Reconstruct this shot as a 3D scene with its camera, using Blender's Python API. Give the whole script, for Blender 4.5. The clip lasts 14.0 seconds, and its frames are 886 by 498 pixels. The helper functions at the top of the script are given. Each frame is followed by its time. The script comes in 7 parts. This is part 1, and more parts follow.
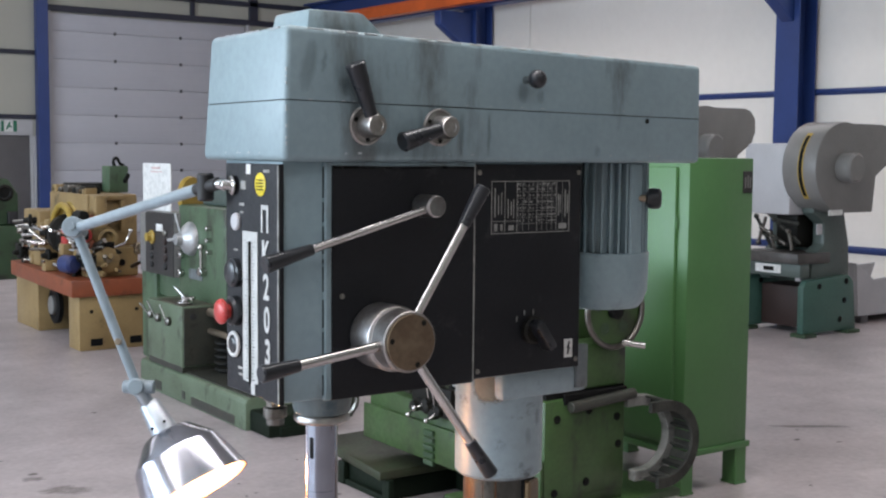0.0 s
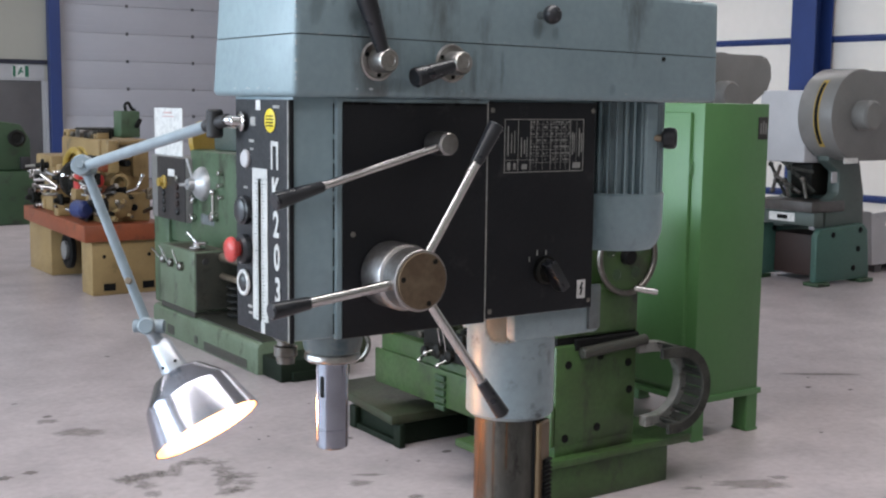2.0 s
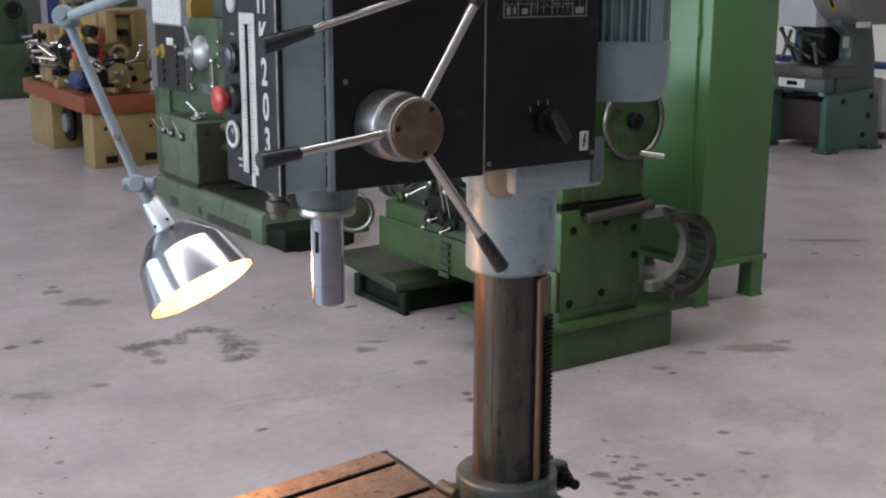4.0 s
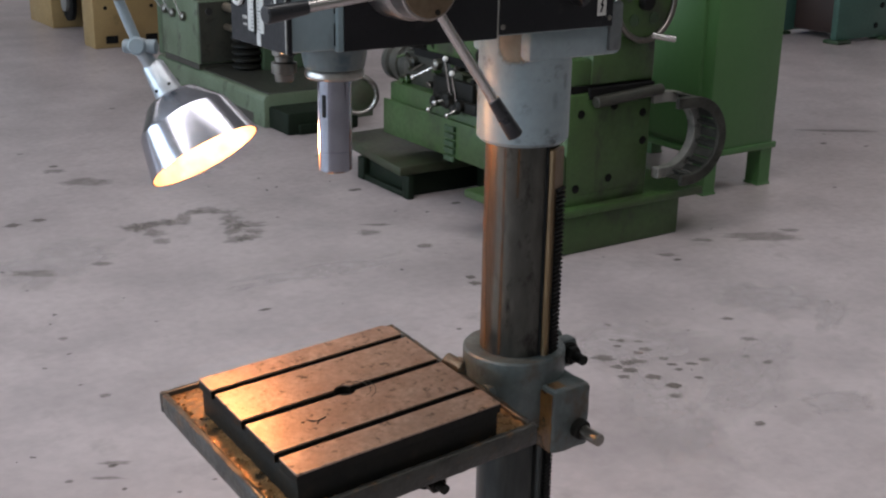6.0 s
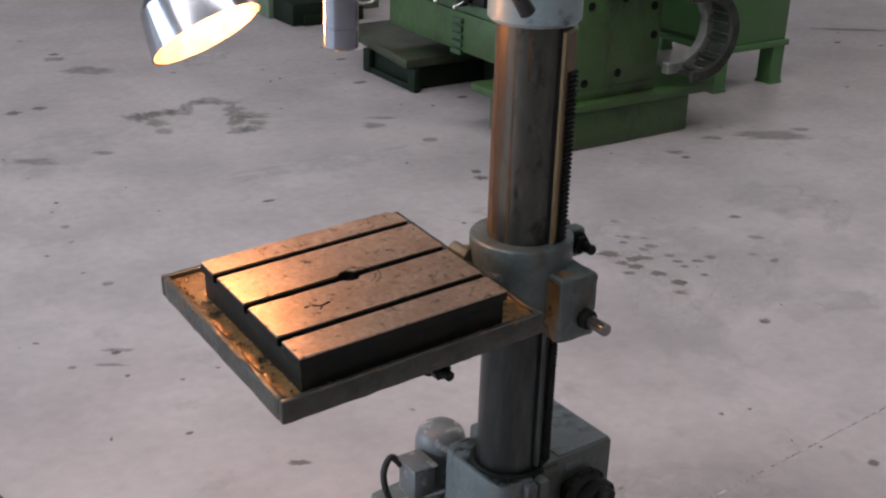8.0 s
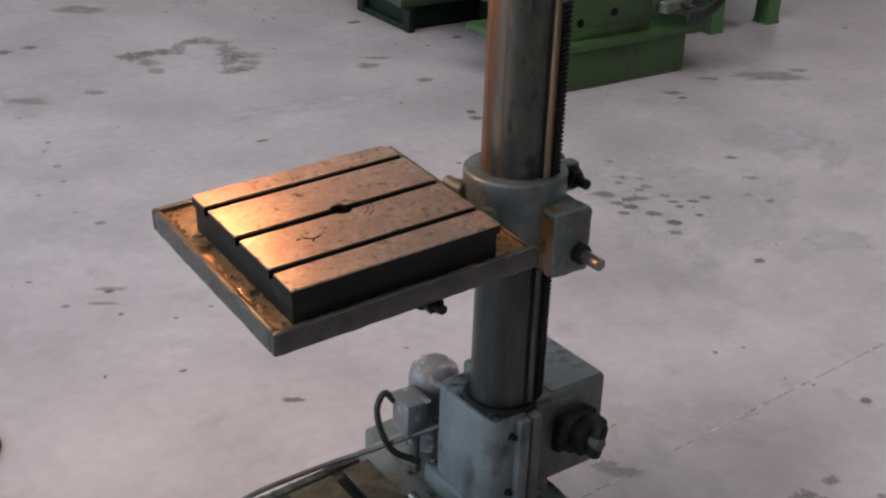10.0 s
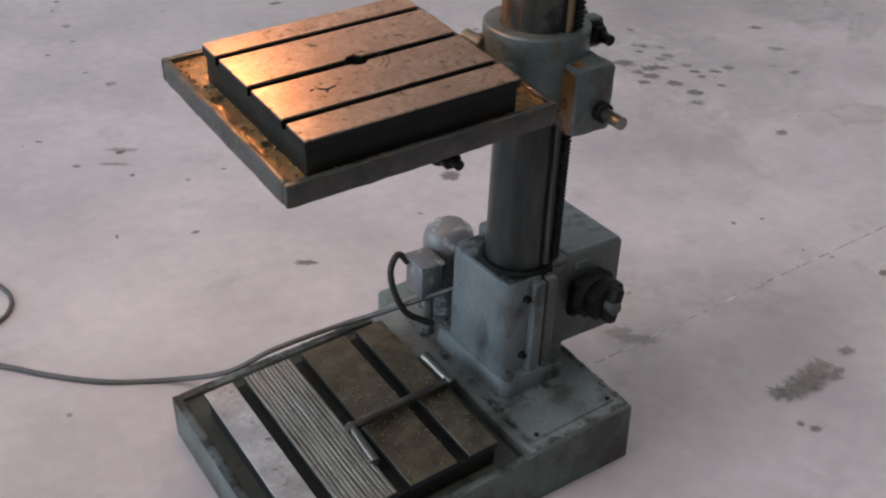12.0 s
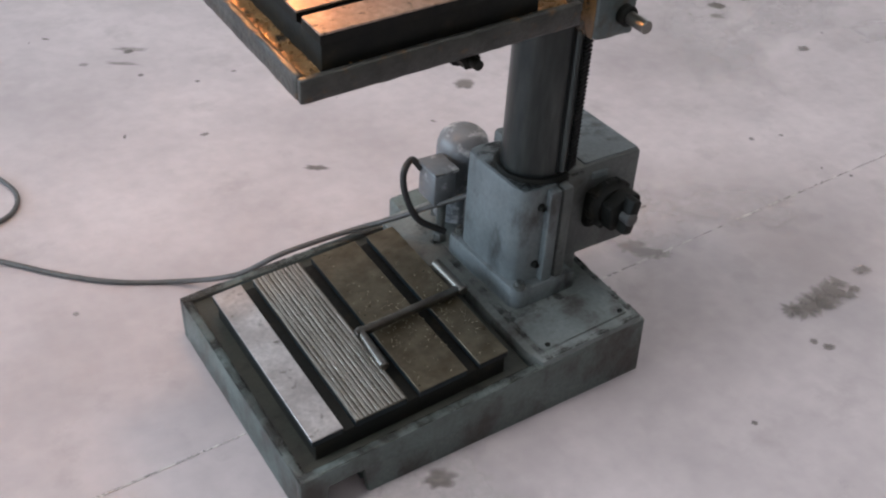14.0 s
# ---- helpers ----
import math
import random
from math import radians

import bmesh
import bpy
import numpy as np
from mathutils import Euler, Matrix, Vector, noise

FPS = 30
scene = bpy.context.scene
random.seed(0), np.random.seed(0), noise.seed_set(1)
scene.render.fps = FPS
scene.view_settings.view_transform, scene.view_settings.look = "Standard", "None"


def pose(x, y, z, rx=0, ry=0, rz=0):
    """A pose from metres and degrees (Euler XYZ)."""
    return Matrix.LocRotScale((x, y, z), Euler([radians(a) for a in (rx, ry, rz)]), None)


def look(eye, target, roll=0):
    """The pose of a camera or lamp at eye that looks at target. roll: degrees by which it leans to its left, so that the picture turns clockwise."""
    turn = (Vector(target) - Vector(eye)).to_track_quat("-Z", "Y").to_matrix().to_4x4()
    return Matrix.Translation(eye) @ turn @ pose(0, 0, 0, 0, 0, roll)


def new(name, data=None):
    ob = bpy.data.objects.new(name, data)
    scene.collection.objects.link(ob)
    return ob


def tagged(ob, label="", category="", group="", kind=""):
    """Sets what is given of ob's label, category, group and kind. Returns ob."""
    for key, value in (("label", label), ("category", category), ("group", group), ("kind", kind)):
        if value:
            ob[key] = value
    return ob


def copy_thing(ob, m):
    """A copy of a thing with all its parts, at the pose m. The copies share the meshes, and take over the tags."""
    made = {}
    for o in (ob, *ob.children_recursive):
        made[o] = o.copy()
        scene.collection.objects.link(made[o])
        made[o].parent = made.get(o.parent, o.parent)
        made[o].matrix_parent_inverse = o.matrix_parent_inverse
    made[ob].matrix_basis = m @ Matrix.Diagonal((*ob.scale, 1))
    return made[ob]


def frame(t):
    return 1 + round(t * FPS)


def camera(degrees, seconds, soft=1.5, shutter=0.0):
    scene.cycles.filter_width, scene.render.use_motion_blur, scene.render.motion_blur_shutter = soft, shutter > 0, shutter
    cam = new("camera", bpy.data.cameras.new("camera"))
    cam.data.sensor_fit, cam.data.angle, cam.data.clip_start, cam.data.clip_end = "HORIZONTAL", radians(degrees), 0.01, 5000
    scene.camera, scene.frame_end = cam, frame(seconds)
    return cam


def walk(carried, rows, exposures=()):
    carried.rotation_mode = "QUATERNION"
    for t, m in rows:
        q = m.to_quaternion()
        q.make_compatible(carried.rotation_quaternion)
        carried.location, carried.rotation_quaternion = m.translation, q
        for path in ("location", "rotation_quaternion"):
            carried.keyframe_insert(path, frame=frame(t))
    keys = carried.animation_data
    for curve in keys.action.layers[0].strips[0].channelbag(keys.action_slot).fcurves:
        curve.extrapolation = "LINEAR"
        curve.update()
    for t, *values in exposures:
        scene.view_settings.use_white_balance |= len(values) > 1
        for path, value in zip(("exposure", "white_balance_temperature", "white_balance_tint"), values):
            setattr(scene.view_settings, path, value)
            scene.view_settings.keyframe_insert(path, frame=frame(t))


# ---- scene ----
cam = camera(41.0, 14.0, soft=2.2)
PATH = [
    (0, (-1.201, -1.551, 1.673), (-0.059, 0.083, 1.513), 0.5),
    (0.5, (-1.205, -1.552, 1.675), (-0.06, 0.081, 1.522), 0.5),
    (1, (-1.205, -1.553, 1.674), (-0.059, 0.078, 1.515), 0.7),
    (1.5, (-1.198, -1.547, 1.668), (-0.058, 0.085, 1.479), 0.8),
    (2, (-1.19, -1.536, 1.657), (-0.069, 0.102, 1.41), 0.7),
    (2.5, (-1.179, -1.524, 1.643), (-0.071, 0.109, 1.325), 0.4),
    (4.8, (-1.143, -1.485, 1.597), (-0.056, 0.113, 1.085), 0.6),
    (5, (-1.143, -1.481, 1.591), (-0.058, 0.113, 1.062), 0.7),
    (5.5, (-1.141, -1.472, 1.582), (-0.071, 0.113, 0.996), 0.8),
    (6, (-1.137, -1.461, 1.571), (-0.074, 0.11, 0.938), 1.0),
    (6.5, (-1.129, -1.451, 1.56), (-0.073, 0.101, 0.87), 1.1),
    (7, (-1.125, -1.441, 1.551), (-0.077, 0.098, 0.822), 1.4),
    (7.5, (-1.124, -1.433, 1.544), (-0.088, 0.1, 0.785), 1.6),
    (7.7, (-1.124, -1.433, 1.54), (-0.092, 0.096, 0.767), 1.7),
    (10, (-1.117, -1.431, 1.512), (-0.102, 0.054, 0.639), 2.0),
    (10.5, (-1.117, -1.424, 1.5), (-0.112, 0.043, 0.584), 2.1),
    (11, (-1.112, -1.422, 1.492), (-0.128, 0.028, 0.529), 2.3),
    (11.5, (-1.107, -1.419, 1.475), (-0.139, 0.008, 0.461), 2.3),
    (12, (-1.109, -1.412, 1.462), (-0.16, -0.001, 0.41), 2.7),
    (12.5, (-1.115, -1.404, 1.447), (-0.18, -0.011, 0.359), 3.4),
    (13, (-1.116, -1.399, 1.436), (-0.189, -0.024, 0.318), 3.9),
    (13.5, (-1.112, -1.394, 1.426), (-0.196, -0.038, 0.276), 4.1),
    (14, (-1.108, -1.389, 1.423), (-0.203, -0.041, 0.256), 4.1),
]
EXPOSURE = [(0, -0.36, 6500, 10), (1.5, -0.35, 6500, 10), (2.5, -0.32, 6530, 10), (5, -0.99, 6570, 10), (7.5, -0.98, 6530, 9), (10, -0.93, 6430, 8), (11.5, -0.92, 6410, 8), (14, -0.61, 6390, 8)]
walk(cam, [(t, look(eye, aim, roll)) for t, eye, aim, roll in PATH], EXPOSURE)

# ---- world and light ----
world = bpy.data.worlds.new("world")
scene.world = world
world.use_nodes = True
wnt = world.node_tree
sky = wnt.nodes.new("ShaderNodeTexSky")
sky.sky_type, sky.sun_disc = "NISHITA", False
sky.sun_elevation, sky.sun_rotation = radians(38), radians(250)
wnt.links.new(sky.outputs[0], wnt.nodes["Background"].inputs[0])
wnt.nodes["Background"].inputs[1].default_value = 0.12


def area_lamp(name, place, turn, size_x, size_y, power, colour):
    lamp = bpy.data.lights.new(name, "AREA")
    lamp.shape, lamp.size, lamp.size_y = "RECTANGLE", size_x, size_y
    lamp.energy, lamp.color = power, colour
    ob = new(name, lamp)
    ob.matrix_world = pose(*place, *turn)
    return ob


SKY_TINT = (0.71, 0.855, 1.02)
# daylight in unseen, added roof openings and in the big window band of the wall behind the camera
for xx, yy, ln, pw in ((-2.0, -6.0, 13.0, 210), (-2.8, 0.3, 11.8, 780), (1.0, 14.0, 17.0, 560)):
    area_lamp("roof_light_daylight", (xx, yy, 6.85), (0, 0, 0), ln, 1.5, pw, (1.0, 0.955, 0.955))
# extra overhead strip added to brighten the white east wall
area_lamp("roof_light_daylight", (10.6, 6.8, 6.85), (0, 0, 2.0), 1.5, 11.5, 340, (1.0, 0.955, 0.955))
area_lamp("window_daylight", (-10.85, 6.0, 3.1), (0, -90, 0), 3.2, 16.0, 2400, SKY_TINT)


# ---- small tools ----


def add_mesh(bm, other):
    me = bpy.data.meshes.new("tmp")
    other.to_mesh(me)
    other.free()
    bm.from_mesh(me)
    bpy.data.meshes.remove(me)
    return bm


def box(bm, x0, x1, y0, y1, z0, z1, bev=0.0, seg=2, m=None):
    b = bmesh.new()
    bmesh.ops.create_cube(b, size=1, matrix=Matrix.Translation(((x0 + x1) / 2, (y0 + y1) / 2, (z0 + z1) / 2))
                          @ Matrix.Diagonal((abs(x1 - x0), abs(y1 - y0), abs(z1 - z0), 1)))
    if bev > 0:
        bmesh.ops.bevel(b, geom=b.edges[:], offset=bev, segments=seg, affect="EDGES", profile=0.5)
    if m is not None:
        bmesh.ops.transform(b, matrix=m, verts=b.verts)
    return add_mesh(bm, b)


def prism(bm, outline, axis, a, c, bev=0.0, seg=2):
    """A flat outline (u, v) pushed from a to c along an axis; u, v are the other two axes in order."""
    b = bmesh.new()
    def put(u, v, w):
        return {"x": (w, u, v), "y": (u, w, v), "z": (u, v, w)}[axis]
    lo = [b.verts.new(put(u, v, a)) for u, v in outline]
    hi = [b.verts.new(put(u, v, c)) for u, v in outline]
    n = len(outline)
    b.faces.new(lo)
    b.faces.new(hi)
    for i in range(n):
        b.faces.new((lo[i], lo[(i + 1) % n], hi[(i + 1) % n], hi[i]))
    bmesh.ops.recalc_face_normals(b, faces=b.faces)
    if bev > 0:
        bmesh.ops.bevel(b, geom=b.edges[:], offset=bev, segments=seg, affect="EDGES", profile=0.5)
    return add_mesh(bm, b)


def spun(bm, place, axis, profile, seg=32):
    """A turned form: profile is (distance along the axis, radius), from place."""
    b = bmesh.new()
    d = Vector(axis).normalized()
    rot = d.to_track_quat("Z", "Y").to_matrix().to_4x4()
    rings = []
    for h, r in profile:
        if r < 1e-5:
            rings.append([b.verts.new((0, 0, h))])
        else:
            rings.append([b.verts.new((r * math.cos(2 * math.pi * i / seg), r * math.sin(2 * math.pi * i / seg), h)) for i in range(seg)])
    for p, q in zip(rings, rings[1:]):
        for i in range(seg):
            j = (i + 1) % seg
            if len(p) > 1 and len(q) > 1:
                b.faces.new((p[i], p[j], q[j], q[i]))
            elif len(q) > 1:
                b.faces.new((p[0], q[j], q[i]))
            elif len(p) > 1:
                b.faces.new((p[i], p[j], q[0]))
    bmesh.ops.recalc_face_normals(b, faces=b.faces)
    bmesh.ops.transform(b, matrix=Matrix.Translation(place) @ rot, verts=b.verts)
    return add_mesh(bm, b)


def rod(bm, p, q, r0, r1=None, seg=20, ease=0.0):
    """A round bar from p to q with closed, slightly eased ends."""
    r1 = r0 if r1 is None else r1
    ln = (Vector(q) - Vector(p)).length
    e = ease or min(r0, r1) * 0.15
    return spun(bm, p, Vector(q) - Vector(p), [(0, 0), (0, r0 - e), (e, r0), (ln - e, r1), (ln, r1 - e), (ln, 0)], seg)


def ball(bm, place, r, seg=20):
    return spun(bm, place, (0, 0, 1), [(r * math.sin(a), r * math.cos(a) if abs(a) < 1.57 else 0) for a in [math.pi * (i / 12 - 0.5) for i in range(13)]], seg)


def tube(bm, points, r, seg=10, closed=False):
    """A round tube along points."""
    b = bmesh.new()
    pts = [Vector(p) for p in points]
    rings, up = [], Vector((0.13, 0.21, 0.97))
    for i, p in enumerate(pts):
        a = pts[(i - 1) % len(pts)] if closed or i else p
        c = pts[(i + 1) % len(pts)] if closed or i < len(pts) - 1 else p
        d = (c - a).normalized()
        s = d.cross(up).normalized()
        w = s.cross(d)
        rings.append([b.verts.new(p + r * (math.cos(2 * math.pi * k / seg) * s + math.sin(2 * math.pi * k / seg) * w)) for k in range(seg)])
    pairs = list(zip(rings, rings[1:])) + ([(rings[-1], rings[0])] if closed else [])
    for p, q in pairs:
        for k in range(seg):
            b.faces.new((p[k], p[(k + 1) % seg], q[(k + 1) % seg], q[k]))
    if not closed:
        b.faces.new(rings[0])
        b.faces.new(rings[-1])
    bmesh.ops.recalc_face_normals(b, faces=b.faces)
    return add_mesh(bm, b)


def smooth_line(points, n=8):
    """Catmull-Rom through points."""
    pts = [Vector(p) for p in points]
    pts = [2 * pts[0] - pts[1]] + pts + [2 * pts[-1] - pts[-2]]
    out = []
    for a, b, c, d in zip(pts, pts[1:], pts[2:], pts[3:]):
        for k in range(n):
            t = k / n
            out.append(0.5 * (2 * b + (c - a) * t + (2 * a - 5 * b + 4 * c - d) * t * t + (3 * b - a - 3 * c + d) * t ** 3))
    return out + [pts[-2]]


def circle(cx, cy, cz, r, axis, n=28):
    out = []
    for i in range(n):
        u, v = r * math.cos(2 * math.pi * i / n), r * math.sin(2 * math.pi * i / n)
        out.append({"x": (cx, cy + u, cz + v), "y": (cx + u, cy, cz + v), "z": (cx + u, cy + v, cz)}[axis])
    return out


def uneven(bm, cell, amount, seed=3):
    """Cuts long edges into cells and shifts the points a little, as on worn castings."""
    for axis in range(3):
        lo, hi = min(v.co[axis] for v in bm.verts), max(v.co[axis] for v in bm.verts)
        k = int((hi - lo) / cell)
        for i in range(1, k):
            at, no = Vector((0, 0, 0)), Vector((0, 0, 0))
            at[axis], no[axis] = lo + (hi - lo) * i / k, 1
            bmesh.ops.bisect_plane(bm, geom=bm.verts[:] + bm.edges[:] + bm.faces[:], plane_co=at, plane_no=no)
    rs = random.Random(seed)
    for v in bm.verts:
        v.co += Vector((rs.gauss(0, 1), rs.gauss(0, 1), rs.gauss(0, 1))) * amount
    return bm


def mesh_of(name, bm, material, angle=35):
    me = bpy.data.meshes.new(name)
    bm.to_mesh(me)
    bm.free()
    me.materials.append(material)
    me.shade_smooth()
    me.set_sharp_from_angle(angle=radians(angle))
    return me


def part(name, bm, material, parent, label=""):
    ob = new(name, mesh_of(name, bm, material))
    ob.parent = parent
    if parent is not None and parent.matrix_basis != Matrix.Identity(4):
        ob.matrix_parent_inverse = Matrix.Identity(4)
    if label:
        tagged(ob, label)
    return ob


def thing(name, label, category, group="", m=None):
    ob = new(name)
    ob.empty_display_size = 0.1
    if m is not None:
        ob.matrix_basis = m
    return tagged(ob, label, category, group)


def structure(name, bm, material, label, category):
    return tagged(new(name, mesh_of(name, bm, material)), label, category, kind="structure")


# ---- materials ----


def surface(name, colour, rough=0.5, metal=0.0, second=None, spots=0.35, grain=60.0, patch=6.0, bump=0.15, dirt=None, dirt_amount=0.0,
            dirt_scale=9.0, streak=1.0, rough_var=0.12, spec=0.5, stretch=(1, 1, 1)):
    """A painted, cast or bare surface: two tones in soft patches, fine grain, dirt with a shape of its own, and a light relief."""
    m = bpy.data.materials.new(name)
    m.use_nodes = True
    nt = m.node_tree
    N, L = nt.nodes, nt.links
    bsdf = N["Principled BSDF"]
    geo = N.new("ShaderNodeNewGeometry")
    mp = N.new("ShaderNodeMapping")
    mp.inputs["Scale"].default_value = stretch
    L.new(geo.outputs["Position"], mp.inputs["Vector"])

    def noise_node(scale, detail, rough_=0.55, vec=mp):
        n = N.new("ShaderNodeTexNoise")
        n.inputs["Scale"].default_value, n.inputs["Detail"].default_value, n.inputs["Roughness"].default_value = scale, detail, rough_
        L.new(vec.outputs["Vector"], n.inputs["Vector"])
        return n

    def ramp(src, lo, hi):
        r = N.new("ShaderNodeMapRange")
        r.inputs["From Min"].default_value, r.inputs["From Max"].default_value = lo, hi
        L.new(src, r.inputs["Value"])
        return r.outputs["Result"]

    def mix(fac, a, b):
        x = N.new("ShaderNodeMix")
        x.data_type = "RGBA"
        for sock, val in ((0, fac), (6, a), (7, b)):
            if isinstance(val, bpy.types.NodeSocket):
                L.new(val, x.inputs[sock])
            else:
                x.inputs[sock].default_value = (*val, 1) if isinstance(val, tuple) else val
        return x.outputs[2]

    big, fine = noise_node(patch, 5), noise_node(grain, 4)
    second = second or tuple(c * 0.72 for c in colour)
    col = mix(ramp(big.outputs["Fac"], 0.35, 0.7), colour, second)
    col = mix(ramp(fine.outputs["Fac"], 0.35, 0.75), col, mix(spots, col, tuple(c * 0.5 for c in colour)))
    if dirt is not None:
        mp2 = N.new("ShaderNodeMapping")
        mp2.inputs["Scale"].default_value = (1, 1, 1 / streak)
        L.new(geo.outputs["Position"], mp2.inputs["Vector"])
        dn = noise_node(dirt_scale, 7, 0.65, mp2)
        lo = 0.68 - 0.3 * dirt_amount
        col = mix(ramp(dn.outputs["Fac"], lo, lo + 0.14), col, dirt)
    L.new(col, bsdf.inputs["Base Color"])
    rr = N.new("ShaderNodeMapRange")
    rr.inputs["To Min"].default_value, rr.inputs["To Max"].default_value = max(0.03, rough - rough_var), min(1, rough + rough_var)
    L.new(fine.outputs["Fac"], rr.inputs["Value"])
    L.new(rr.outputs["Result"], bsdf.inputs["Roughness"])
    bsdf.inputs["Metallic"].default_value = metal
    bsdf.inputs["Specular IOR Level"].default_value = spec
    if bump > 0:
        bp = N.new("ShaderNodeBump")
        bp.inputs["Strength"].default_value, bp.inputs["Distance"].default_value = bump, 0.002
        L.new(fine.outputs["Fac"], bp.inputs["Height"])
        L.new(bp.outputs["Normal"], bsdf.inputs["Normal"])
    return m


def glow(name, colour, strength):
    m = bpy.data.materials.new(name)
    m.use_nodes = True
    b = m.node_tree.nodes["Principled BSDF"]
    b.inputs["Base Color"].default_value = (*colour, 1)
    b.inputs["Emission Color"].default_value, b.inputs["Emission Strength"].default_value = (*colour, 1), strength
    return m


def patchy(m, scale, lo, hi, most=1.0, edge="", stretch=(1, 1, 1)):
    """Lets a thin layer break up into islands with ragged edges."""
    nt = m.node_tree
    g, n, r = nt.nodes.new("ShaderNodeNewGeometry"), nt.nodes.new("ShaderNodeTexNoise"), nt.nodes.new("ShaderNodeMapRange")
    n.inputs["Scale"].default_value, n.inputs["Detail"].default_value, n.inputs["Roughness"].default_value = scale, 6, 0.7
    r.inputs["From Min"].default_value, r.inputs["From Max"].default_value = lo, hi
    r.inputs["To Max"].default_value = most
    mp = nt.nodes.new("ShaderNodeMapping")
    mp.inputs["Scale"].default_value = stretch
    nt.links.new(g.outputs["Position"], mp.inputs["Vector"])
    nt.links.new(mp.outputs["Vector"], n.inputs["Vector"])
    src = n.outputs["Fac"]
    if edge:
        at, ad = nt.nodes.new("ShaderNodeAttribute"), nt.nodes.new("ShaderNodeMath")
        at.attribute_name, ad.operation = edge, "ADD"
        nt.links.new(n.outputs["Fac"], ad.inputs[0])
        nt.links.new(at.outputs["Fac"], ad.inputs[1])
        src = ad.outputs[0]
    nt.links.new(src, r.inputs["Value"])
    nt.links.new(r.outputs["Result"], nt.nodes["Principled BSDF"].inputs["Alpha"])
    return m


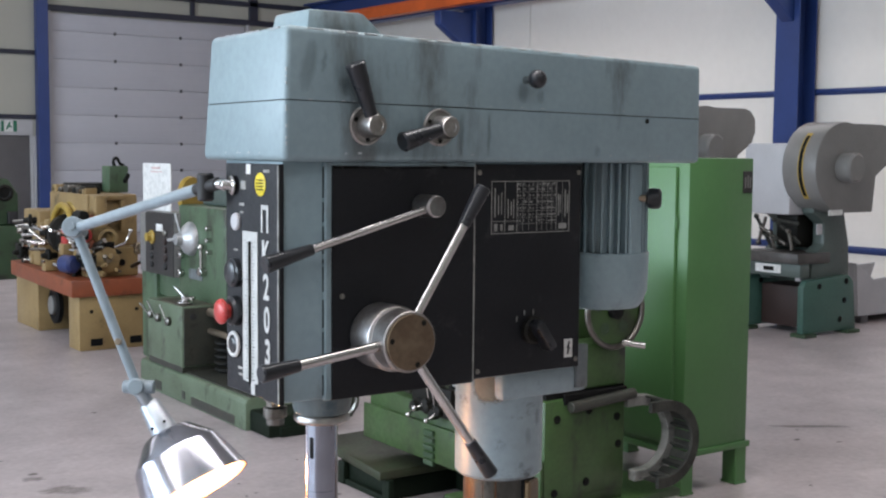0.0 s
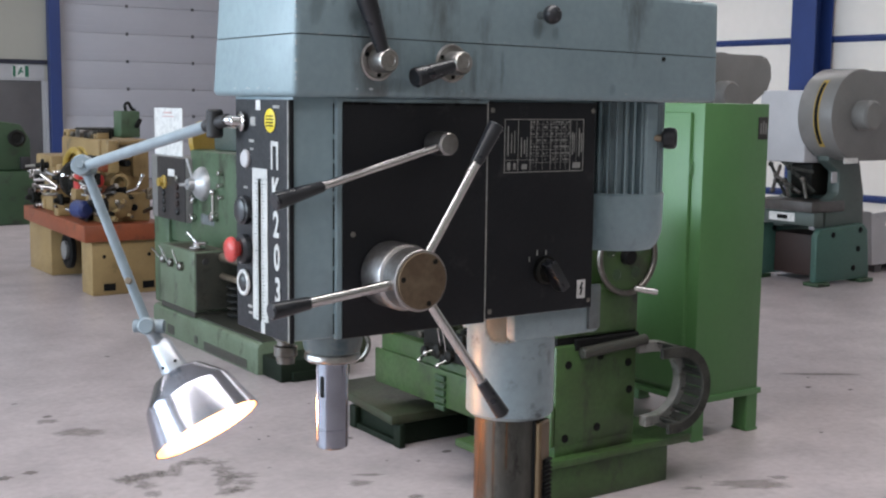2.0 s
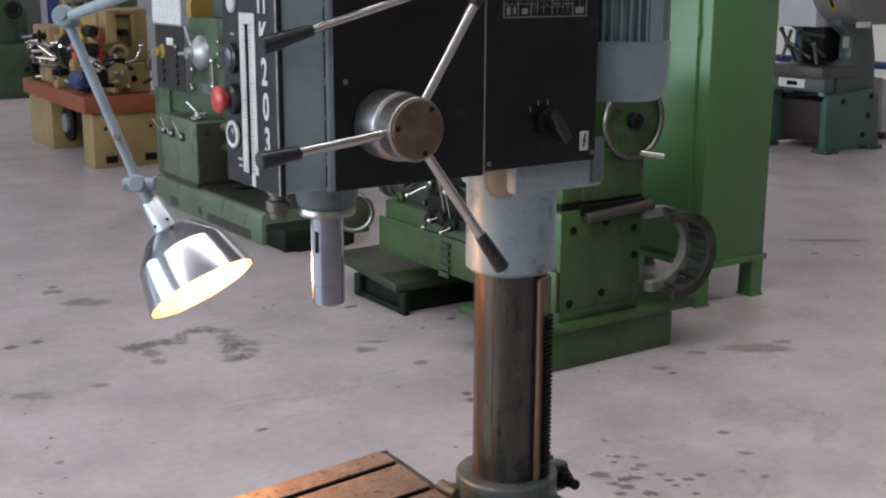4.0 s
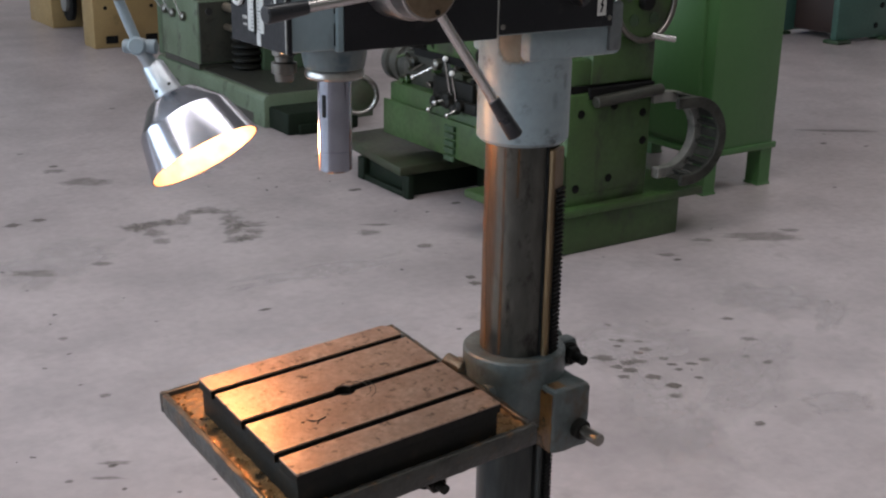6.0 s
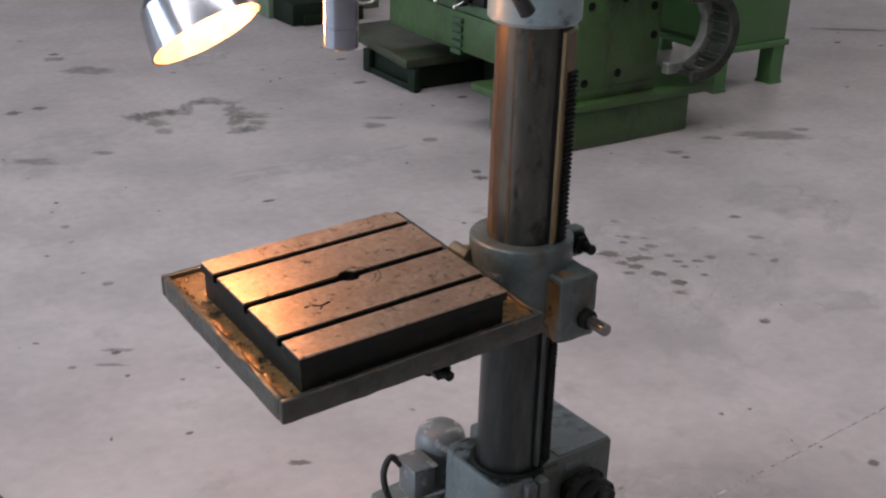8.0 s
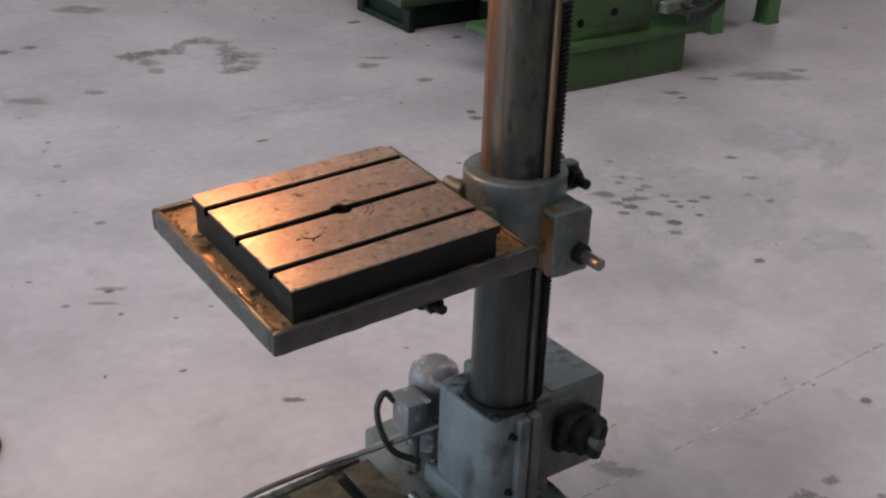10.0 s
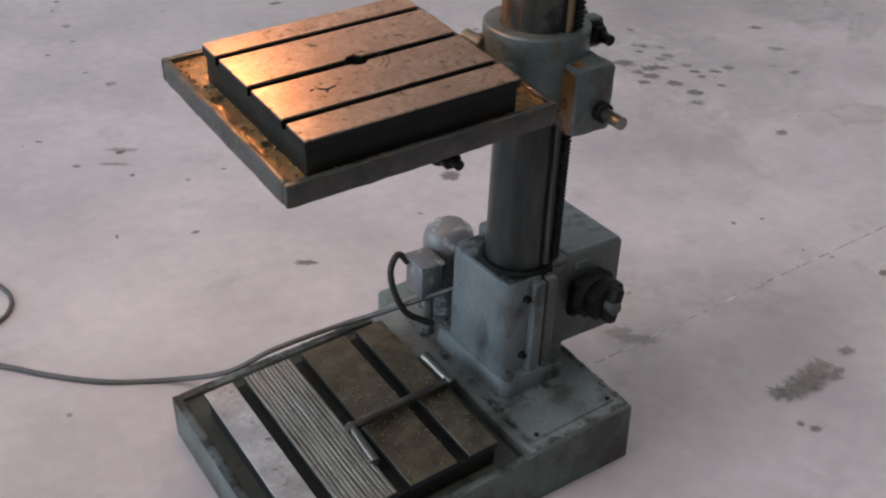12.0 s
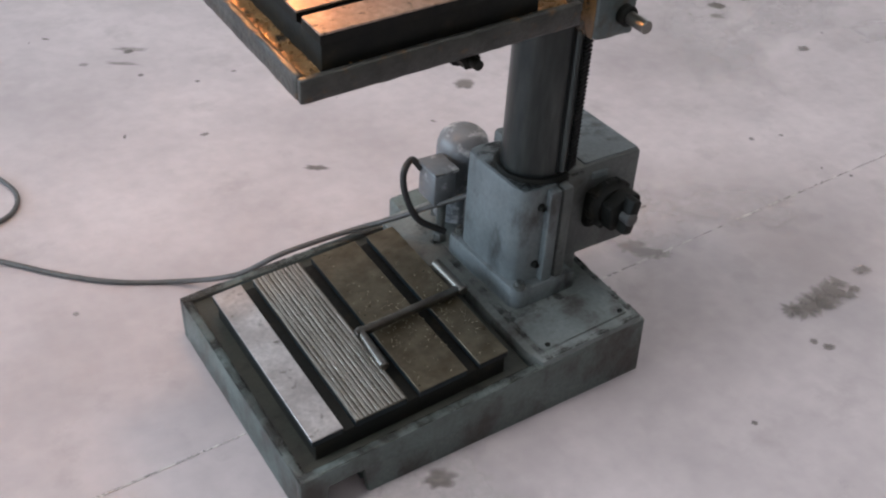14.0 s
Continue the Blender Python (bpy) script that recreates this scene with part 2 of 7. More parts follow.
GREASE = (0.035, 0.03, 0.026)
M = dict(
    paint=surface("blue_grey_enamel", (0.245, 0.332, 0.362), 0.4, second=(0.198, 0.27, 0.296), patch=5, grain=90, bump=0.1, spots=0.2, dirt=(0.075, 0.082, 0.082), dirt_amount=0.42, dirt_scale=6, streak=3.5),
    cast=surface("grey_green_cast_iron_paint", (0.11, 0.118, 0.114), 0.48, second=(0.06, 0.063, 0.06), patch=11, grain=140, bump=0.4, spots=0.6, dirt=GREASE, dirt_amount=0.6, dirt_scale=12, streak=1.6),
    castlight=surface("pale_grey_green_paint", (0.152, 0.173, 0.18), 0.44, second=(0.1, 0.115, 0.12), patch=10, grain=120, bump=0.28, spots=0.45, dirt=(0.035, 0.034, 0.032), dirt_amount=0.5, dirt_scale=13, streak=2),
    black=surface("black_panel_lacquer", (0.0065, 0.0074, 0.0098), 0.42, spec=0.3, second=(0.011, 0.012, 0.015), patch=9, grain=160, bump=0.1, spots=0.3, dirt=(0.034, 0.035, 0.039), dirt_amount=0.3, dirt_scale=14),
    bakelite=surface("black_bakelite", (0.016, 0.018, 0.022), 0.3, bump=0.03, spots=0.1, patch=30),
    rubber=surface("black_rubber", (0.016, 0.016, 0.017), 0.6, bump=0.1, patch=40),
    lead=surface("grey_cable_sheath", (0.075, 0.073, 0.072), 0.55, bump=0.05, patch=30),
    rim=surface("oily_grey_brown_rim", (0.07, 0.069, 0.062), 0.34, 0.3, second=(0.026, 0.027, 0.024), patch=22, grain=110, bump=0.9, spots=0.65, dirt=(0.12, 0.07, 0.033), dirt_amount=0.36, dirt_scale=34),
    pump=surface("pale_grey_chipped_paint", (0.15, 0.16, 0.172), 0.4, second=(0.1, 0.108, 0.116), patch=14, grain=100, bump=0.12, spots=0.3, dirt=(0.5, 0.51, 0.52), dirt_amount=0.52, dirt_scale=30),
    wornsteel=surface("worn_handle_steel", (0.2, 0.19, 0.175), 0.34, 1.0, second=(0.13, 0.12, 0.105), patch=40, grain=150, bump=0.0, rough_var=0.05),
    chrome=surface("chromed_steel", (0.54, 0.53, 0.525), 0.2, 1.0, second=(0.5, 0.48, 0.46), patch=30, grain=200, bump=0.0, spots=0.1, rough_var=0.03),
    quill=surface("bright_ground_quill_steel", (0.33, 0.35, 0.405), 0.13, 1.0, second=(0.25, 0.265, 0.305), patch=20, grain=150, bump=0.0, spots=0.1, rough_var=0.03),
    dullsteel=surface("brown_tarnished_steel", (0.31, 0.255, 0.19), 0.42, 0.85, second=(0.22, 0.18, 0.14), patch=25, grain=160, bump=0.08, spots=0.3),
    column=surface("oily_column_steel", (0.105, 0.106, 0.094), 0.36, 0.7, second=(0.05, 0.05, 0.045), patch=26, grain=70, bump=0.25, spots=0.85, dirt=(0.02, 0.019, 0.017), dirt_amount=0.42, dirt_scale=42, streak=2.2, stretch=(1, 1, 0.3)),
    rackbar=surface("ochre_oily_rack_steel", (0.2, 0.14, 0.075), 0.36, 0.7, second=(0.11, 0.075, 0.045), patch=22, grain=120, bump=0.2, spots=0.5, stretch=(1, 1, 0.3)),
    columnlow=surface("darker_lower_column_steel", (0.038, 0.043, 0.043), 0.33, 0.75, second=(0.075, 0.08, 0.076), patch=26, grain=70, bump=0.12, spots=0.6, dirt=(0.022, 0.025, 0.025), dirt_amount=0.5, dirt_scale=14, streak=5, stretch=(1, 1, 0.16)),
    knee=surface("oil_stained_cast_iron_paint", (0.112, 0.14, 0.142), 0.42, second=(0.055, 0.068, 0.068), patch=13, grain=95, bump=0.4, spots=0.7, dirt=(0.06, 0.045, 0.03), dirt_amount=0.56, dirt_scale=15, streak=1.3),
    milled=surface("milled_worn_steel", (0.58, 0.545, 0.5), 0.34, 0.85, second=(0.24, 0.215, 0.18), patch=170, grain=420, bump=0.5, spots=0.55, stretch=(1, 0.05, 1), dirt=(0.06, 0.05, 0.038), dirt_amount=0.24, dirt_scale=26),
    swarf=surface("yellowish_swarf", (0.6, 0.53, 0.4), 0.35, 0.9, patch=40, bump=0.0),
    olive=surface("oily_olive_green_enamel", (0.034, 0.046, 0.024), 0.48, spec=0.3, second=(0.036, 0.034, 0.021), patch=7, grain=50, bump=0.15, dirt=(0.02, 0.018, 0.014), dirt_amount=0.5, dirt_scale=9),
    # green enamel with deep shade put into its colour
    shadegreen=surface("shaded_green_enamel", (0.008, 0.015, 0.008), 0.6, spec=0.15, second=(0.006, 0.01, 0.006), patch=6, grain=50, bump=0.1),
    lathegreen=surface("dusty_lathe_green_enamel", (0.07, 0.118, 0.066), 0.42, second=(0.052, 0.088, 0.048), patch=3.5, grain=60, bump=0.08, spots=0.3, dirt=(0.026, 0.028, 0.017), dirt_amount=0.52, dirt_scale=6.5, streak=1.8),
    # lathe green lightened in colour for the fronts that catch more light
    lathelight=surface("lit_green_lathe_enamel", (0.118, 0.16, 0.105), 0.42, second=(0.085, 0.115, 0.07), patch=5, grain=60, bump=0.1, spots=0.3, dirt=(0.03, 0.03, 0.02), dirt_amount=0.42, dirt_scale=8, streak=1.6),
    browngrime=surface("brown_oily_iron", (0.085, 0.07, 0.052), 0.4, second=(0.05, 0.043, 0.03), patch=9, grain=60, bump=0.2, spots=0.5, dirt=(0.02, 0.018, 0.014), dirt_amount=0.42, dirt_scale=12),
    hubsteel=surface("scuffed_hub_steel", (0.5, 0.49, 0.49), 0.4, 1.0, second=(0.28, 0.26, 0.24), patch=32, grain=120, bump=0.05, spots=0.5, dirt=(0.05, 0.04, 0.03), dirt_amount=0.3, dirt_scale=36),
    dialalu=surface("pale_bare_aluminium", (0.5, 0.51, 0.52), 0.4, 0.6, second=(0.4, 0.41, 0.42), patch=20, bump=0.03),
    table=surface("oiled_table_steel", (0.49, 0.36, 0.28), 0.39, 0.75, second=(0.35, 0.24, 0.178), patch=24, grain=110, bump=0.34, spots=0.7, dirt=(0.045, 0.03, 0.019), dirt_amount=0.4, dirt_scale=64),
    # oily black iron; also the painted shade in the table slots
    tableside=surface("oily_iron_and_slot_shade", (0.007, 0.0075, 0.007), 0.55, spec=0.18, second=(0.013, 0.012, 0.009), patch=20, grain=120, bump=0.25, dirt=(0.026, 0.02, 0.012), dirt_amount=0.3, dirt_scale=20),
    tray=surface("rusty_tray_iron", (0.3, 0.165, 0.065), 0.28, 0.45, second=(0.46, 0.28, 0.13), patch=22, grain=85, bump=1.0, spots=0.7, dirt=(0.035, 0.027, 0.018), dirt_amount=0.58, dirt_scale=30, rough_var=0.2),
    plate=surface("dull_base_plate_steel", (0.78, 0.735, 0.73), 0.42, 0.75, second=(0.4, 0.36, 0.35), patch=14, grain=120, bump=0.4, spots=0.6, dirt=(0.12, 0.1, 0.085), dirt_amount=0.3, dirt_scale=40),
    platedark=surface("oil_brown_base_plate_steel", (0.19, 0.16, 0.112), 0.32, 0.7, second=(0.075, 0.058, 0.035), patch=24, grain=75, bump=0.9, spots=0.6, dirt=(0.15, 0.125, 0.085), dirt_amount=0.2, dirt_scale=90),
    lampgrey=surface("pale_blue_grey_lamp_paint", (0.235, 0.29, 0.325), 0.35, second=(0.19, 0.235, 0.26), patch=25, bump=0.03, spots=0.15),
    neck=surface("brushed_grey_aluminium", (0.36, 0.4, 0.44), 0.42, 0.9, second=(0.34, 0.355, 0.37), patch=30, bump=0.02, spots=0.15),
    alu=surface("spun_aluminium", (0.45, 0.455, 0.505), 0.19, 1.0, second=(0.36, 0.36, 0.4), patch=15, grain=120, bump=0.0, spots=0.05, rough_var=0.03),
    reflector=surface("white_reflector", (0.46, 0.38, 0.33), 0.45, second=(0.3, 0.16, 0.09), patch=9, bump=0.03, spots=0.2),
    green=surface("green_machine_enamel", (0.04, 0.087, 0.024), 0.42, second=(0.033, 0.06, 0.018), patch=5.5, grain=45, bump=0.16, spots=0.5, dirt=(0.02, 0.024, 0.014), dirt_amount=0.5, dirt_scale=7, streak=1.8),
    greendark=surface("dark_green_base_enamel", (0.03, 0.064, 0.028), 0.45, second=(0.022, 0.048, 0.02), patch=4, grain=60, bump=0.1, spots=0.3, dirt=(0.016, 0.017, 0.012), dirt_amount=0.45, dirt_scale=7),
    cabinet=surface("green_cabinet_enamel", (0.07, 0.172, 0.06), 0.38, second=(0.06, 0.15, 0.051), patch=2, grain=40, bump=0.04, spots=0.1),
    ochre=surface("ochre_machine_enamel", (0.29, 0.2, 0.086), 0.45, second=(0.22, 0.145, 0.06), patch=4, grain=50, bump=0.06, spots=0.25, dirt=(0.06, 0.045, 0.025), dirt_amount=0.3, dirt_scale=5),
    rust=surface("orange_red_tray_paint", (0.24, 0.06, 0.022), 0.5, second=(0.17, 0.045, 0.018), patch=5, bump=0.06, dirt=(0.08, 0.03, 0.015), dirt_amount=0.3, dirt_scale=8),
    yellow=surface("yellow_guard_paint", (0.4, 0.27, 0.045), 0.45, patch=6, bump=0.05),
    teal=surface("grey_teal_press_paint", (0.078, 0.102, 0.092), 0.45, second=(0.06, 0.08, 0.072), patch=3, grain=40, bump=0.06, spots=0.2, dirt=(0.03, 0.032, 0.028), dirt_amount=0.25, dirt_scale=4),
    tealbright=surface("teal_green_press_leg_paint", (0.05, 0.115, 0.092), 0.45, second=(0.04, 0.095, 0.075), patch=3, grain=40, bump=0.06, dirt=(0.03, 0.035, 0.03), dirt_amount=0.2, dirt_scale=5),
    guard=surface("grey_guard_paint", (0.18, 0.177, 0.17), 0.38, second=(0.15, 0.147, 0.14), patch=3, grain=40, bump=0.04, spots=0.12),
    bolster=surface("oily_grey_brown_press_table", (0.085, 0.078, 0.075), 0.42, second=(0.045, 0.04, 0.036), patch=9, grain=60, bump=0.1, spots=0.5),
    palegrey=surface("pale_grey_sheet_paint", (0.44, 0.44, 0.455), 0.45, second=(0.38, 0.38, 0.395), patch=3, bump=0.04, spots=0.1),
    floor=surface("worn_concrete", (0.475, 0.42, 0.426), 0.36, second=(0.318, 0.281, 0.286), patch=2.1, grain=26, bump=0.12, spots=0.24, dirt=(0.33, 0.29, 0.291), dirt_amount=0.42, dirt_scale=5.5, rough_var=0.16),
    stain=surface("oil_stained_concrete", (0.16, 0.137, 0.122), 0.4, second=(0.22, 0.192, 0.175), patch=9, grain=30, bump=0.05, spots=0.4),
    oldstain=surface("faint_old_oil_stain", (0.2, 0.175, 0.16), 0.42, second=(0.26, 0.23, 0.215), patch=9, grain=30, bump=0.05, spots=0.4),
    joint=surface("pale_joint_filler", (0.6, 0.56, 0.54), 0.7, second=(0.3, 0.28, 0.27), patch=9, grain=40, spots=0.4),
    wall=surface("white_sandwich_panel", (0.86, 0.825, 0.77), 0.5, second=(0.81, 0.775, 0.72), patch=0.5, grain=8, bump=0.03, spots=0.05),
    wallgrey=surface("grey_cream_sandwich_panel", (0.38, 0.375, 0.325), 0.5, second=(0.35, 0.345, 0.3), patch=0.6, grain=8, bump=0.03, spots=0.05),
    gate=surface("pale_grey_gate_panel", (0.44, 0.44, 0.48), 0.45, second=(0.41, 0.41, 0.45), patch=0.7, grain=10, bump=0.03, spots=0.05),
    darkdoor=surface("dark_grey_door_leaf", (0.11, 0.105, 0.11), 0.5, patch=1.5, bump=0.03),
    blue=surface("blue_steel_paint", (0.022, 0.05, 0.19), 0.4, second=(0.018, 0.042, 0.16), patch=2, grain=30, bump=0.04, spots=0.15),
    darkrail=surface("dark_rail_paint", (0.018, 0.02, 0.04), 0.45, patch=3, bump=0.02),
    orange=surface("orange_crane_rail_paint", (0.6, 0.11, 0.02), 0.45, patch=3, bump=0.04),
    roof=surface("pale_roof_deck", (0.55, 0.55, 0.53), 0.6, patch=0.7, bump=0.03, spots=0.05),
    red=surface("red_button_plastic", (0.5, 0.05, 0.045), 0.3, patch=30, bump=0.02, spots=0.05),
    yellowplastic=surface("yellow_label", (0.75, 0.6, 0.015), 0.4, patch=30, bump=0.0, spots=0.05),
    white=surface("white_label", (0.72, 0.72, 0.7), 0.5, patch=30, bump=0.0, spots=0.1),
    scale=surface("dull_white_scale_paint", (0.5, 0.51, 0.5), 0.5, second=(0.4, 0.41, 0.4), patch=40, bump=0.0, spots=0.2),
    oilrun=surface("rust_brown_oil_run", (0.17, 0.088, 0.026), 0.34, second=(0.085, 0.042, 0.016), patch=20, grain=90, bump=0.2, spots=0.4),
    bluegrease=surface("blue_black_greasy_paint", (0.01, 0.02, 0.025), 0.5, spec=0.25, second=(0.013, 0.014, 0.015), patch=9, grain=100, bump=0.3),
    greysteel=surface("dull_grey_shaft_steel", (0.3, 0.29, 0.27), 0.34, 1.0, second=(0.2, 0.19, 0.17), patch=30, grain=150, bump=0.03),
    chaindark=surface("dark_chain_plastic", (0.022, 0.023, 0.02), 0.6, spec=0.15, second=(0.055, 0.055, 0.048), patch=16, bump=0.1),
    brushed=surface("brushed_bare_steel", (0.46, 0.45, 0.44), 0.36, 1.0, second=(0.28, 0.26, 0.24), patch=35, grain=160, bump=0.04, spots=0.3, dirt=(0.1, 0.08, 0.06), dirt_amount=0.25, dirt_scale=40),
    darkpanel=surface("dark_brown_grey_panel", (0.026, 0.023, 0.023), 0.45, patch=9, bump=0.03),
    trough=surface("oil_wet_dark_iron", (0.032, 0.035, 0.029), 0.4, second=(0.045, 0.043, 0.034), patch=14, grain=90, bump=0.4, dirt=(0.016, 0.015, 0.013), dirt_amount=0.45, dirt_scale=20),
    grime=surface("black_grease_film", (0.016, 0.015, 0.014), 0.45, second=(0.03, 0.027, 0.022), patch=30, bump=0.2),
    rustrun=surface("orange_brown_rust_run", (0.2, 0.095, 0.035), 0.34, 0.4, second=(0.1, 0.048, 0.02), patch=14, grain=90, bump=0.15, stretch=(1, 1, 0.15)),
    endplate=surface("brown_tarnished_plate", (0.2, 0.15, 0.1), 0.45, 0.7, second=(0.13, 0.09, 0.06), patch=30, grain=150, bump=0.08, spots=0.4),
    collarpaint=surface("smudged_blue_grey_enamel", (0.27, 0.335, 0.362), 0.4, second=(0.23, 0.285, 0.308), patch=9, grain=90, bump=0.12, spots=0.25, dirt=(0.075, 0.082, 0.09), dirt_amount=0.32, dirt_scale=19, streak=0.8),
    scuff=surface("pale_scuffed_concrete", (0.56, 0.51, 0.515), 0.5, second=(0.5, 0.455, 0.46), patch=8, grain=30, bump=0.05, spots=0.15),
    castdark=surface("greasy_grey_cast_iron_paint", (0.105, 0.126, 0.12), 0.48, second=(0.05, 0.06, 0.055), patch=11, grain=140, bump=0.4, spots=0.6, dirt=GREASE, dirt_amount=0.66, dirt_scale=11, streak=1.3),
    platform=surface("worn_grey_cast_iron_paint", (0.155, 0.172, 0.167), 0.46, second=(0.088, 0.1, 0.096), patch=11, grain=130, bump=0.4, spots=0.5, dirt=(0.04, 0.036, 0.032), dirt_amount=0.5, dirt_scale=13),
    # bare paint chips, and the painted highlight on the cover edges
    chip=surface("pale_chip_and_highlight", (0.42, 0.46, 0.48), 0.5, patch=40, bump=0.0),
    housing=surface("stained_grey_green_paint", (0.13, 0.16, 0.165), 0.42, second=(0.09, 0.11, 0.112), patch=20, grain=100, bump=0.15, dirt=(0.035, 0.075, 0.095), dirt_amount=0.4, dirt_scale=18),
    faint=surface("faint_red_print", (0.6, 0.35, 0.33), 0.5, patch=30, bump=0.0),
    # black for print, and for painted shade in holes, slots and gaps
    ink=surface("black_print_and_shade", (0.008, 0.008, 0.008), 0.6, spec=0.12, patch=30, bump=0.0),
    greyprint=surface("worn_grey_print", (0.36, 0.36, 0.34), 0.5, second=(0.2, 0.2, 0.19), patch=60, bump=0.0),
    brownred=surface("brown_red_scrap_bin_paint", (0.03, 0.014, 0.011), 0.55, patch=5, bump=0.1),
    signgreen=surface("green_sign_film", (0.02, 0.16, 0.09), 0.4, patch=10, bump=0.0),
    chain=surface("grey_cable_chain_plastic", (0.23, 0.23, 0.215), 0.45, second=(0.12, 0.12, 0.11), patch=14, bump=0.06, dirt=(0.045, 0.045, 0.038), dirt_amount=0.42, dirt_scale=20),
    motorblue=surface("blue_motor_enamel", (0.02, 0.035, 0.13), 0.4, patch=12, bump=0.05),
    # worn paint with the lamp's warm light mixed into the colour
    tanpatch=surface("tan_worn_lamplit_paint", (0.42, 0.34, 0.25), 0.5, second=(0.3, 0.235, 0.17), patch=40, bump=0.05),
    smear=surface("dark_oily_smear", (0.03, 0.032, 0.03), 0.4, second=(0.05, 0.052, 0.046), patch=40, bump=0.05),
    bulb=glow("warm_lamp_bulb", (1.0, 0.5, 0.18), 8.0),
)
patchy(M["stain"], 15.0, 0.46, 1.02, 0.62, "wear")
patchy(M["oldstain"], 13.0, 0.5, 1.15, 0.5, "wear")
patchy(M["oilrun"], 18.0, 0.26, 0.5)
patchy(M["grime"], 26.0, 0.44, 0.7, 0.9)
patchy(M["rustrun"], 46.0, 0.6, 1.05, 0.85, "wear", (1, 1, 0.14))
patchy(M["scuff"], 5.0, 0.6, 1.2, 0.6, "wear")
patchy(M["joint"], 30.0, 0.4, 0.55)
patchy(M["tanpatch"], 40.0, 0.55, 0.9, 0.9, "wear")
patchy(M["smear"], 34.0, 0.6, 1.3, 0.33, "wear", (1, 1, 0.22))

# ---- the hall ----
HALL = pose(0, 0, 0, 0, 0, 2.0)


def in_hall(ob):
    ob.matrix_basis = HALL
    return ob


bm = bmesh.new()
box(bm, -60, 60, -60, 60, -0.2, 0.0)
floor = structure("floor", bm, M["floor"], "worn pale grey concrete hall floor with oil stains", "floor")

bm = bmesh.new()
HX0, HX1, HY0, HY1, HH = -11.0, 13.6, -9.0, 22.6, 7.0
# wall with the windows behind the camera: sill, head and piers round a band 17 m long
box(bm, HX0 - 0.15, HX0, HY0, HY1, 0, 1.5)
box(bm, HX0 - 0.15, HX0, HY0, HY1, 4.7, HH)
box(bm, HX0 - 0.15, HX0, HY0, -2.0, 1.5, 4.7)
box(bm, HX0 - 0.15, HX0, 14.0, HY1, 1.5, 4.7)
in_hall(structure("wall_window_side", bm, M["wall"], "pale panel wall with a long window band", "wall"))
bm = bmesh.new()
for k in range(9):
    box(bm, HX0 - 0.1, HX0 - 0.04, -2.0 + 16 * k / 8 - 0.04, -2.0 + 16 * k / 8 + 0.04, 1.5, 4.7)
in_hall(structure("window_1", bm, M["palegrey"], "window band with pale metal mullions", "window"))
# unseen wall added behind the camera, its grey chosen for the bounce
bm = bmesh.new()
box(bm, HX0, HX1, HY0 - 0.15, HY0, 0, HH)
in_hall(structure("wall_south", bm, M["wallgrey"], "unseen grey panel wall that bounces fill light", "wall"))
# unseen roof, its long openings put where the added lamps hang
bm = bmesh.new()
y = HY0
for yy, xa, xb in ((-6.0, -8.6, 4.6), (0.3, -8.8, 3.2), (14.0, -7.6, 9.6)):
    box(bm, HX0, HX1, y, yy - 0.8, HH, HH + 0.2)
    box(bm, HX0, xa, yy - 0.8, yy + 0.8, HH, HH + 0.2)
    box(bm, xb, HX1, yy - 0.8, yy + 0.8, HH, HH + 0.2)
    y = yy + 0.8
box(bm, HX0, HX1, y, HY1, HH, HH + 0.2)
bmesh.ops.delete(bm, geom=[f for f in bm.faces if 1.2 < f.calc_center_median().y < 12.9 and f.calc_area() > 20], context="FACES")
for xa, xb, ya, yb in ((HX0, 10.0, 1.1, 13.2), (11.6, HX1, 1.1, 13.2), (10.0, 11.6, 1.1, 1.3), (10.0, 11.6, 12.9, 13.2)):
    box(bm, xa, xb, ya, yb, HH, HH + 0.2)
in_hall(structure("ceiling", bm, M["roof"], "unseen pale roof deck with openings for the added lamps", "ceiling"))

# white wall on blue columns, panel on panel
bm = bmesh.new()
wx = 13.1
zs = [0.0, 0.38, 2.58, 4.7, 5.9, HH]
for a, b in zip(zs, zs[1:]):
    yy = HY0
    while yy < 22.5:
        y2 = min(yy + 6.0, 22.6)
        box(bm, wx, wx + 0.12, yy + 0.01, y2 - 0.01, a + 0.006, b - 0.006, 0.006, 1)
        yy = y2
box(bm, wx + 0.1, wx + 0.2, HY0, 22.6, 0, HH)
wall_b = in_hall(structure("wall_east", bm, M["wall"], "white sandwich panel wall with blue rails", "wall"))
for z0, w in ((0.38, 0.06), (2.57, 0.05)):
    bm = bmesh.new()
    box(bm, wx - 0.05, wx, HY0, 22.5, z0, z0 + w, 0.012)
    box(bm, wx - 0.012, wx, HY0, 22.5, z0 - 0.03, z0 + w + 0.012, 0.004)
    in_hall(structure("wall_rail", bm, M["blue"], "blue steel rail along the wall", "trim"))


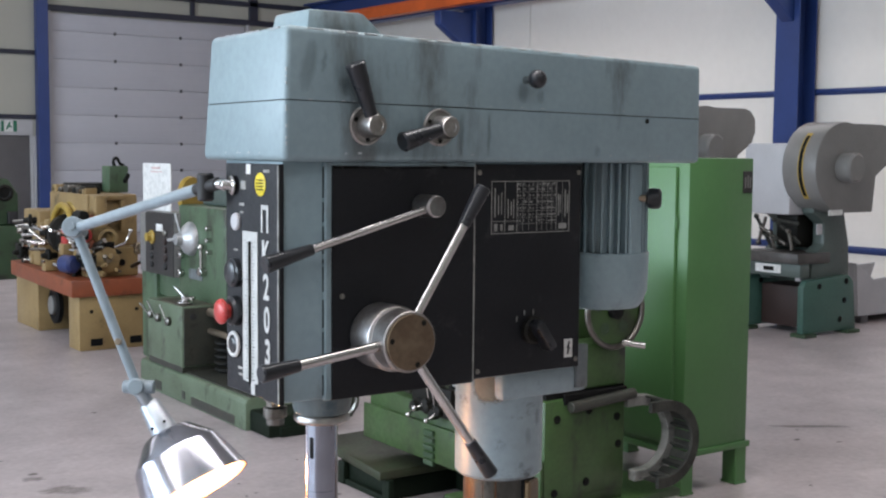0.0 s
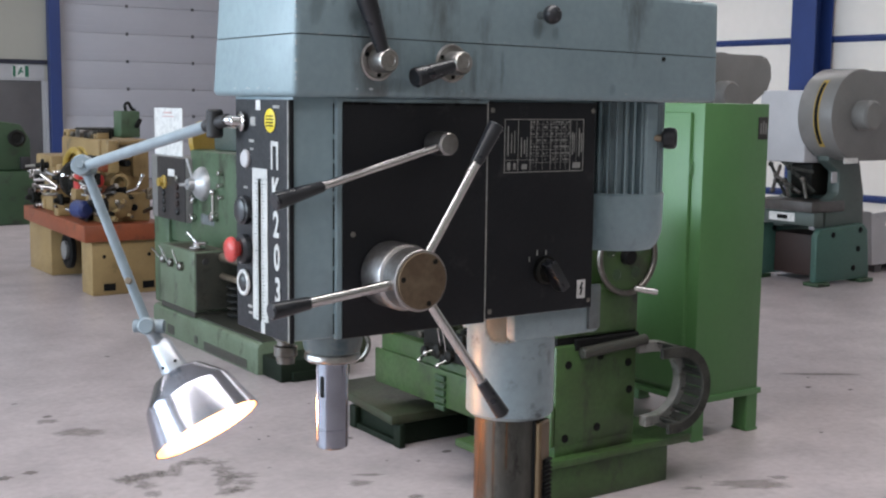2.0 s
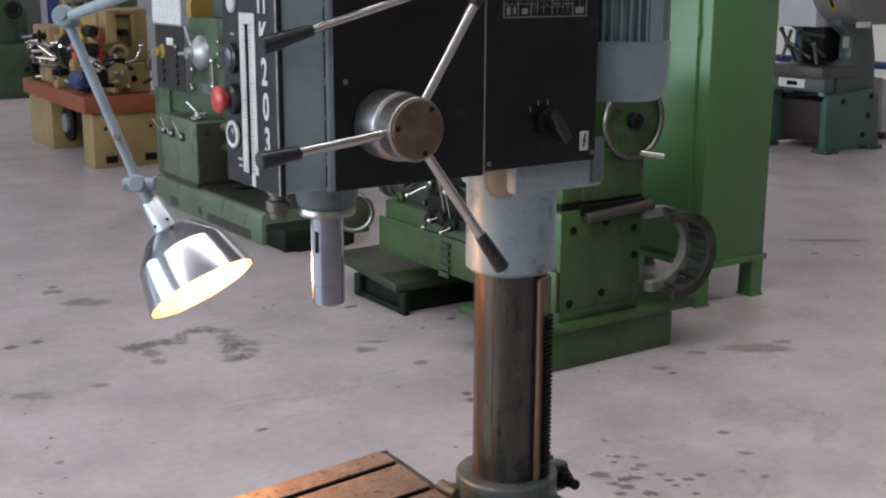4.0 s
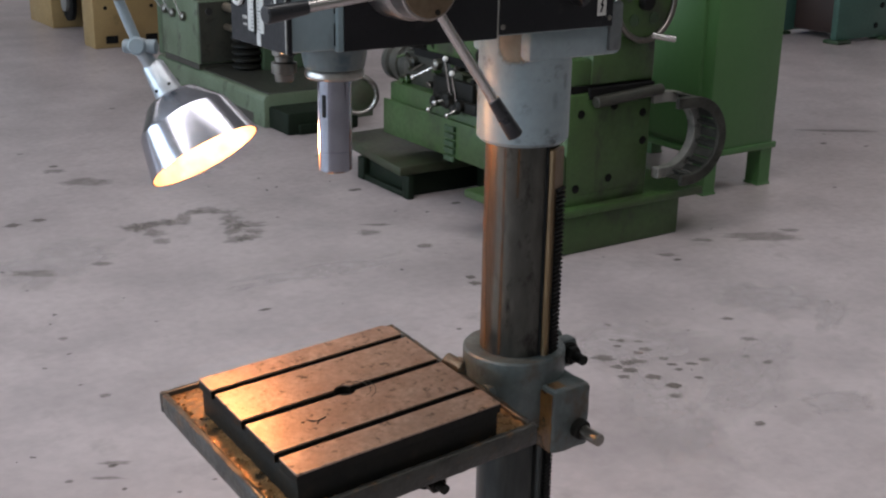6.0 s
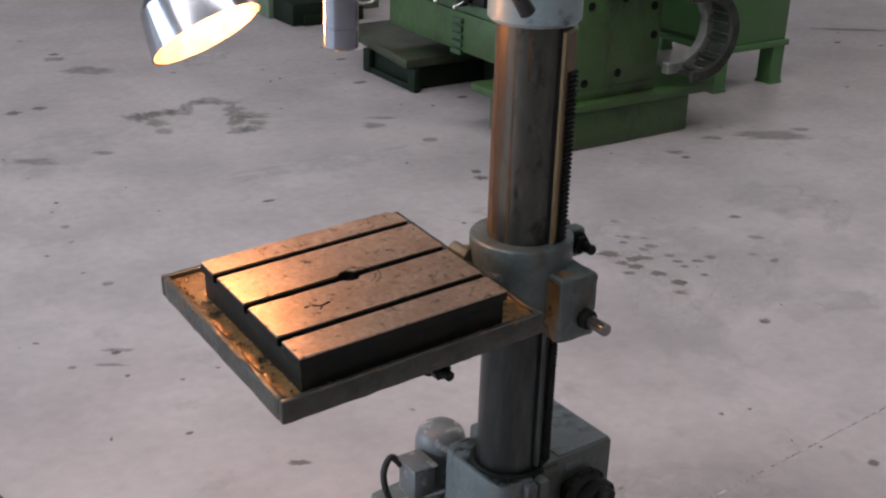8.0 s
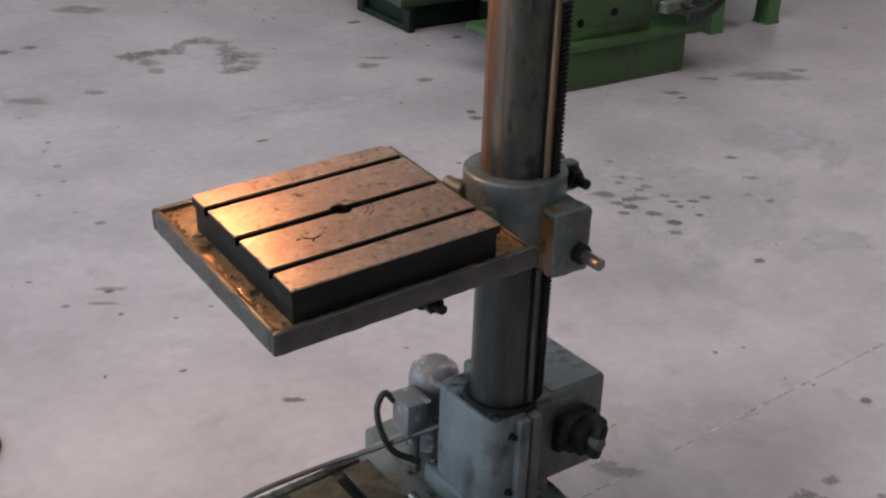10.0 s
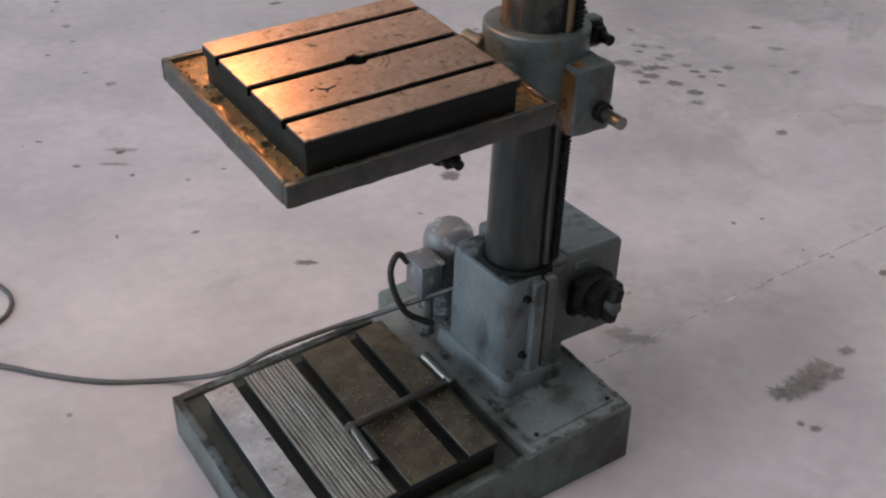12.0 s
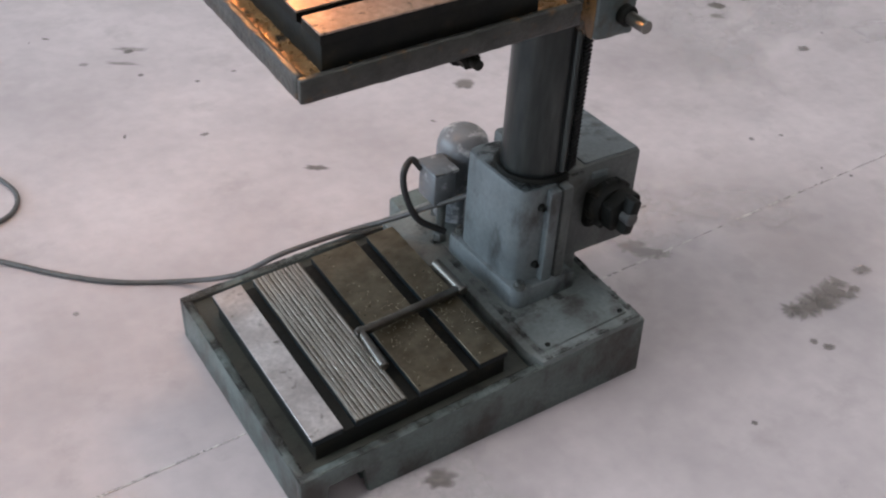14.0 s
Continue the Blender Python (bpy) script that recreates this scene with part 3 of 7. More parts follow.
def steel_column(cy, size=0.4):
    """A wide-flange column with base plate, a stepped crane corbel and stiffeners."""
    col = thing("steel_column", "blue painted wide-flange steel column on the white wall", "column", "steel columns", HALL)
    x1 = wx - 0.06
    b = bmesh.new()
    box(b, x1 - 0.02, x1, cy - size / 2, cy + size / 2, 0, HH, 0.004, 1)
    box(b, x1 - size, x1 - size + 0.02, cy - size / 2, cy + size / 2, 0, HH, 0.004, 1)
    box(b, x1 - size + 0.02, x1 - 0.02, cy - 0.008, cy + 0.008, 0, HH)
    part("shaft", b, M["blue"], col)
    b = bmesh.new()
    box(b, x1 - size - 0.06, x1 + 0.03, cy - size / 2 - 0.06, cy + size / 2 + 0.06, 0, 0.03, 0.004, 1)
    part("base_plate", b, M["blue"], col)
    b = bmesh.new()
    prism(b, [(x1 - size, 3.55), (x1 - size, 4.3), (x1 - size - 0.75, 4.3), (x1 - size - 0.75, 4.05)], "y", cy - 0.1, cy + 0.1, 0.01, 1)
    part("corbel", b, M["blue"], col)
    return col


for cy in (2.9, 9.0, 16.2):
    steel_column(cy)
bm = bmesh.new()
box(bm, 11.75, 11.95, HY0, 22.4, 4.32, 4.5, 0.01, 1)
box(bm, 11.83, 11.87, HY0, 22.4, 4.5, 4.56, 0.01, 1)
in_hall(structure("crane_rail", bm, M["orange"], "orange crane rail on blue corbels", "rail"))
bm = bmesh.new()
box(bm, 12.2, 12.5, HY0, 22.4, 4.34, 4.36)
box(bm, 12.34, 12.36, HY0, 22.4, 4.36, 4.9)
box(bm, 12.2, 12.5, HY0, 22.4, 4.9, 4.94)
in_hall(structure("runway_beam", bm, M["blue"], "dark blue steel runway beam along the wall", "beam"))

# far wall with the sectional gate and the escape door
wy = 22.0
bm = bmesh.new()
box(bm, HX0, 4.0, wy, wy + 0.15, 0, HH)
box(bm, 4.0, 5.5, wy, wy + 0.15, 2.0, HH)
box(bm, 5.5, 5.85, wy, wy + 0.15, 0, HH)
box(bm, 5.85, 10.05, wy, wy + 0.15, 4.36, HH)
box(bm, 10.05, HX1, wy, wy + 0.15, 0, HH)
box(bm, HX0, HX1, wy + 0.5, wy + 0.6, 0, HH)
structure("wall_north", bm, M["wallgrey"], "grey cream panel wall with dark rails", "wall")
gate = tagged(new("sectional_gate"), "closed pale grey sectional industrial gate", "gate", kind="structure")
SEAMS = [0.01] + [0.19 + 0.547 * k for k in range(8)] + [4.36]
for k, (z0, z1) in enumerate(zip(SEAMS, SEAMS[1:])):
    b = bmesh.new()
    box(b, 5.87, 10.03, wy + 0.02, wy + 0.07, z0, z1 - 0.004, 0.008, 2)
    for q in range(1, int((z1 - z0) / 0.13)):
        box(b, 5.88, 10.02, wy + 0.017, wy + 0.03, z0 + q * 0.136 - 0.004, z0 + q * 0.136 + 0.004, 0.002, 1)
    pan = part("gate_panel", b, M["gate"], gate)
    if k < 8:
        for hx in (7.165, 8.56):
            b = bmesh.new()
            box(b, hx - 0.028, hx + 0.028, wy - 0.01, wy + 0.02, z1 - 0.032, z1 + 0.032, 0.008, 1)
            part("hinge", b, M["darkdoor"], pan)
for nm, x0, x1, z0, z1, mt in (("gate_track", 5.8, 5.87, 0, 4.4, "palegrey"), ("gate_track", 10.03, 10.1, 0, 4.4, "palegrey"), ("gate_lintel", 5.6, 13.0, 4.38, 4.5, "darkrail"),
                               ("wall_rail", 5.6, 13.0, 4.78, 4.88, "darkrail"), ("wall_rail", 2.0, 5.55, 3.52, 3.6, "darkrail"), ("wall_rail", 2.0, 5.55, 2.28, 2.36, "darkrail"),
                               ("wall_post", 8.76, 8.86, 4.5, 5.6, "darkrail"), ("wall_post", 10.1, 10.3, 4.5, HH, "darkrail"), ("downpipe", 5.49, 5.555, 0, 1.95, "palegrey")):
    b = bmesh.new()
    box(b, x0, x1, wy - 0.07, wy - 0.002, z0, z1, 0.008, 1)
    structure(nm, b, M[mt], {"gate_track": "pale steel gate guide track", "downpipe": "pale grey pipe beside the escape door"}.get(nm, "dark painted steel bar on the panel wall"), "trim")
bm = bmesh.new()
box(bm, 5.56, 5.78, wy - 0.2, wy - 0.004, 0, HH, 0.01, 1)
structure("gate_post", bm, M["blue"], "blue painted steel post beside the gate", "post")
door = tagged(new("door_1"), "closed dark grey escape door", "door", kind="structure")
b = bmesh.new()
box(b, 4.05, 5.45, wy + 0.03, wy + 0.08, 0.01, 1.96, 0.006)
leaf = part("door_leaf", b, M["darkdoor"], door)
b = bmesh.new()
box(b, 4.0, 4.05, wy - 0.01, wy + 0.1, 0, 2.0, 0.004)
box(b, 5.45, 5.5, wy - 0.01, wy + 0.1, 0, 2.0, 0.004)
box(b, 4.05, 5.45, wy - 0.01, wy + 0.1, 1.96, 2.0, 0.004)
part("door_frame", b, M["palegrey"], door)
b = bmesh.new()
box(b, 4.0, 5.5, wy - 0.012, wy - 0.003, 2.004, 2.275, 0.003, 1)
part("transom_panel", b, M["palegrey"], door, "pale sheet panel over the door")
sign = thing("exit_sign", "green and white escape sign above the dark door", "sign")
b = bmesh.new()
box(b, 4.89, 5.21, wy - 0.028, wy - 0.0125, 2.02, 2.25, 0.004, 1)
part("sign_board", b, M["white"], sign)
b = bmesh.new()
for u0, u1 in ((0.03, 0.2), (0.74, 0.97)):
    box(b, 4.89 + u0 * 0.32, 4.89 + u1 * 0.32, wy - 0.031, wy - 0.0275, 2.03, 2.24)
prism(b, [(4.89 + u * 0.32, z) for u, z in ((0.3, 2.07), (0.38, 2.06), (0.5, 2.12), (0.66, 2.1), (0.66, 2.13), (0.53, 2.16), (0.62, 2.21), (0.52, 2.22), (0.4, 2.15))], "y", wy - 0.031, wy - 0.0275)
part("sign_pattern", b, M["signgreen"], sign)

# stains and joints of the floor
rnd = random.Random(7)


def blob(cx, cy, rx, ry, turn=0.0, seed=0, rag=0.35):
    """A ragged flat patch."""
    b = bmesh.new()
    n = 44
    ring, inner = [], []
    fade = b.verts.layers.float.new("wear")
    for i in range(n):
        a = 2 * math.pi * i / n
        k = 1 + rag * (noise.noise(Vector((2.1 * math.cos(a), 2.1 * math.sin(a), seed * 3.7))) * 1.3 + 0.5 * noise.noise(Vector((6 * math.cos(a), 6 * math.sin(a), seed))))
        u, v = rx * k * math.cos(a), ry * k * math.sin(a)
        ring.append(b.verts.new((cx + u * math.cos(turn) - v * math.sin(turn), cy + u * math.sin(turn) + v * math.cos(turn), 0.0008 + 0.00001 * seed)))
        u, v = u * 0.6, v * 0.6
        inner.append(b.verts.new((cx + u * math.cos(turn) - v * math.sin(turn), cy + u * math.sin(turn) + v * math.cos(turn), 0.0008 + 0.00001 * seed)))
        inner[-1][fade] = 0.5
    mid = b.verts.new((cx, cy, 0.0008 + 0.00001 * seed))
    mid[fade] = 0.55
    for i in range(n):
        j = (i + 1) % n
        b.faces.new((ring[i], ring[j], inner[j], inner[i]))
        b.faces.new((inner[i], inner[j], mid))
    bmesh.ops.recalc_face_normals(b, faces=b.faces)
    return b


STAINS = [(0.56, 4.22, 0.15, 0.09), (0.49, 4.5, 0.06, 0.05), (1.35, 2.79, 0.06, 0.05), (1.44, 2.87, 0.08, 0.02), (1.455, 2.51, 0.045, 0.03), (2.8, 1.86, 0.19, 0.08), (2.98, 1.86, 0.05, 0.03), (2.54, 1.96, 0.06, 0.03),
          (2.26, 1.89, 0.05, 0.025), (4.84, 3.1, 0.3, 0.04), (0.23, 2.98, 0.05, 0.03), (-0.03, 3.0, 0.1, 0.05), (-0.13, 2.3, 0.02, 0.02), (1.86, 1.08, 0.035, 0.02), (1.74, 0.98, 0.02, 0.016),
          (0.355, 0.085, 0.035, 0.022), (0.375, 0.045, 0.05, 0.02), (-0.341, -0.287, 0.03, 0.022), (0.42, 0.843, 0.036, 0.026), (-0.095, 0.648, 0.03, 0.012), (-0.268, 1.378, 0.052, 0.016), (-0.312, 1.308, 0.045, 0.01), (-0.403, 1.345, 0.014, 0.01), (-0.152, 1.8, 0.02, 0.016), (-0.077, 1.155, 0.008, 0.006),
          (0.486, -0.351, 0.014, 0.012), (0.472, -0.325, 0.01, 0.01), (0.211, -0.437, 0.006, 0.006), (1.37, 0.94, 0.03, 0.02)]
# the big splash beside the base, in lobes with one drop apart
SPLASH = [(0.503, -0.236, 0.03, 0.022), (0.53, -0.25, 0.035, 0.024), (0.56, -0.245, 0.036, 0.03), (0.59, -0.24, 0.034, 0.034), (0.625, -0.225, 0.036, 0.026), (0.655, -0.212, 0.02, 0.016), (0.64, -0.255, 0.02, 0.016), (0.67, -0.245, 0.014, 0.012), (0.733, -0.207, 0.02, 0.015)]
for i, s in enumerate(SPLASH):
    part("oil_stain", blob(*s, turn=0.4 * i, seed=340 + i, rag=0.6), M["stain"], floor)
for i, s in enumerate(STAINS):
    turn = -0.57 if s[2] > 1.6 * s[3] else rnd.uniform(-0.4, 0.4)
    part("oil_stain", blob(*s, turn=turn, seed=i + 1), M["oldstain"] if s[1] > 1.2 or s[0] > 1.7 or 0.35 < s[0] < 0.38 else M["stain"], floor)
# the worn, ring-shaped stain where a machine stood
RING = ((0.5, 3.36), (0.54, 3.38), (0.58, 3.38), (0.64, 3.38), (0.69, 3.35), (0.75, 3.42), (0.81, 3.46), (0.88, 3.46), (0.93, 3.4), (0.92, 3.29), (0.9, 3.2), (0.85, 3.11), (0.82, 3.0), (0.87, 2.99), (0.93, 3.06), (0.95, 3.16), (0.55, 3.26), (0.54, 3.13))
for i, (u, v) in enumerate(RING):
    part("oil_stain", blob(u, v, 0.055 + 0.012 * math.sin(2.1 * i), 0.06 + 0.014 * math.cos(1.7 * i), turn=0.5 * i, seed=40 + i, rag=0.5), M["oldstain"], floor)
# dropped coolant marks beyond the worktable
FLECKS = ((1.32, 1.22, 3), (1.45, 1.32, 1), (1.47, 1.3, 1.4), (1.43, 1.27, 1.4), (1.36, 1.15, 2), (1.4, 1.14, 2.4), (1.31, 1.14, 2.2), (1.33, 1.1, 2.4), (1.28, 1.07, 2), (1.52, 1.26, 1.2), (1.49, 1.2, 2),
          (1.45, 1.19, 1.4), (1.36, 1.02, 2.6), (1.49, 1.11, 1.5), (1.48, 1.06, 1.6), (1.47, 1.02, 1.3), (1.37, 0.935, 2), (1.32, 0.885, 2), (1.54, 1.03, 1.8), (1.6, 1.03, 1.6), (1.48, 0.94, 1.4), (1.94, 1.25, 2), (1.53, 1.43, 1.3))
for i, (u, v, r) in enumerate(FLECKS):
    part("oil_stain", blob(u, v, 0.0125 * r, 0.009 * r, turn=-0.7 + 0.2 * math.sin(i), seed=60 + i, rag=0.5), M["stain"], floor)
for i in range(70):
    u, v = rnd.uniform(-1.2, 5.0), rnd.uniform(-0.2, 6.0)
    if math.hypot(u, v) > 0.7:
        r = rnd.uniform(0.006, 0.02) * (1 + 0.3 * v)
        part("oil_stain", blob(u, v, r, r * rnd.uniform(0.5, 1), seed=100 + i), M["stain"], floor)
# fine brown specks and pale scuffs
for i in range(150):
    u, v = rnd.uniform(-1.3, 3.2), rnd.uniform(-0.9, 4.2)
    if math.hypot(u + 0.2, v) > 0.62:
        r = rnd.uniform(0.003, 0.009) * (1 + 0.25 * abs(v))
        part("oil_speck", blob(u, v, r, r * rnd.uniform(0.4, 1), turn=rnd.uniform(0, 3), seed=200 + i), M["stain"], floor)
for i in range(26):
    u, v = rnd.uniform(-1.6, 3.4), rnd.uniform(-1.2, 4.5)
    part("floor_scuff", blob(u, v, rnd.uniform(0.15, 0.5), rnd.uniform(0.08, 0.22), turn=rnd.uniform(-0.6, 1.2), seed=-1.5 * i - 1, rag=0.3), M["scuff"], floor)
# long faint drag marks
for k, (u, v, r, a0, a1) in enumerate(((1.9, -1.3, 1.35, 2.3, 2.75), (2.25, -1.5, 1.9, 2.45, 2.7))):
    b = bmesh.new()
    fade = b.verts.layers.float.new("wear")
    n, w = 26, 0.006 + 0.004 * (k % 3)
    rows = []
    for i in range(n + 1):
        a = a0 + (a1 - a0) * i / n
        rr_ = r + 0.02 * noise.noise(Vector((a * 4, k, 0)))
        row = [b.verts.new((u + (rr_ + q) * math.cos(a), v + (rr_ + q) * math.sin(a), 0.0009)) for q in (-w, 0, w)]
        row[1][fade] = 0.26
        rows.append(row)
    for p, q in zip(rows, rows[1:]):
        for m in (0, 1):
            b.faces.new((p[m], p[m + 1], q[m + 1], q[m]))
    bmesh.ops.recalc_face_normals(b, faces=b.faces)
    part("drag_mark", b, M["stain"], floor)
bm = bmesh.new()
dx, dy = 0.9966, 0.0828
for k in range(-60, 90):
    s = k * 0.1
    w = 0.0021 + 0.0016 * noise.noise(Vector((s * 3, 1, 2)))
    if w > 0.001:
        px, py = -0.72 + dx * (s + 3 * 0), -0.057 + dy * s
        box(bm, -0.0502, 0.0502, -w, w, 0.0004, 0.0011, m=pose(px, py + 0.003 * noise.noise(Vector((s, 5, 1))), 0, 0, 0, 4.75))
part("floor_joint", bm, M["joint"], floor)

# ---- the column drilling machine ----
drill = thing("column_drilling_machine", "blue-grey column drilling machine with black panels and oily worktable", "drill press")

# base casting: skirt, front trough and rear platform, its top rising a little to the back
YAW = pose(0, 0, 0, 0, 0, 2.1)
SLOPE = pose(-0.577, 0, 0.083) @ pose(0, 0, 0, 0, -2.9, 0) @ pose(0.577, 0, -0.094)
BASE = YAW
SKEW = Matrix(((1, 0.05, 0, 0), (0.018, 1, 0, 0.0036), (0, 0, 1, 0), (0, 0, 0, 1)))  # the base casting is not quite square
BTOP = YAW @ SLOPE @ SKEW


def moved(b, m):
    bmesh.ops.transform(b, matrix=m, verts=b.verts)
    return b


b = bmesh.new()
X0, X1, Y0, Y1 = -0.577, 0.12, -0.234, 0.272
T = 0.018
for y0, y1 in ((Y0, Y0 + T), (Y1 - T, Y1)):
    prism(b, [(X0, 0.0), (X0 + 0.045, 0.0), (X0 + 0.05, 0.058), (X0 + 0.115, 0.058), (X0 + 0.12, 0.0), (X1, 0.0), (X1, 0.094), (X0, 0.094)], "y", y0, y1, 0.004)
box(b, X0, X0 + T, Y0 + T - 0.004, Y1 - T + 0.004, 0.0, 0.094, 0.005)
box(b, X1 - T, X1, Y0 + T - 0.004, Y1 - T + 0.004, 0.0, 0.094, 0.005)
box(b, X0 + 0.01, X1 - 0.01, Y0 + 0.012, Y1 - 0.012, 0.052, 0.074)
box(b, X0 + 0.12, X1 - 0.01, Y0 + 0.03, Y1 - 0.03, 0.0, 0.06)
moved(b, BTOP @ pose(0, 0, 0))
for v in b.verts:
    if v.co.z < 0.036:
        v.co.z = 0.0
part("base_casting", b, M["castdark"], drill, "grey-green cast iron base, chipped and oily")
b = bmesh.new()
box(b, X0 + T + 0.001, -0.125, Y0 + T + 0.001, Y1 - T - 0.001, 0.073, 0.0865)
part("trough_floor", moved(b, BTOP), M["trough"], drill, "oil-wet dark trough floor")
b = bmesh.new()
prism(b, [(-0.11, Y0 + 0.002), (0.112, Y0 + 0.002), (0.112, Y1 - 0.002), (-0.155, Y1 - 0.002), (-0.155, 0.12), (-0.12, 0.05), (-0.12, -0.19)], "z", 0.07, 0.104, 0.006)
moved(b, BTOP)
part("rear_platform", b, M["platform"], drill)
b = bmesh.new()
for v in ((X0 + 0.001, -0.12, Y0 + 0.001, Y0 + T - 0.001), (X0 + 0.001, -0.16, Y1 - T + 0.001, Y1 - 0.001), (X0 + 0.001, X0 + T - 0.001, Y0 + T, Y1 - T)):
    box(b, *v, 0.0935, 0.0946)
for v in ((-0.1, 0.11, Y0 + 0.003, Y0 + 0.012), (0.098, 0.111, Y0 + 0.012, Y1 - 0.01), (-0.105, -0.09, Y0 + 0.012, Y1 - 0.06), (-0.09, 0.02, -0.118, -0.095)):
    box(b, *v, 0.1035, 0.1046)
tagged(part("grease_film", moved(b, BTOP), M["grime"], drill, "black grease along the rims of the base"), kind="stuff")
b = bmesh.new()
prism(b, [(-0.085, -0.212), (0.09, -0.212), (0.096, -0.206), (0.096, -0.12), (-0.095, -0.12), (-0.095, -0.202)], "z", 0.1035, 0.107, 0.0015, 1)
moved(b, BTOP)
b2 = bmesh.new()
box(b2, -0.105, 0.07, Y1 - 0.01, Y1 + 0.05, 0.0, 0.1035, 0.008)
moved(b2, BTOP)
for v in b2.verts:
    v.co.z = 0.0 if v.co.z < 0.04 else v.co.z
part("pump_ear", b2, M["castdark"], drill, "oily cast ear under the pump motor")
cover = part("base_cover_plate", b, M["platform"], drill)
for sx, sy in ((-0.08, -0.203), (0.083, -0.203)):
    b = bmesh.new()
    spun(b, (sx, sy, 0.1065), (0, 0, 1), [(0, 0.005), (0.002, 0.005), (0.003, 0.003), (0.003, 0)], 12)
    part("screw", moved(b, BTOP), M["tableside"], cover)
ridges = []
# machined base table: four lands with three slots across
# black top under the lands paints the shade down in the slots
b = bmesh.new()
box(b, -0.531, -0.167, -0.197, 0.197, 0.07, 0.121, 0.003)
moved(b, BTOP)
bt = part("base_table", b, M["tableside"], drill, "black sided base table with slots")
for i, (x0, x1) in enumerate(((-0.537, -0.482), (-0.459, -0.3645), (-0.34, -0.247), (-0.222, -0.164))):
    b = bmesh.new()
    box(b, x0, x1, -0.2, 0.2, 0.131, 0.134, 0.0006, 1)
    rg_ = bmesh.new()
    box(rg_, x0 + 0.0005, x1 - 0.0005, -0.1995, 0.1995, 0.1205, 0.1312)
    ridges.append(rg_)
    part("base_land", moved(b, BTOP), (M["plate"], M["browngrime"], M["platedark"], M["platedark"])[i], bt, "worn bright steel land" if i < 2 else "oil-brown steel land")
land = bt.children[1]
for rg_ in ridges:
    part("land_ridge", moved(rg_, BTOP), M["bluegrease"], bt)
# machining marks of the second land
rm = random.Random(5)
for k in range(12):
    x = -0.4578 + k * 0.0078
    b = bmesh.new()
    y, o, rib = -0.199, 0.0, []
    while y < 0.196:
        y2 = min(0.199, y + rm.uniform(0.012, 0.05))
        o = 0.6 * o + rm.uniform(-0.0006, 0.0006)
        rib.append((y, x + o, x + o + rm.uniform(0.0044, 0.0062), 0.1345 + rm.uniform(0, 0.0005)))
        y = y2
    rib.append((0.199, *rib[-1][1:]))
    rows = [[b.verts.new(p) for p in ((x0, y, 0.1336), (x0 + 0.0006, y, z), (x1 - 0.0006, y, z), (x1, y, 0.1336))] for y, x0, x1, z in rib]
    for p, q in zip(rows, rows[1:]):
        for k2 in range(3):
            b.faces.new((p[k2], q[k2], q[k2 + 1], p[k2 + 1]))
    bmesh.ops.recalc_face_normals(b, faces=b.faces)
    part("milled_ridge", moved(b, BTOP), M["milled"], land)

# swarf on the base table
b = bmesh.new()
rc = random.Random(21)
for k in range(300):
    x, y = rc.choice(((-0.455, -0.368), (-0.338, -0.25), (-0.338, -0.245), (-0.215, -0.168))), rc.gauss(-0.05, 0.06)
    s = rc.uniform(0.0005, 0.0013)
    box(b, -s, s, -s * 0.6, s * 0.6, 0, s * 0.7, m=pose(rc.uniform(*x), max(-0.19, min(0.19, y)), 0.1342, 0, 0, rc.uniform(0, 180)))
tagged(part("swarf", moved(b, BTOP), M["swarf"], bt, "fine bright swarf"), kind="stuff")

# column foot: clamped boss with flanged foot, rear gear box, switch, pump motor
b = bmesh.new()
outline = [(0.0, 0.098)] + [(-0.06, 0.098), (-0.074, 0.088), (-0.078, 0.06), (-0.078, -0.045), (-0.068, -0.066), (-0.05, -0.074)] + [(0.0, -0.076)]
prism(b, outline, "z", 0.1, 0.34, 0.006)
prism(b, [(0.05, 0.122), (-0.078, 0.122), (-0.086, 0.11), (-0.086, -0.082), (-0.074, -0.096), (0.05, -0.096)], "z", 0.1, 0.15, 0.008)
box(b, -0.026, -0.002, -0.09, -0.07, 0.11, 0.336, 0.005)
moved(b, YAW @ pose(0, 0, 0.008))
boss = part("column_foot", b, M["castlight"], drill)
b = bmesh.new()
spun(b, (0, 0, 0.334), (0, 0, 1), [(0, 0.05), (0, 0.07), (0.016, 0.07), (0.02, 0.066), (0.02, 0.059), (0.002, 0.058)], 40)
part("column_seat", b, M["tableside"], boss)
b = bmesh.new()
spun(b, (0, 0, 0.3486), (0, 0, 1), [(0, 0.068), (0, 0.1), (0.0006, 0.1), (0.0006, 0.068)], 40)
for v in b.verts:
    v.co.x, v.co.y = max(-0.072, min(0.06, v.co.x)), max(-0.07, min(0.09, v.co.y))
part("grease_ring", moved(b, YAW), M["grime"], boss)
for p in ((-0.068, -0.082, 0.158), (-0.068, 0.106, 0.158), (-0.034, -0.073, 0.19), (-0.034, -0.073, 0.31)):
    b = bmesh.new()
    ax = (0, 0, 1) if p[2] < 0.17 else (0, -1, 0)
    q = 0.85 if p[2] < 0.17 else 0.55
    spun(b, p, ax, [(-0.01, 0.014 * q), (0.002, 0.014 * q), (0.003, 0.009 * q), (0.01, 0.009 * q), (0.011, 0.006 * q), (0.007, 0.005 * q), (0.007, 0)], 18)
    part("bolt", moved(b, YAW), M["cast"] if p[2] < 0.17 else M["tableside"], boss)
b = bmesh.new()
box(b, 0.002, 0.197, -0.062, 0.122, 0.158, 0.347, 0.007)
moved(b, YAW @ pose(0, 0, 0.008))
gear = part("gear_box", b, M["cast"], drill)
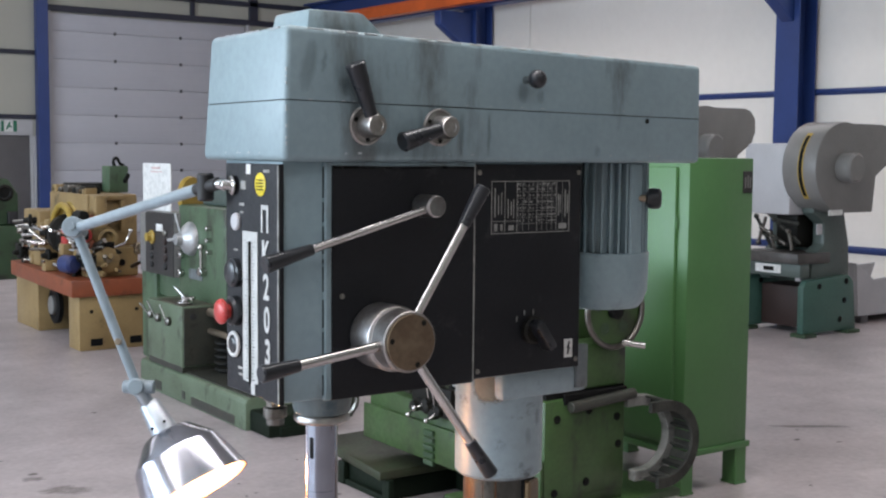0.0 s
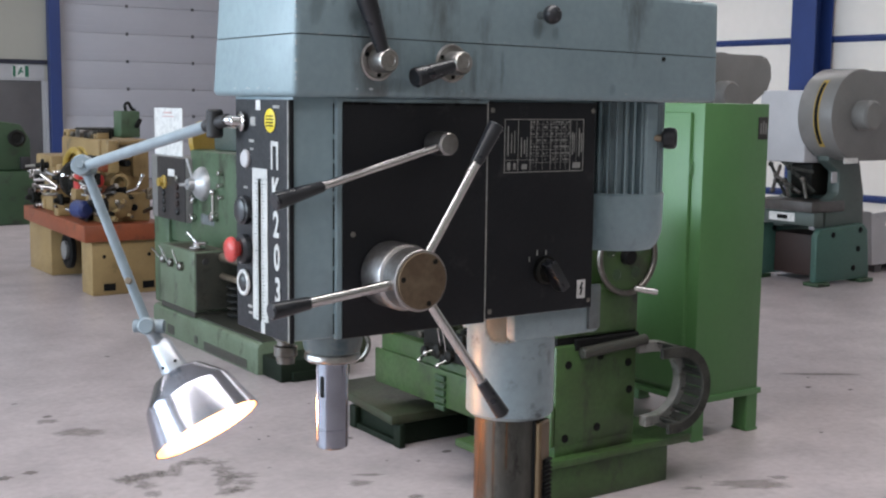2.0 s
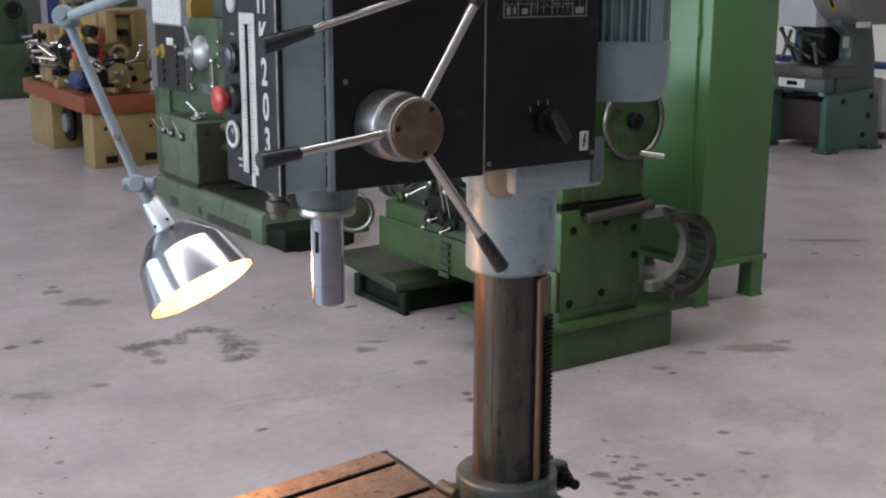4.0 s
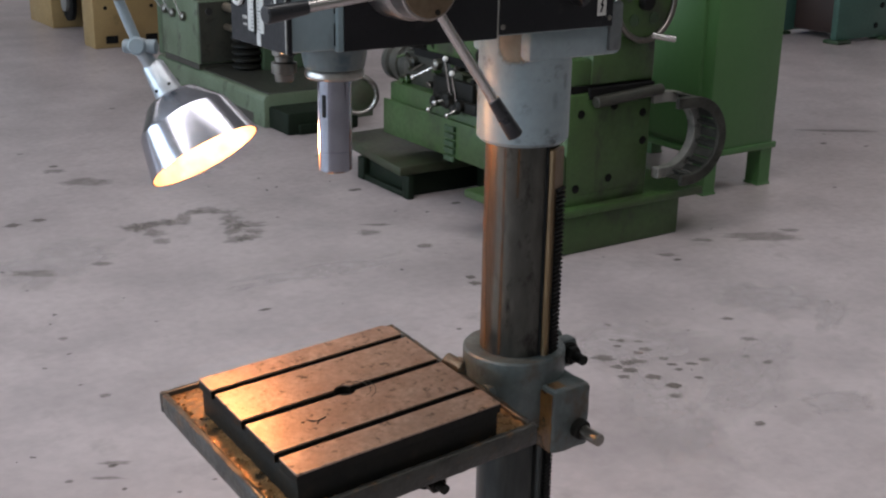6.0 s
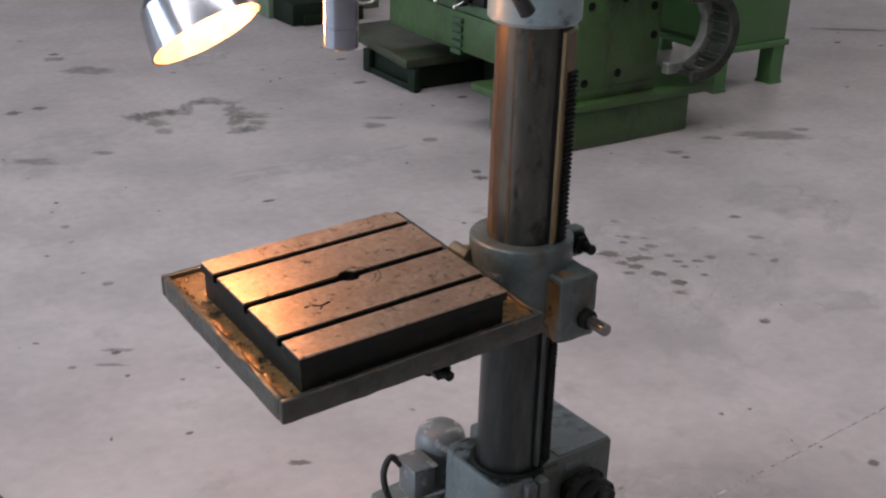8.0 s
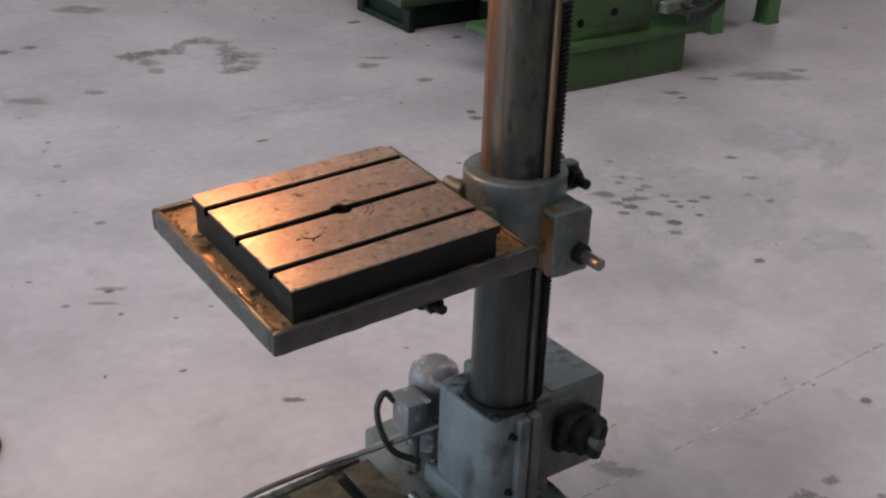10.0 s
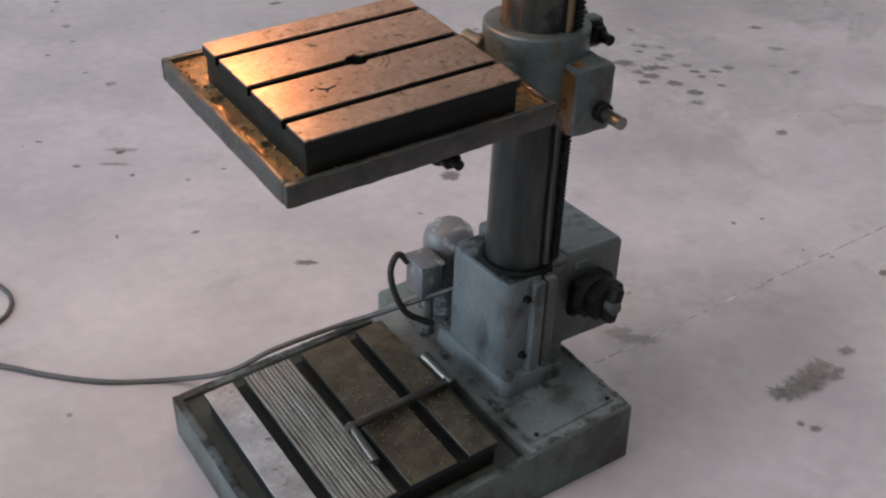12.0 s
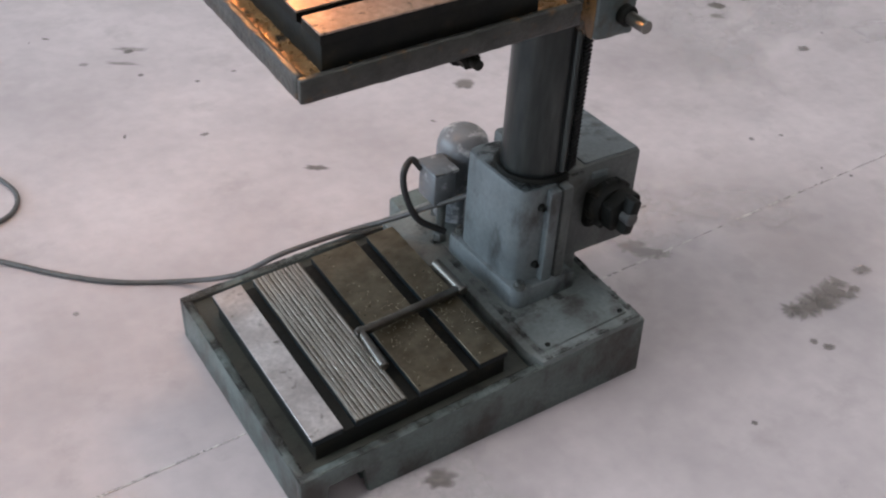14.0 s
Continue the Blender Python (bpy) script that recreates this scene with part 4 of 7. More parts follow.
for nm, v in (("gear_box_foot", (0.003, 0.075, -0.0615, 0.11, 0.1, 0.21)), ("clamp_flange", (0.002, 0.024, -0.09, -0.0615, 0.11, 0.336))):
    b = bmesh.new()
    box(b, *v, 0.005)
    part(nm, moved(b, YAW @ pose(0, 0, 0.008)), M["cast"], gear)
b = bmesh.new()
box(b, 0.07, 0.193, -0.056, 0.117, 0.3545, 0.3575, 0.0012, 1)
part("gear_box_lid", moved(b, YAW), M["castlight"], gear)
b = bmesh.new()
box(b, 0.085, 0.12, -0.066, -0.0605, 0.325, 0.338, 0.001, 1)
part("nameplate", moved(b, YAW), M["castlight"], gear)
# main switch
b = bmesh.new()
box(b, 0.074, 0.164, -0.076, -0.06, 0.228, 0.306, 0.012)
sw = part("main_switch", moved(b, YAW), M["tableside"], drill, "black main switch with chunky rotary knob")
b = bmesh.new()
spun(b, (0.112, -0.077, 0.28), (0, -1, 0), [(0, 0.047), (0.012, 0.047), (0.016, 0.04), (0.024, 0.036), (0.024, 0)], 32)
for k in range(10):
    a = 2 * math.pi * k / 10
    rod(b, (0.112 + 0.045 * math.cos(a), -0.079, 0.28 + 0.045 * math.sin(a)), (0.112 + 0.045 * math.cos(a), -0.092, 0.28 + 0.045 * math.sin(a)), 0.005, seg=8)
part("switch_collar", moved(b, YAW), M["tableside"], sw)
b = bmesh.new()
prism(b, [(-0.034, -0.026), (0.02, -0.036), (0.038, -0.01), (0.038, 0.02), (0.012, 0.034), (-0.03, 0.022)], "y", -0.128, -0.099, 0.005)
box(b, -0.011, 0.011, -0.15, -0.12, -0.034, 0.034, 0.006, m=pose(0, 0, 0, 0, 25, 0))
knob = part("switch_knob", moved(b, YAW @ pose(0.114, 0, 0.282, 0, -12, 0)), M["tableside"], sw)
b = bmesh.new()
rod(b, (0.112, -0.128, 0.28), (0.112, -0.1515, 0.28), 0.013, seg=18)
part("knob_cap", moved(b, YAW), M["lead"], knob)

# little pump motor with terminal box
b = bmesh.new()
spun(b, (-0.01, 0.204, 0.13), (0, 0, 1), [(0, 0), (0, 0.05), (0.012, 0.05), (0.014, 0.044), (0.11, 0.044), (0.125, 0.05), (0.15, 0.05), (0.168, 0.045), (0.18, 0.033), (0.187, 0.016), (0.188, 0)], 32)
pump = part("pump_motor", b, M["pump"], drill, "small grey dented pump motor")
b = bmesh.new()
box(b, -0.112, -0.064, 0.136, 0.196, 0.205, 0.272, 0.007)
tb = part("terminal_box", b, M["pump"], pump)
b = bmesh.new()
box(b, -0.115, -0.061, 0.133, 0.199, 0.271, 0.279, 0.004)
part("box_lid", b, M["pump"], tb)
for sx, sy in ((-0.085, 0.15), (-0.045, 0.225), (-0.03, 0.14)):
    b = bmesh.new()
    rod(b, (sx, sy, 0.1), (sx, sy, 0.2), 0.009, seg=12)
    rod(b, (sx, sy, 0.118), (sx, sy, 0.136), 0.014, seg=6)
    part("pump_stud", b, M["cast"], pump)
b = bmesh.new()
tube(b, smooth_line([(-0.11, 0.188, 0.262), (-0.125, 0.2, 0.278), (-0.146, 0.192, 0.256), (-0.146, 0.178, 0.215), (-0.128, 0.16, 0.17), (-0.08, 0.14, 0.14)]), 0.0065, 10)
part("motor_lead", b, M["rubber"], pump)

# column with rack
b = bmesh.new()
spun(b, (0, 0, 0.7), (0, 0, 1), [(0, 0), (0, 0.058), (0.63, 0.058), (0.63, 0)], 56)
col = part("column", b, M["column"], drill, "round steel column, oily and rust streaked")
# below the knee the column takes a darker steel tone
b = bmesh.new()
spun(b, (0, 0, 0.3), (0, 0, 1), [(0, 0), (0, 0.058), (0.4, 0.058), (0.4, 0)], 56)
part("column_lower", b, M["columnlow"], drill, "darker lower length of the column")
for a0, a1, z0, z1 in ((140, 198, 0.79, 1.142), (203, 210, 0.79, 1.142), (226, 231, 1.06, 1.142)):
    b = bmesh.new()
    n = 12
    arc_ = [(r * math.cos(radians(a0 + (a1 - a0) * i / n)), r * math.sin(radians(a0 + (a1 - a0) * i / n))) for r, i in [(0.0584, i) for i in range(n + 1)] + [(0.0578, n - i) for i in range(n + 1)]]
    prism(b, arc_, "z", z0, z1)
    fade = b.verts.layers.float.new("wear")
    for v in b.verts:
        u = (math.degrees(math.atan2(v.co.y, v.co.x)) % 360 - a0) / (a1 - a0)
        v[fade] = 0.55 * max(0.0, 1 - abs(2 * u - 1)) ** 0.6
    part("rust_run", b, M["rustrun"], col, "orange-brown rust run down the column")
b = bmesh.new()
box(b, 0.045, 0.068, -0.018, 0.018, 0.7, 1.137, 0.003, 1)
rack = part("rack", moved(b, pose(0, 0, 0, 0, 0, -65)), M["rackbar"], col, "ochre-oily steel rack bar with teeth")
b = bmesh.new()
box(b, 0.054, 0.0588, -0.0205, -0.0178, 0.36, 1.14)
part("rack_groove", moved(b, pose(0, 0, 0, 0, 0, -65)), M["ink"], rack)
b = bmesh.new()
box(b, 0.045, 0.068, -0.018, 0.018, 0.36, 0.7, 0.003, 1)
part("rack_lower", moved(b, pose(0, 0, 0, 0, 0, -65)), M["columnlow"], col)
# teeth in flat black, their shade being part of the colour
b = bmesh.new()
n = 95
for k in range(n):
    z = 0.363 + k * (0.71 / n)
    prism(b, [(0.0675, z), (0.0675, z + 0.0062), (0.0735, z + 0.0044), (0.0735, z + 0.0018)], "y", -0.009, 0.0175)
tagged(part("rack_teeth", moved(b, pose(0, 0, 0, 0, 0, -65)), M["ink"], rack), kind="stuff")

# knee of the worktable: clamp ring, arm block, bolts and crank shaft
b = bmesh.new()
spun(b, (0, 0, 0.672), (0, 0, 1), [(0, 0.0585), (0, 0.087), (0.113, 0.0865), (0.116, 0.084), (0.1165, 0.08), (0.1155, 0.0585)], 48)
prism(b, [(-0.07, -0.055), (-0.07, 0.075), (-0.2, 0.075), (-0.3, 0.05), (-0.3, -0.05), (-0.2, -0.055)], "z", 0.64, 0.698, 0.006)
box(b, 0.06, 0.112, -0.034, -0.005, 0.735, 0.788, 0.008)
box(b, 0.06, 0.112, 0.005, 0.034, 0.735, 0.788, 0.008)
knee = part("table_knee", b, M["knee"], drill, "grey-green cast clamp ring with an oily arm")
b = bmesh.new()
box(b, -0.086, 0.05, -0.05, 0.084, 0.634, 0.748, 0.012)
part("knee_block", b, M["knee"], knee, "worn grey-green cast block round the column")
b = bmesh.new()
box(b, -0.007, 0.0695, -0.122, -0.01, 0.634, 0.7475, 0.007)
uneven(b, 0.014, 0.0005, 21)
gb = part("elevating_gear_box", b, M["knee"], knee)
b = bmesh.new()
box(b, -0.0084, -0.0069, -0.116, -0.045, 0.637, 0.7405)
box(b, 0.0, 0.024, -0.112, -0.09, 0.7474, 0.7485)
part("oil_run", b, M["oilrun"], gb, "rust-brown oil run")
b = bmesh.new()
rod(b, (0.045, -0.12, 0.672), (0.045, -0.137, 0.672), 0.017)
part("shaft_collar", b, M["tableside"], gb)
b = bmesh.new()
rod(b, (0.045, -0.135, 0.672), (0.045, -0.178, 0.672), 0.0105)
part("crank_shaft", b, M["greysteel"], gb, "bare steel crank shaft end")
b = bmesh.new()
rod(b, (0.09, -0.033, 0.765), (0.09, -0.042, 0.765), 0.02, seg=24)
rod(b, (0.09, -0.04, 0.765), (0.09, -0.055, 0.765), 0.016, seg=6)
rod(b, (0.09, -0.05, 0.765), (0.09, -0.078, 0.765), 0.009, seg=14)
part("clamp_bolt", b, M["tableside"], knee)
b = bmesh.new()
rod(b, (-0.085, 0.03, 0.75), (-0.1, 0.06, 0.76), 0.014, seg=14)
rod(b, (-0.07, 0.04, 0.735), (-0.092, 0.045, 0.752), 0.02, seg=14)
part("swivel_boss", b, M["dullsteel"], knee)

# worktable: trough, block and lands with three slots and a centre hole, slightly tipped towards the front
TILT = pose(-0.3, 0, 0.786) @ pose(0, 0, 0, 3.3, -2.95, 0.75) @ pose(0.3, 0, -0.786)
TX0, TX1, TY0, TY1 = -0.536, -0.088, -0.18, 0.242
b = bmesh.new()
box(b, TX0 + 0.006, TX1 - 0.006, TY0 + 0.006, TY1 - 0.006, 0.7, 0.7275, 0.003)
uneven(b, 0.007, 0.0009, 5)
part_tray = part("table_tray", moved(b, TILT), M["tray"], drill, "rusty oil-wet chip tray round the table")
b = bmesh.new()
rl = random.Random(77)
for k in range(130):
    side = k % 3 == 0
    x, y = (rl.uniform(-0.5, -0.12), TY0 + rl.uniform(0.012, 0.017)) if side else (TX0 + abs(rl.gauss(0.012, 0.008)) + 0.004, rl.uniform(TY0 + 0.012, TY1 - 0.02))
    r = rl.uniform(0.0012, 0.0034)
    bmesh.ops.create_icosphere(b, subdivisions=1, radius=r, matrix=pose(x, y, 0.7275 + rl.uniform(0, 0.001), rl.uniform(0, 90), rl.uniform(0, 90), 0) @ Matrix.Diagonal((1.5, 1, 0.6, 1)))
tagged(part("rust_crust", moved(b, TILT), M["tray"], part_tray, "crumbs of rust and swarf in the tray"), kind="stuff")
for y0, y1, x0, x1 in ((TY0, TY0 + 0.012, TX0, TX1), (TY1 - 0.012, TY1, TX0, TX1), (TY0 + 0.0115, TY1 - 0.0115, TX0, TX0 + 0.012), (TY0 + 0.0115, TY1 - 0.0115, TX1 - 0.012, TX1)):
    b = bmesh.new()
    box(b, x0, x1, y0, y1, 0.697, 0.7345, 0.004)
    uneven(b, 0.014, 0.0004, 8 + int(x0 * 100))
    part("tray_rim", moved(b, TILT), M["rim"], part_tray, "oily grey-brown cast rim")
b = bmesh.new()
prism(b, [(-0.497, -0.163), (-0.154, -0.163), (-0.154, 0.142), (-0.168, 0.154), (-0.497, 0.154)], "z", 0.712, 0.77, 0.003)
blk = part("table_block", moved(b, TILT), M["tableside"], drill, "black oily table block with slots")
lands = [(-0.166, -0.114), (-0.1, -0.008), (0.006, 0.098), (0.112, 0.157)]
HOLE = (-0.328, -0.001)
for i, (y0, y1) in enumerate(lands):
    x0, x1 = -0.4995, -0.1515
    c = 0.013 if i == 3 else 0.004
    shape = [(x0, y0), (x1, y0), (x1, y1 - c), (x1 - c * 0.9, y1), (x0, y1)]
    if i in (1, 2):
        # edge with a round bite for the centre hole
        ye = y1 if i == 1 else y0
        bite = []
        for k in range(13):
            a = math.pi * k / 12
            bx, by = HOLE[0] - 0.0165 * math.cos(a), HOLE[1] + (-1 if i == 1 else 1) * 0.0165 * math.sin(a)
            if (by < ye) if i == 1 else (by > ye):
                bite.append((bx, by))
        shape = [(x0, y0), (x1, y0), (x1, ye)] + bite[::-1] + [(x0, ye)] if i == 1 else [(x0, ye)] + bite + [(x1, ye), (x1, y1), (x0, y1)]
    b = bmesh.new()
    prism(b, shape, "z", 0.7825, 0.786, 0.0009, 1)
    part("table_land", moved(b, TILT), M["table"], blk, "brown-tinged oiled steel land")
    # black ridge walls deepen the slots between the lands
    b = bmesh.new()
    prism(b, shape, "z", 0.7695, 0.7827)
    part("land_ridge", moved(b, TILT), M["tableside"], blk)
# black disc paints the shade at the bottom of the hole
b = bmesh.new()
spun(b, (*HOLE, 0.7705), (0, 0, 1), [(0, 0), (0, 0.014), (0.002, 0.014), (0.002, 0.0)], 24)
part("centre_hole", moved(b, TILT), M["ink"], blk)
b = bmesh.new()
for r, a0, a1 in ((0.026, -1.3, 2.0), (0.034, -1.2, 0.8)):
    tube(b, [(HOLE[0] + 0.012 + r * math.cos(a0 + (a1 - a0) * k / 14), HOLE[1] - 0.008 + r * math.sin(a0 + (a1 - a0) * k / 14), 0.786) for k in range(15)], 0.0006, 6)
part("scribed_ring", moved(b, TILT), M["tableside"], blk)
b = bmesh.new()
for q in (((-0.43, -0.05), (-0.427, -0.051), (-0.424, -0.0505)), ((-0.418, -0.05), (-0.41, -0.057), (-0.402, -0.058), (-0.392, -0.055)), ((-0.406, -0.058), (-0.408, -0.062), (-0.412, -0.066))):
    tube(b, smooth_line([(p[0], p[1], 0.7862) for p in q], 4), 0.0012, 6)
part("gouge", moved(b, TILT), M["tableside"], blk)
b = bmesh.new()
rod(b, (-0.254, -0.125, 0.672), (-0.254, -0.156, 0.672), 0.016, seg=6)
rod(b, (-0.254, -0.09, 0.672), (-0.254, -0.13, 0.672), 0.022)
rod(b, (-0.254, -0.145, 0.672), (-0.254, -0.175, 0.672), 0.008, seg=12)
part("table_bolt", b, M["tableside"], part_tray)

# head: collar on the column, gear body, black panels, two-part belt cover
b = bmesh.new()
spun(b, (0, 0, 1.1425), (0, 0, 1), [(0, 0.0585), (0, 0.067), (0.006, 0.073), (0.19, 0.073), (0.19, 0.0585)], 44)
col2 = part("head_collar", b, M["collarpaint"], drill)
b = bmesh.new()
box(b, -0.05, 0.13, -0.075, 0.075, 1.278, 1.325, 0.008)
part("head_bracket", b, M["collarpaint"], col2)
# tan patches: worn paint plus painted lamplight, here and on the collar
b = bmesh.new()
prism(b, [(-0.052, 1.276), (-0.052, 1.326), (-0.04, 1.326), (-0.043, 1.3), (-0.041, 1.285), (-0.046, 1.276)], "y", -0.0762, -0.06)
part("bare_patch", b, M["tanpatch"], col2, "tan patch of worn paint with lamplight in its colour")
for nm, mt, a0, a1, z0, z1, lb_ in (("bare_patch", "tanpatch", 196, 240, 1.268, 1.352, "tan patch on the collar, worn and with painted lamplight"), ("oil_blotch", "smear", 268, 279, 1.2, 1.232, "dark oily blotch"), ("oil_blotch", "smear", 259, 267, 1.162, 1.176, "dark oily blotch"),
                                    ("oil_blotch", "smear", 222, 232, 1.15, 1.16, "dark oily blotch"), ("oil_blotch", "smear", 286, 296, 1.228, 1.26, "dark oily blotch")):
    b = bmesh.new()
    fade = b.verts.layers.float.new("wear")
    grid = []
    for i in range(9):
        ring_ = []
        for k in range(9):
            a, u, w = radians(a0 + (a1 - a0) * k / 8), abs(k / 4 - 1), abs(i / 4 - 1)
            v = b.verts.new((0.0733 * math.cos(a), 0.0733 * math.sin(a), z0 + (z1 - z0) * i / 8))
            v[fade] = 0.6 * max(0.0, 1 - (u * u + w * w)) ** 0.5
            ring_.append(v)
        grid.append(ring_)
    for p, q in zip(grid, grid[1:]):
        for k in range(8):
            b.faces.new((p[k], p[k + 1], q[k + 1], q[k]))
    part(nm, b, M[mt], col2, lb_)
b = bmesh.new()
box(b, 0.1, 0.125, -0.082, -0.072, 1.285, 1.36, 0.004)
part("clamp_lever", b, M["castlight"], col2)

b = bmesh.new()
box(b, -0.452, 0.088, -0.094, 0.092, 1.324, 1.665, 0.006)
body = part("gear_head_body", b, M["paint"], drill, "blue-grey gear head casting")
b = bmesh.new()
box(b, -0.388, -0.377, -0.1, -0.09, 1.322, 1.658, 0.002, 1)
box(b, -0.388, -0.127, -0.099, -0.09, 1.6545, 1.661, 0.0015, 1)
part("panel_lip", b, M["paint"], body)
b = bmesh.new()
rl = random.Random(17)
z = 1.33
while z < 1.65:
    z2 = min(1.655, z + rl.uniform(0.006, 0.05))
    box(b, -0.3895, -0.3875, -0.0952, -0.0935, z, z2)
    z = z2 + rl.uniform(0.002, 0.016)
x = -0.376
while x < -0.14:
    x2 = min(-0.13, x + rl.uniform(0.004, 0.03))
    box(b, x, x2, -0.0994, -0.098, 1.6512, 1.6512 + rl.uniform(0.0015, 0.004))
    x = x2 + rl.uniform(0.002, 0.02)
tagged(part("grime_line", b, M["ink"], body, "broken line of black grime"), kind="stuff")
b = bmesh.new()
box(b, -0.3765, -0.128, -0.0985, -0.092, 1.322, 1.654, 0.0012, 1)
p1 = part("side_panel", b, M["black"], drill, "black lacquered side panel")
b = bmesh.new()
box(b, -0.1255, 0.0885, -0.0985, -0.092, 1.327, 1.658, 0.0012, 1)
p2 = part("switch_panel", b, M["black"], drill, "black lacquered panel with speed chart")
b = bmesh.new()
box(b, -0.128, -0.1255, -0.0975, -0.092, 1.324, 1.656)
part("panel_edge", b, M["greyprint"], p2)
for px, pz, pn in ((-0.36, 1.47, p1), (-0.119, 1.645, p2), (0.081, 1.645, p2), (-0.119, 1.338, p2), (0.081, 1.34, p2)):
    b = bmesh.new()
    spun(b, (px, -0.0982, pz), (0, -1, 0), [(0, 0.004), (0.0015, 0.004), (0.0022, 0.0025), (0.0022, 0)], 12)
    part("screw", b, M["greysteel"], pn)


def bars(b, x0, x1, z0, z1, y, t=0.0006):
    box(b, x0, x1, y - t, y, z0, z1)


b = bmesh.new()
yc = -0.0987
CX0, CX1, CZ0, CZ1 = -0.096, 0.062, 1.55, 1.632
w = 0.0013
bars(b, CX0, CX1, CZ0, CZ0 + w, yc)
bars(b, CX0, CX1, CZ1 - w, CZ1, yc)
bars(b, CX0, CX0 + w, CZ0, CZ1, yc)
bars(b, CX1 - w, CX1, CZ0, CZ1, yc)
cols = [-0.07, -0.046, -0.006, 0.034]
for c in cols:
    bars(b, c, c + 0.0009, CZ0 + 0.002 if c != -0.006 else CZ0 + 0.003, CZ1 - 0.002, yc)
bars(b, CX0, -0.046, 1.569, 1.5699, yc)
for z in (1.5645, 1.5745, 1.5845, 1.5945, 1.6045, 1.6145, 1.6235):
    bars(b, -0.046, 0.034, z, z + 0.0005, yc)
for c in (-0.034, -0.022, 0.0045, 0.015, 0.0245, 0.047):
    bars(b, c, c + 0.0004, CZ0 + 0.004, CZ1 - 0.003, yc)
rng = random.Random(4)
for r in range(7):
    for x in (-0.0445, -0.0325, -0.0195, -0.005, 0.0055, 0.016, 0.0255):
        z = 1.5665 + r * 0.01 if r < 6 else 1.6245
        for q in range(3):
            if rng.random() < 0.8:
                bars(b, x + q * 0.0028, x + q * 0.0028 + rng.uniform(0.001, 0.0018), z + rng.uniform(0.0005, 0.0015), z + rng.uniform(0.0035, 0.005), yc, 0.0004)
for x, z, a, c in ((-0.09, 1.576, 0.002, 0.045), (-0.083, 1.58, 0.0015, 0.03), (-0.077, 1.58, 0.0015, 0.034), (-0.064, 1.574, 0.0015, 0.03), (-0.058, 1.578, 0.0015, 0.022), (-0.053, 1.574, 0.0015, 0.03), (0.038, 1.576, 0.002, 0.035), (0.042, 1.58, 0.0015, 0.03), (0.052, 1.573, 0.002, 0.045), (0.057, 1.58, 0.0015, 0.03),
                   (-0.09, 1.554, 0.006, 0.012), (-0.078, 1.555, 0.004, 0.01), (-0.062, 1.555, 0.01, 0.008), (0.04, 1.555, 0.016, 0.009)):
    bars(b, x, x + a, z, z + c, yc)
part("speed_chart", b, M["greyprint"], p2, "worn grey printed speed chart")
b = bmesh.new()
box(b, 0.056, 0.073, -0.0995, -0.0983, 1.344, 1.374)
lab = part("warning_label", b, M["white"], p2, "white label with a black flash")
b = bmesh.new()
for k, (x, z) in enumerate(((0.066, 1.366), (0.0645, 1.362), (0.063, 1.3585), (0.066, 1.357), (0.0645, 1.353), (0.063, 1.349))):
    bars(b, x - 0.0016, x + 0.0016, z, z + 0.0042, -0.0996, 0.0004)
part("flash", b, M["ink"], lab)
# pointer switch
b = bmesh.new()
spun(b, (-0.012, -0.098, 1.395), (0, -1, 0), [(0, 0.022), (0.008, 0.022), (0.012, 0.018), (0.012, 0)], 26)
ps = part("pointer_switch", b, M["tableside"], p2, "black bakelite pointer switch")
b = bmesh.new()
box(b, -0.0085, 0.0085, -0.134, -0.108, -0.034, 0.02, 0.004, m=pose(-0.012, 0, 1.395, 0, -35, 0))
part("pointer", b, M["bakelite"], ps)
b = bmesh.new()
for a in (-50, -15, 20):
    x, z = -0.02 + 0.03 * math.sin(radians(a)), 1.395 + 0.03 * math.cos(radians(a))
    bars(b, x - 0.001, x + 0.001, z - 0.004, z + 0.004, -0.0987)
part("switch_marks", b, M["greyprint"], ps)

# front control panel
b = bmesh.new()
box(b, -0.4585, -0.451, -0.0975, 0.074, 1.323, 1.657, 0.0012, 1)
front = part("control_panel", b, M["black"], drill, "black front panel with buttons and depth scale")
xf = -0.4586


def facing(b, y0, y1, z0, z1, t=0.0012):
    box(b, xf - t, xf, y0, y1, z0, z1)


b = bmesh.new()
facing(b, -0.0965, -0.094, 1.325, 1.655)
part("panel_edge", b, M["greyprint"], front)
b = bmesh.new()
facing(b, -0.0045, 0.016, 1.342, 1.5455)
facing(b, -0.032, -0.012, 1.342, 1.5455)
facing(b, -0.032, 0.016, 1.546, 1.56)
facing(b, -0.022, -0.01, 1.325, 1.3415)
scale = part("depth_scale", b, M["scale"], front, "white double depth scale with fine marks")
b = bmesh.new()
for k in range(42):
    z = 1.346 + k * 0.0048
    ln = 0.008 if k % 5 == 0 else 0.005
    box(b, xf - 0.0017, xf - 0.0011, -0.002, -0.002 + ln, z, z + 0.0009)
    box(b, xf - 0.0017, xf - 0.0011, -0.014 - ln, -0.014, z, z + 0.0009)
part("scale_marks", b, M["ink"], scale)
b = bmesh.new()
facing(b, -0.0115, -0.005, 1.345, 1.546, 0.0006)
rod(b, (xf - 0.0025, -0.008, 1.34), (xf - 0.0025, -0.008, 1.545), 0.0014, seg=8)
part("depth_rod", b, M["tableside"], front)
b = bmesh.new()
spun(b, (xf - 0.012, 0.04, 1.441), (-1, 0, 0), [(0, 0), (0, 0.011), (0.007, 0.011), (0.008, 0.0165), (0.01, 0.0185), (0.014, 0.0185), (0.017, 0.016), (0.019, 0.009), (0.0195, 0)], 32)
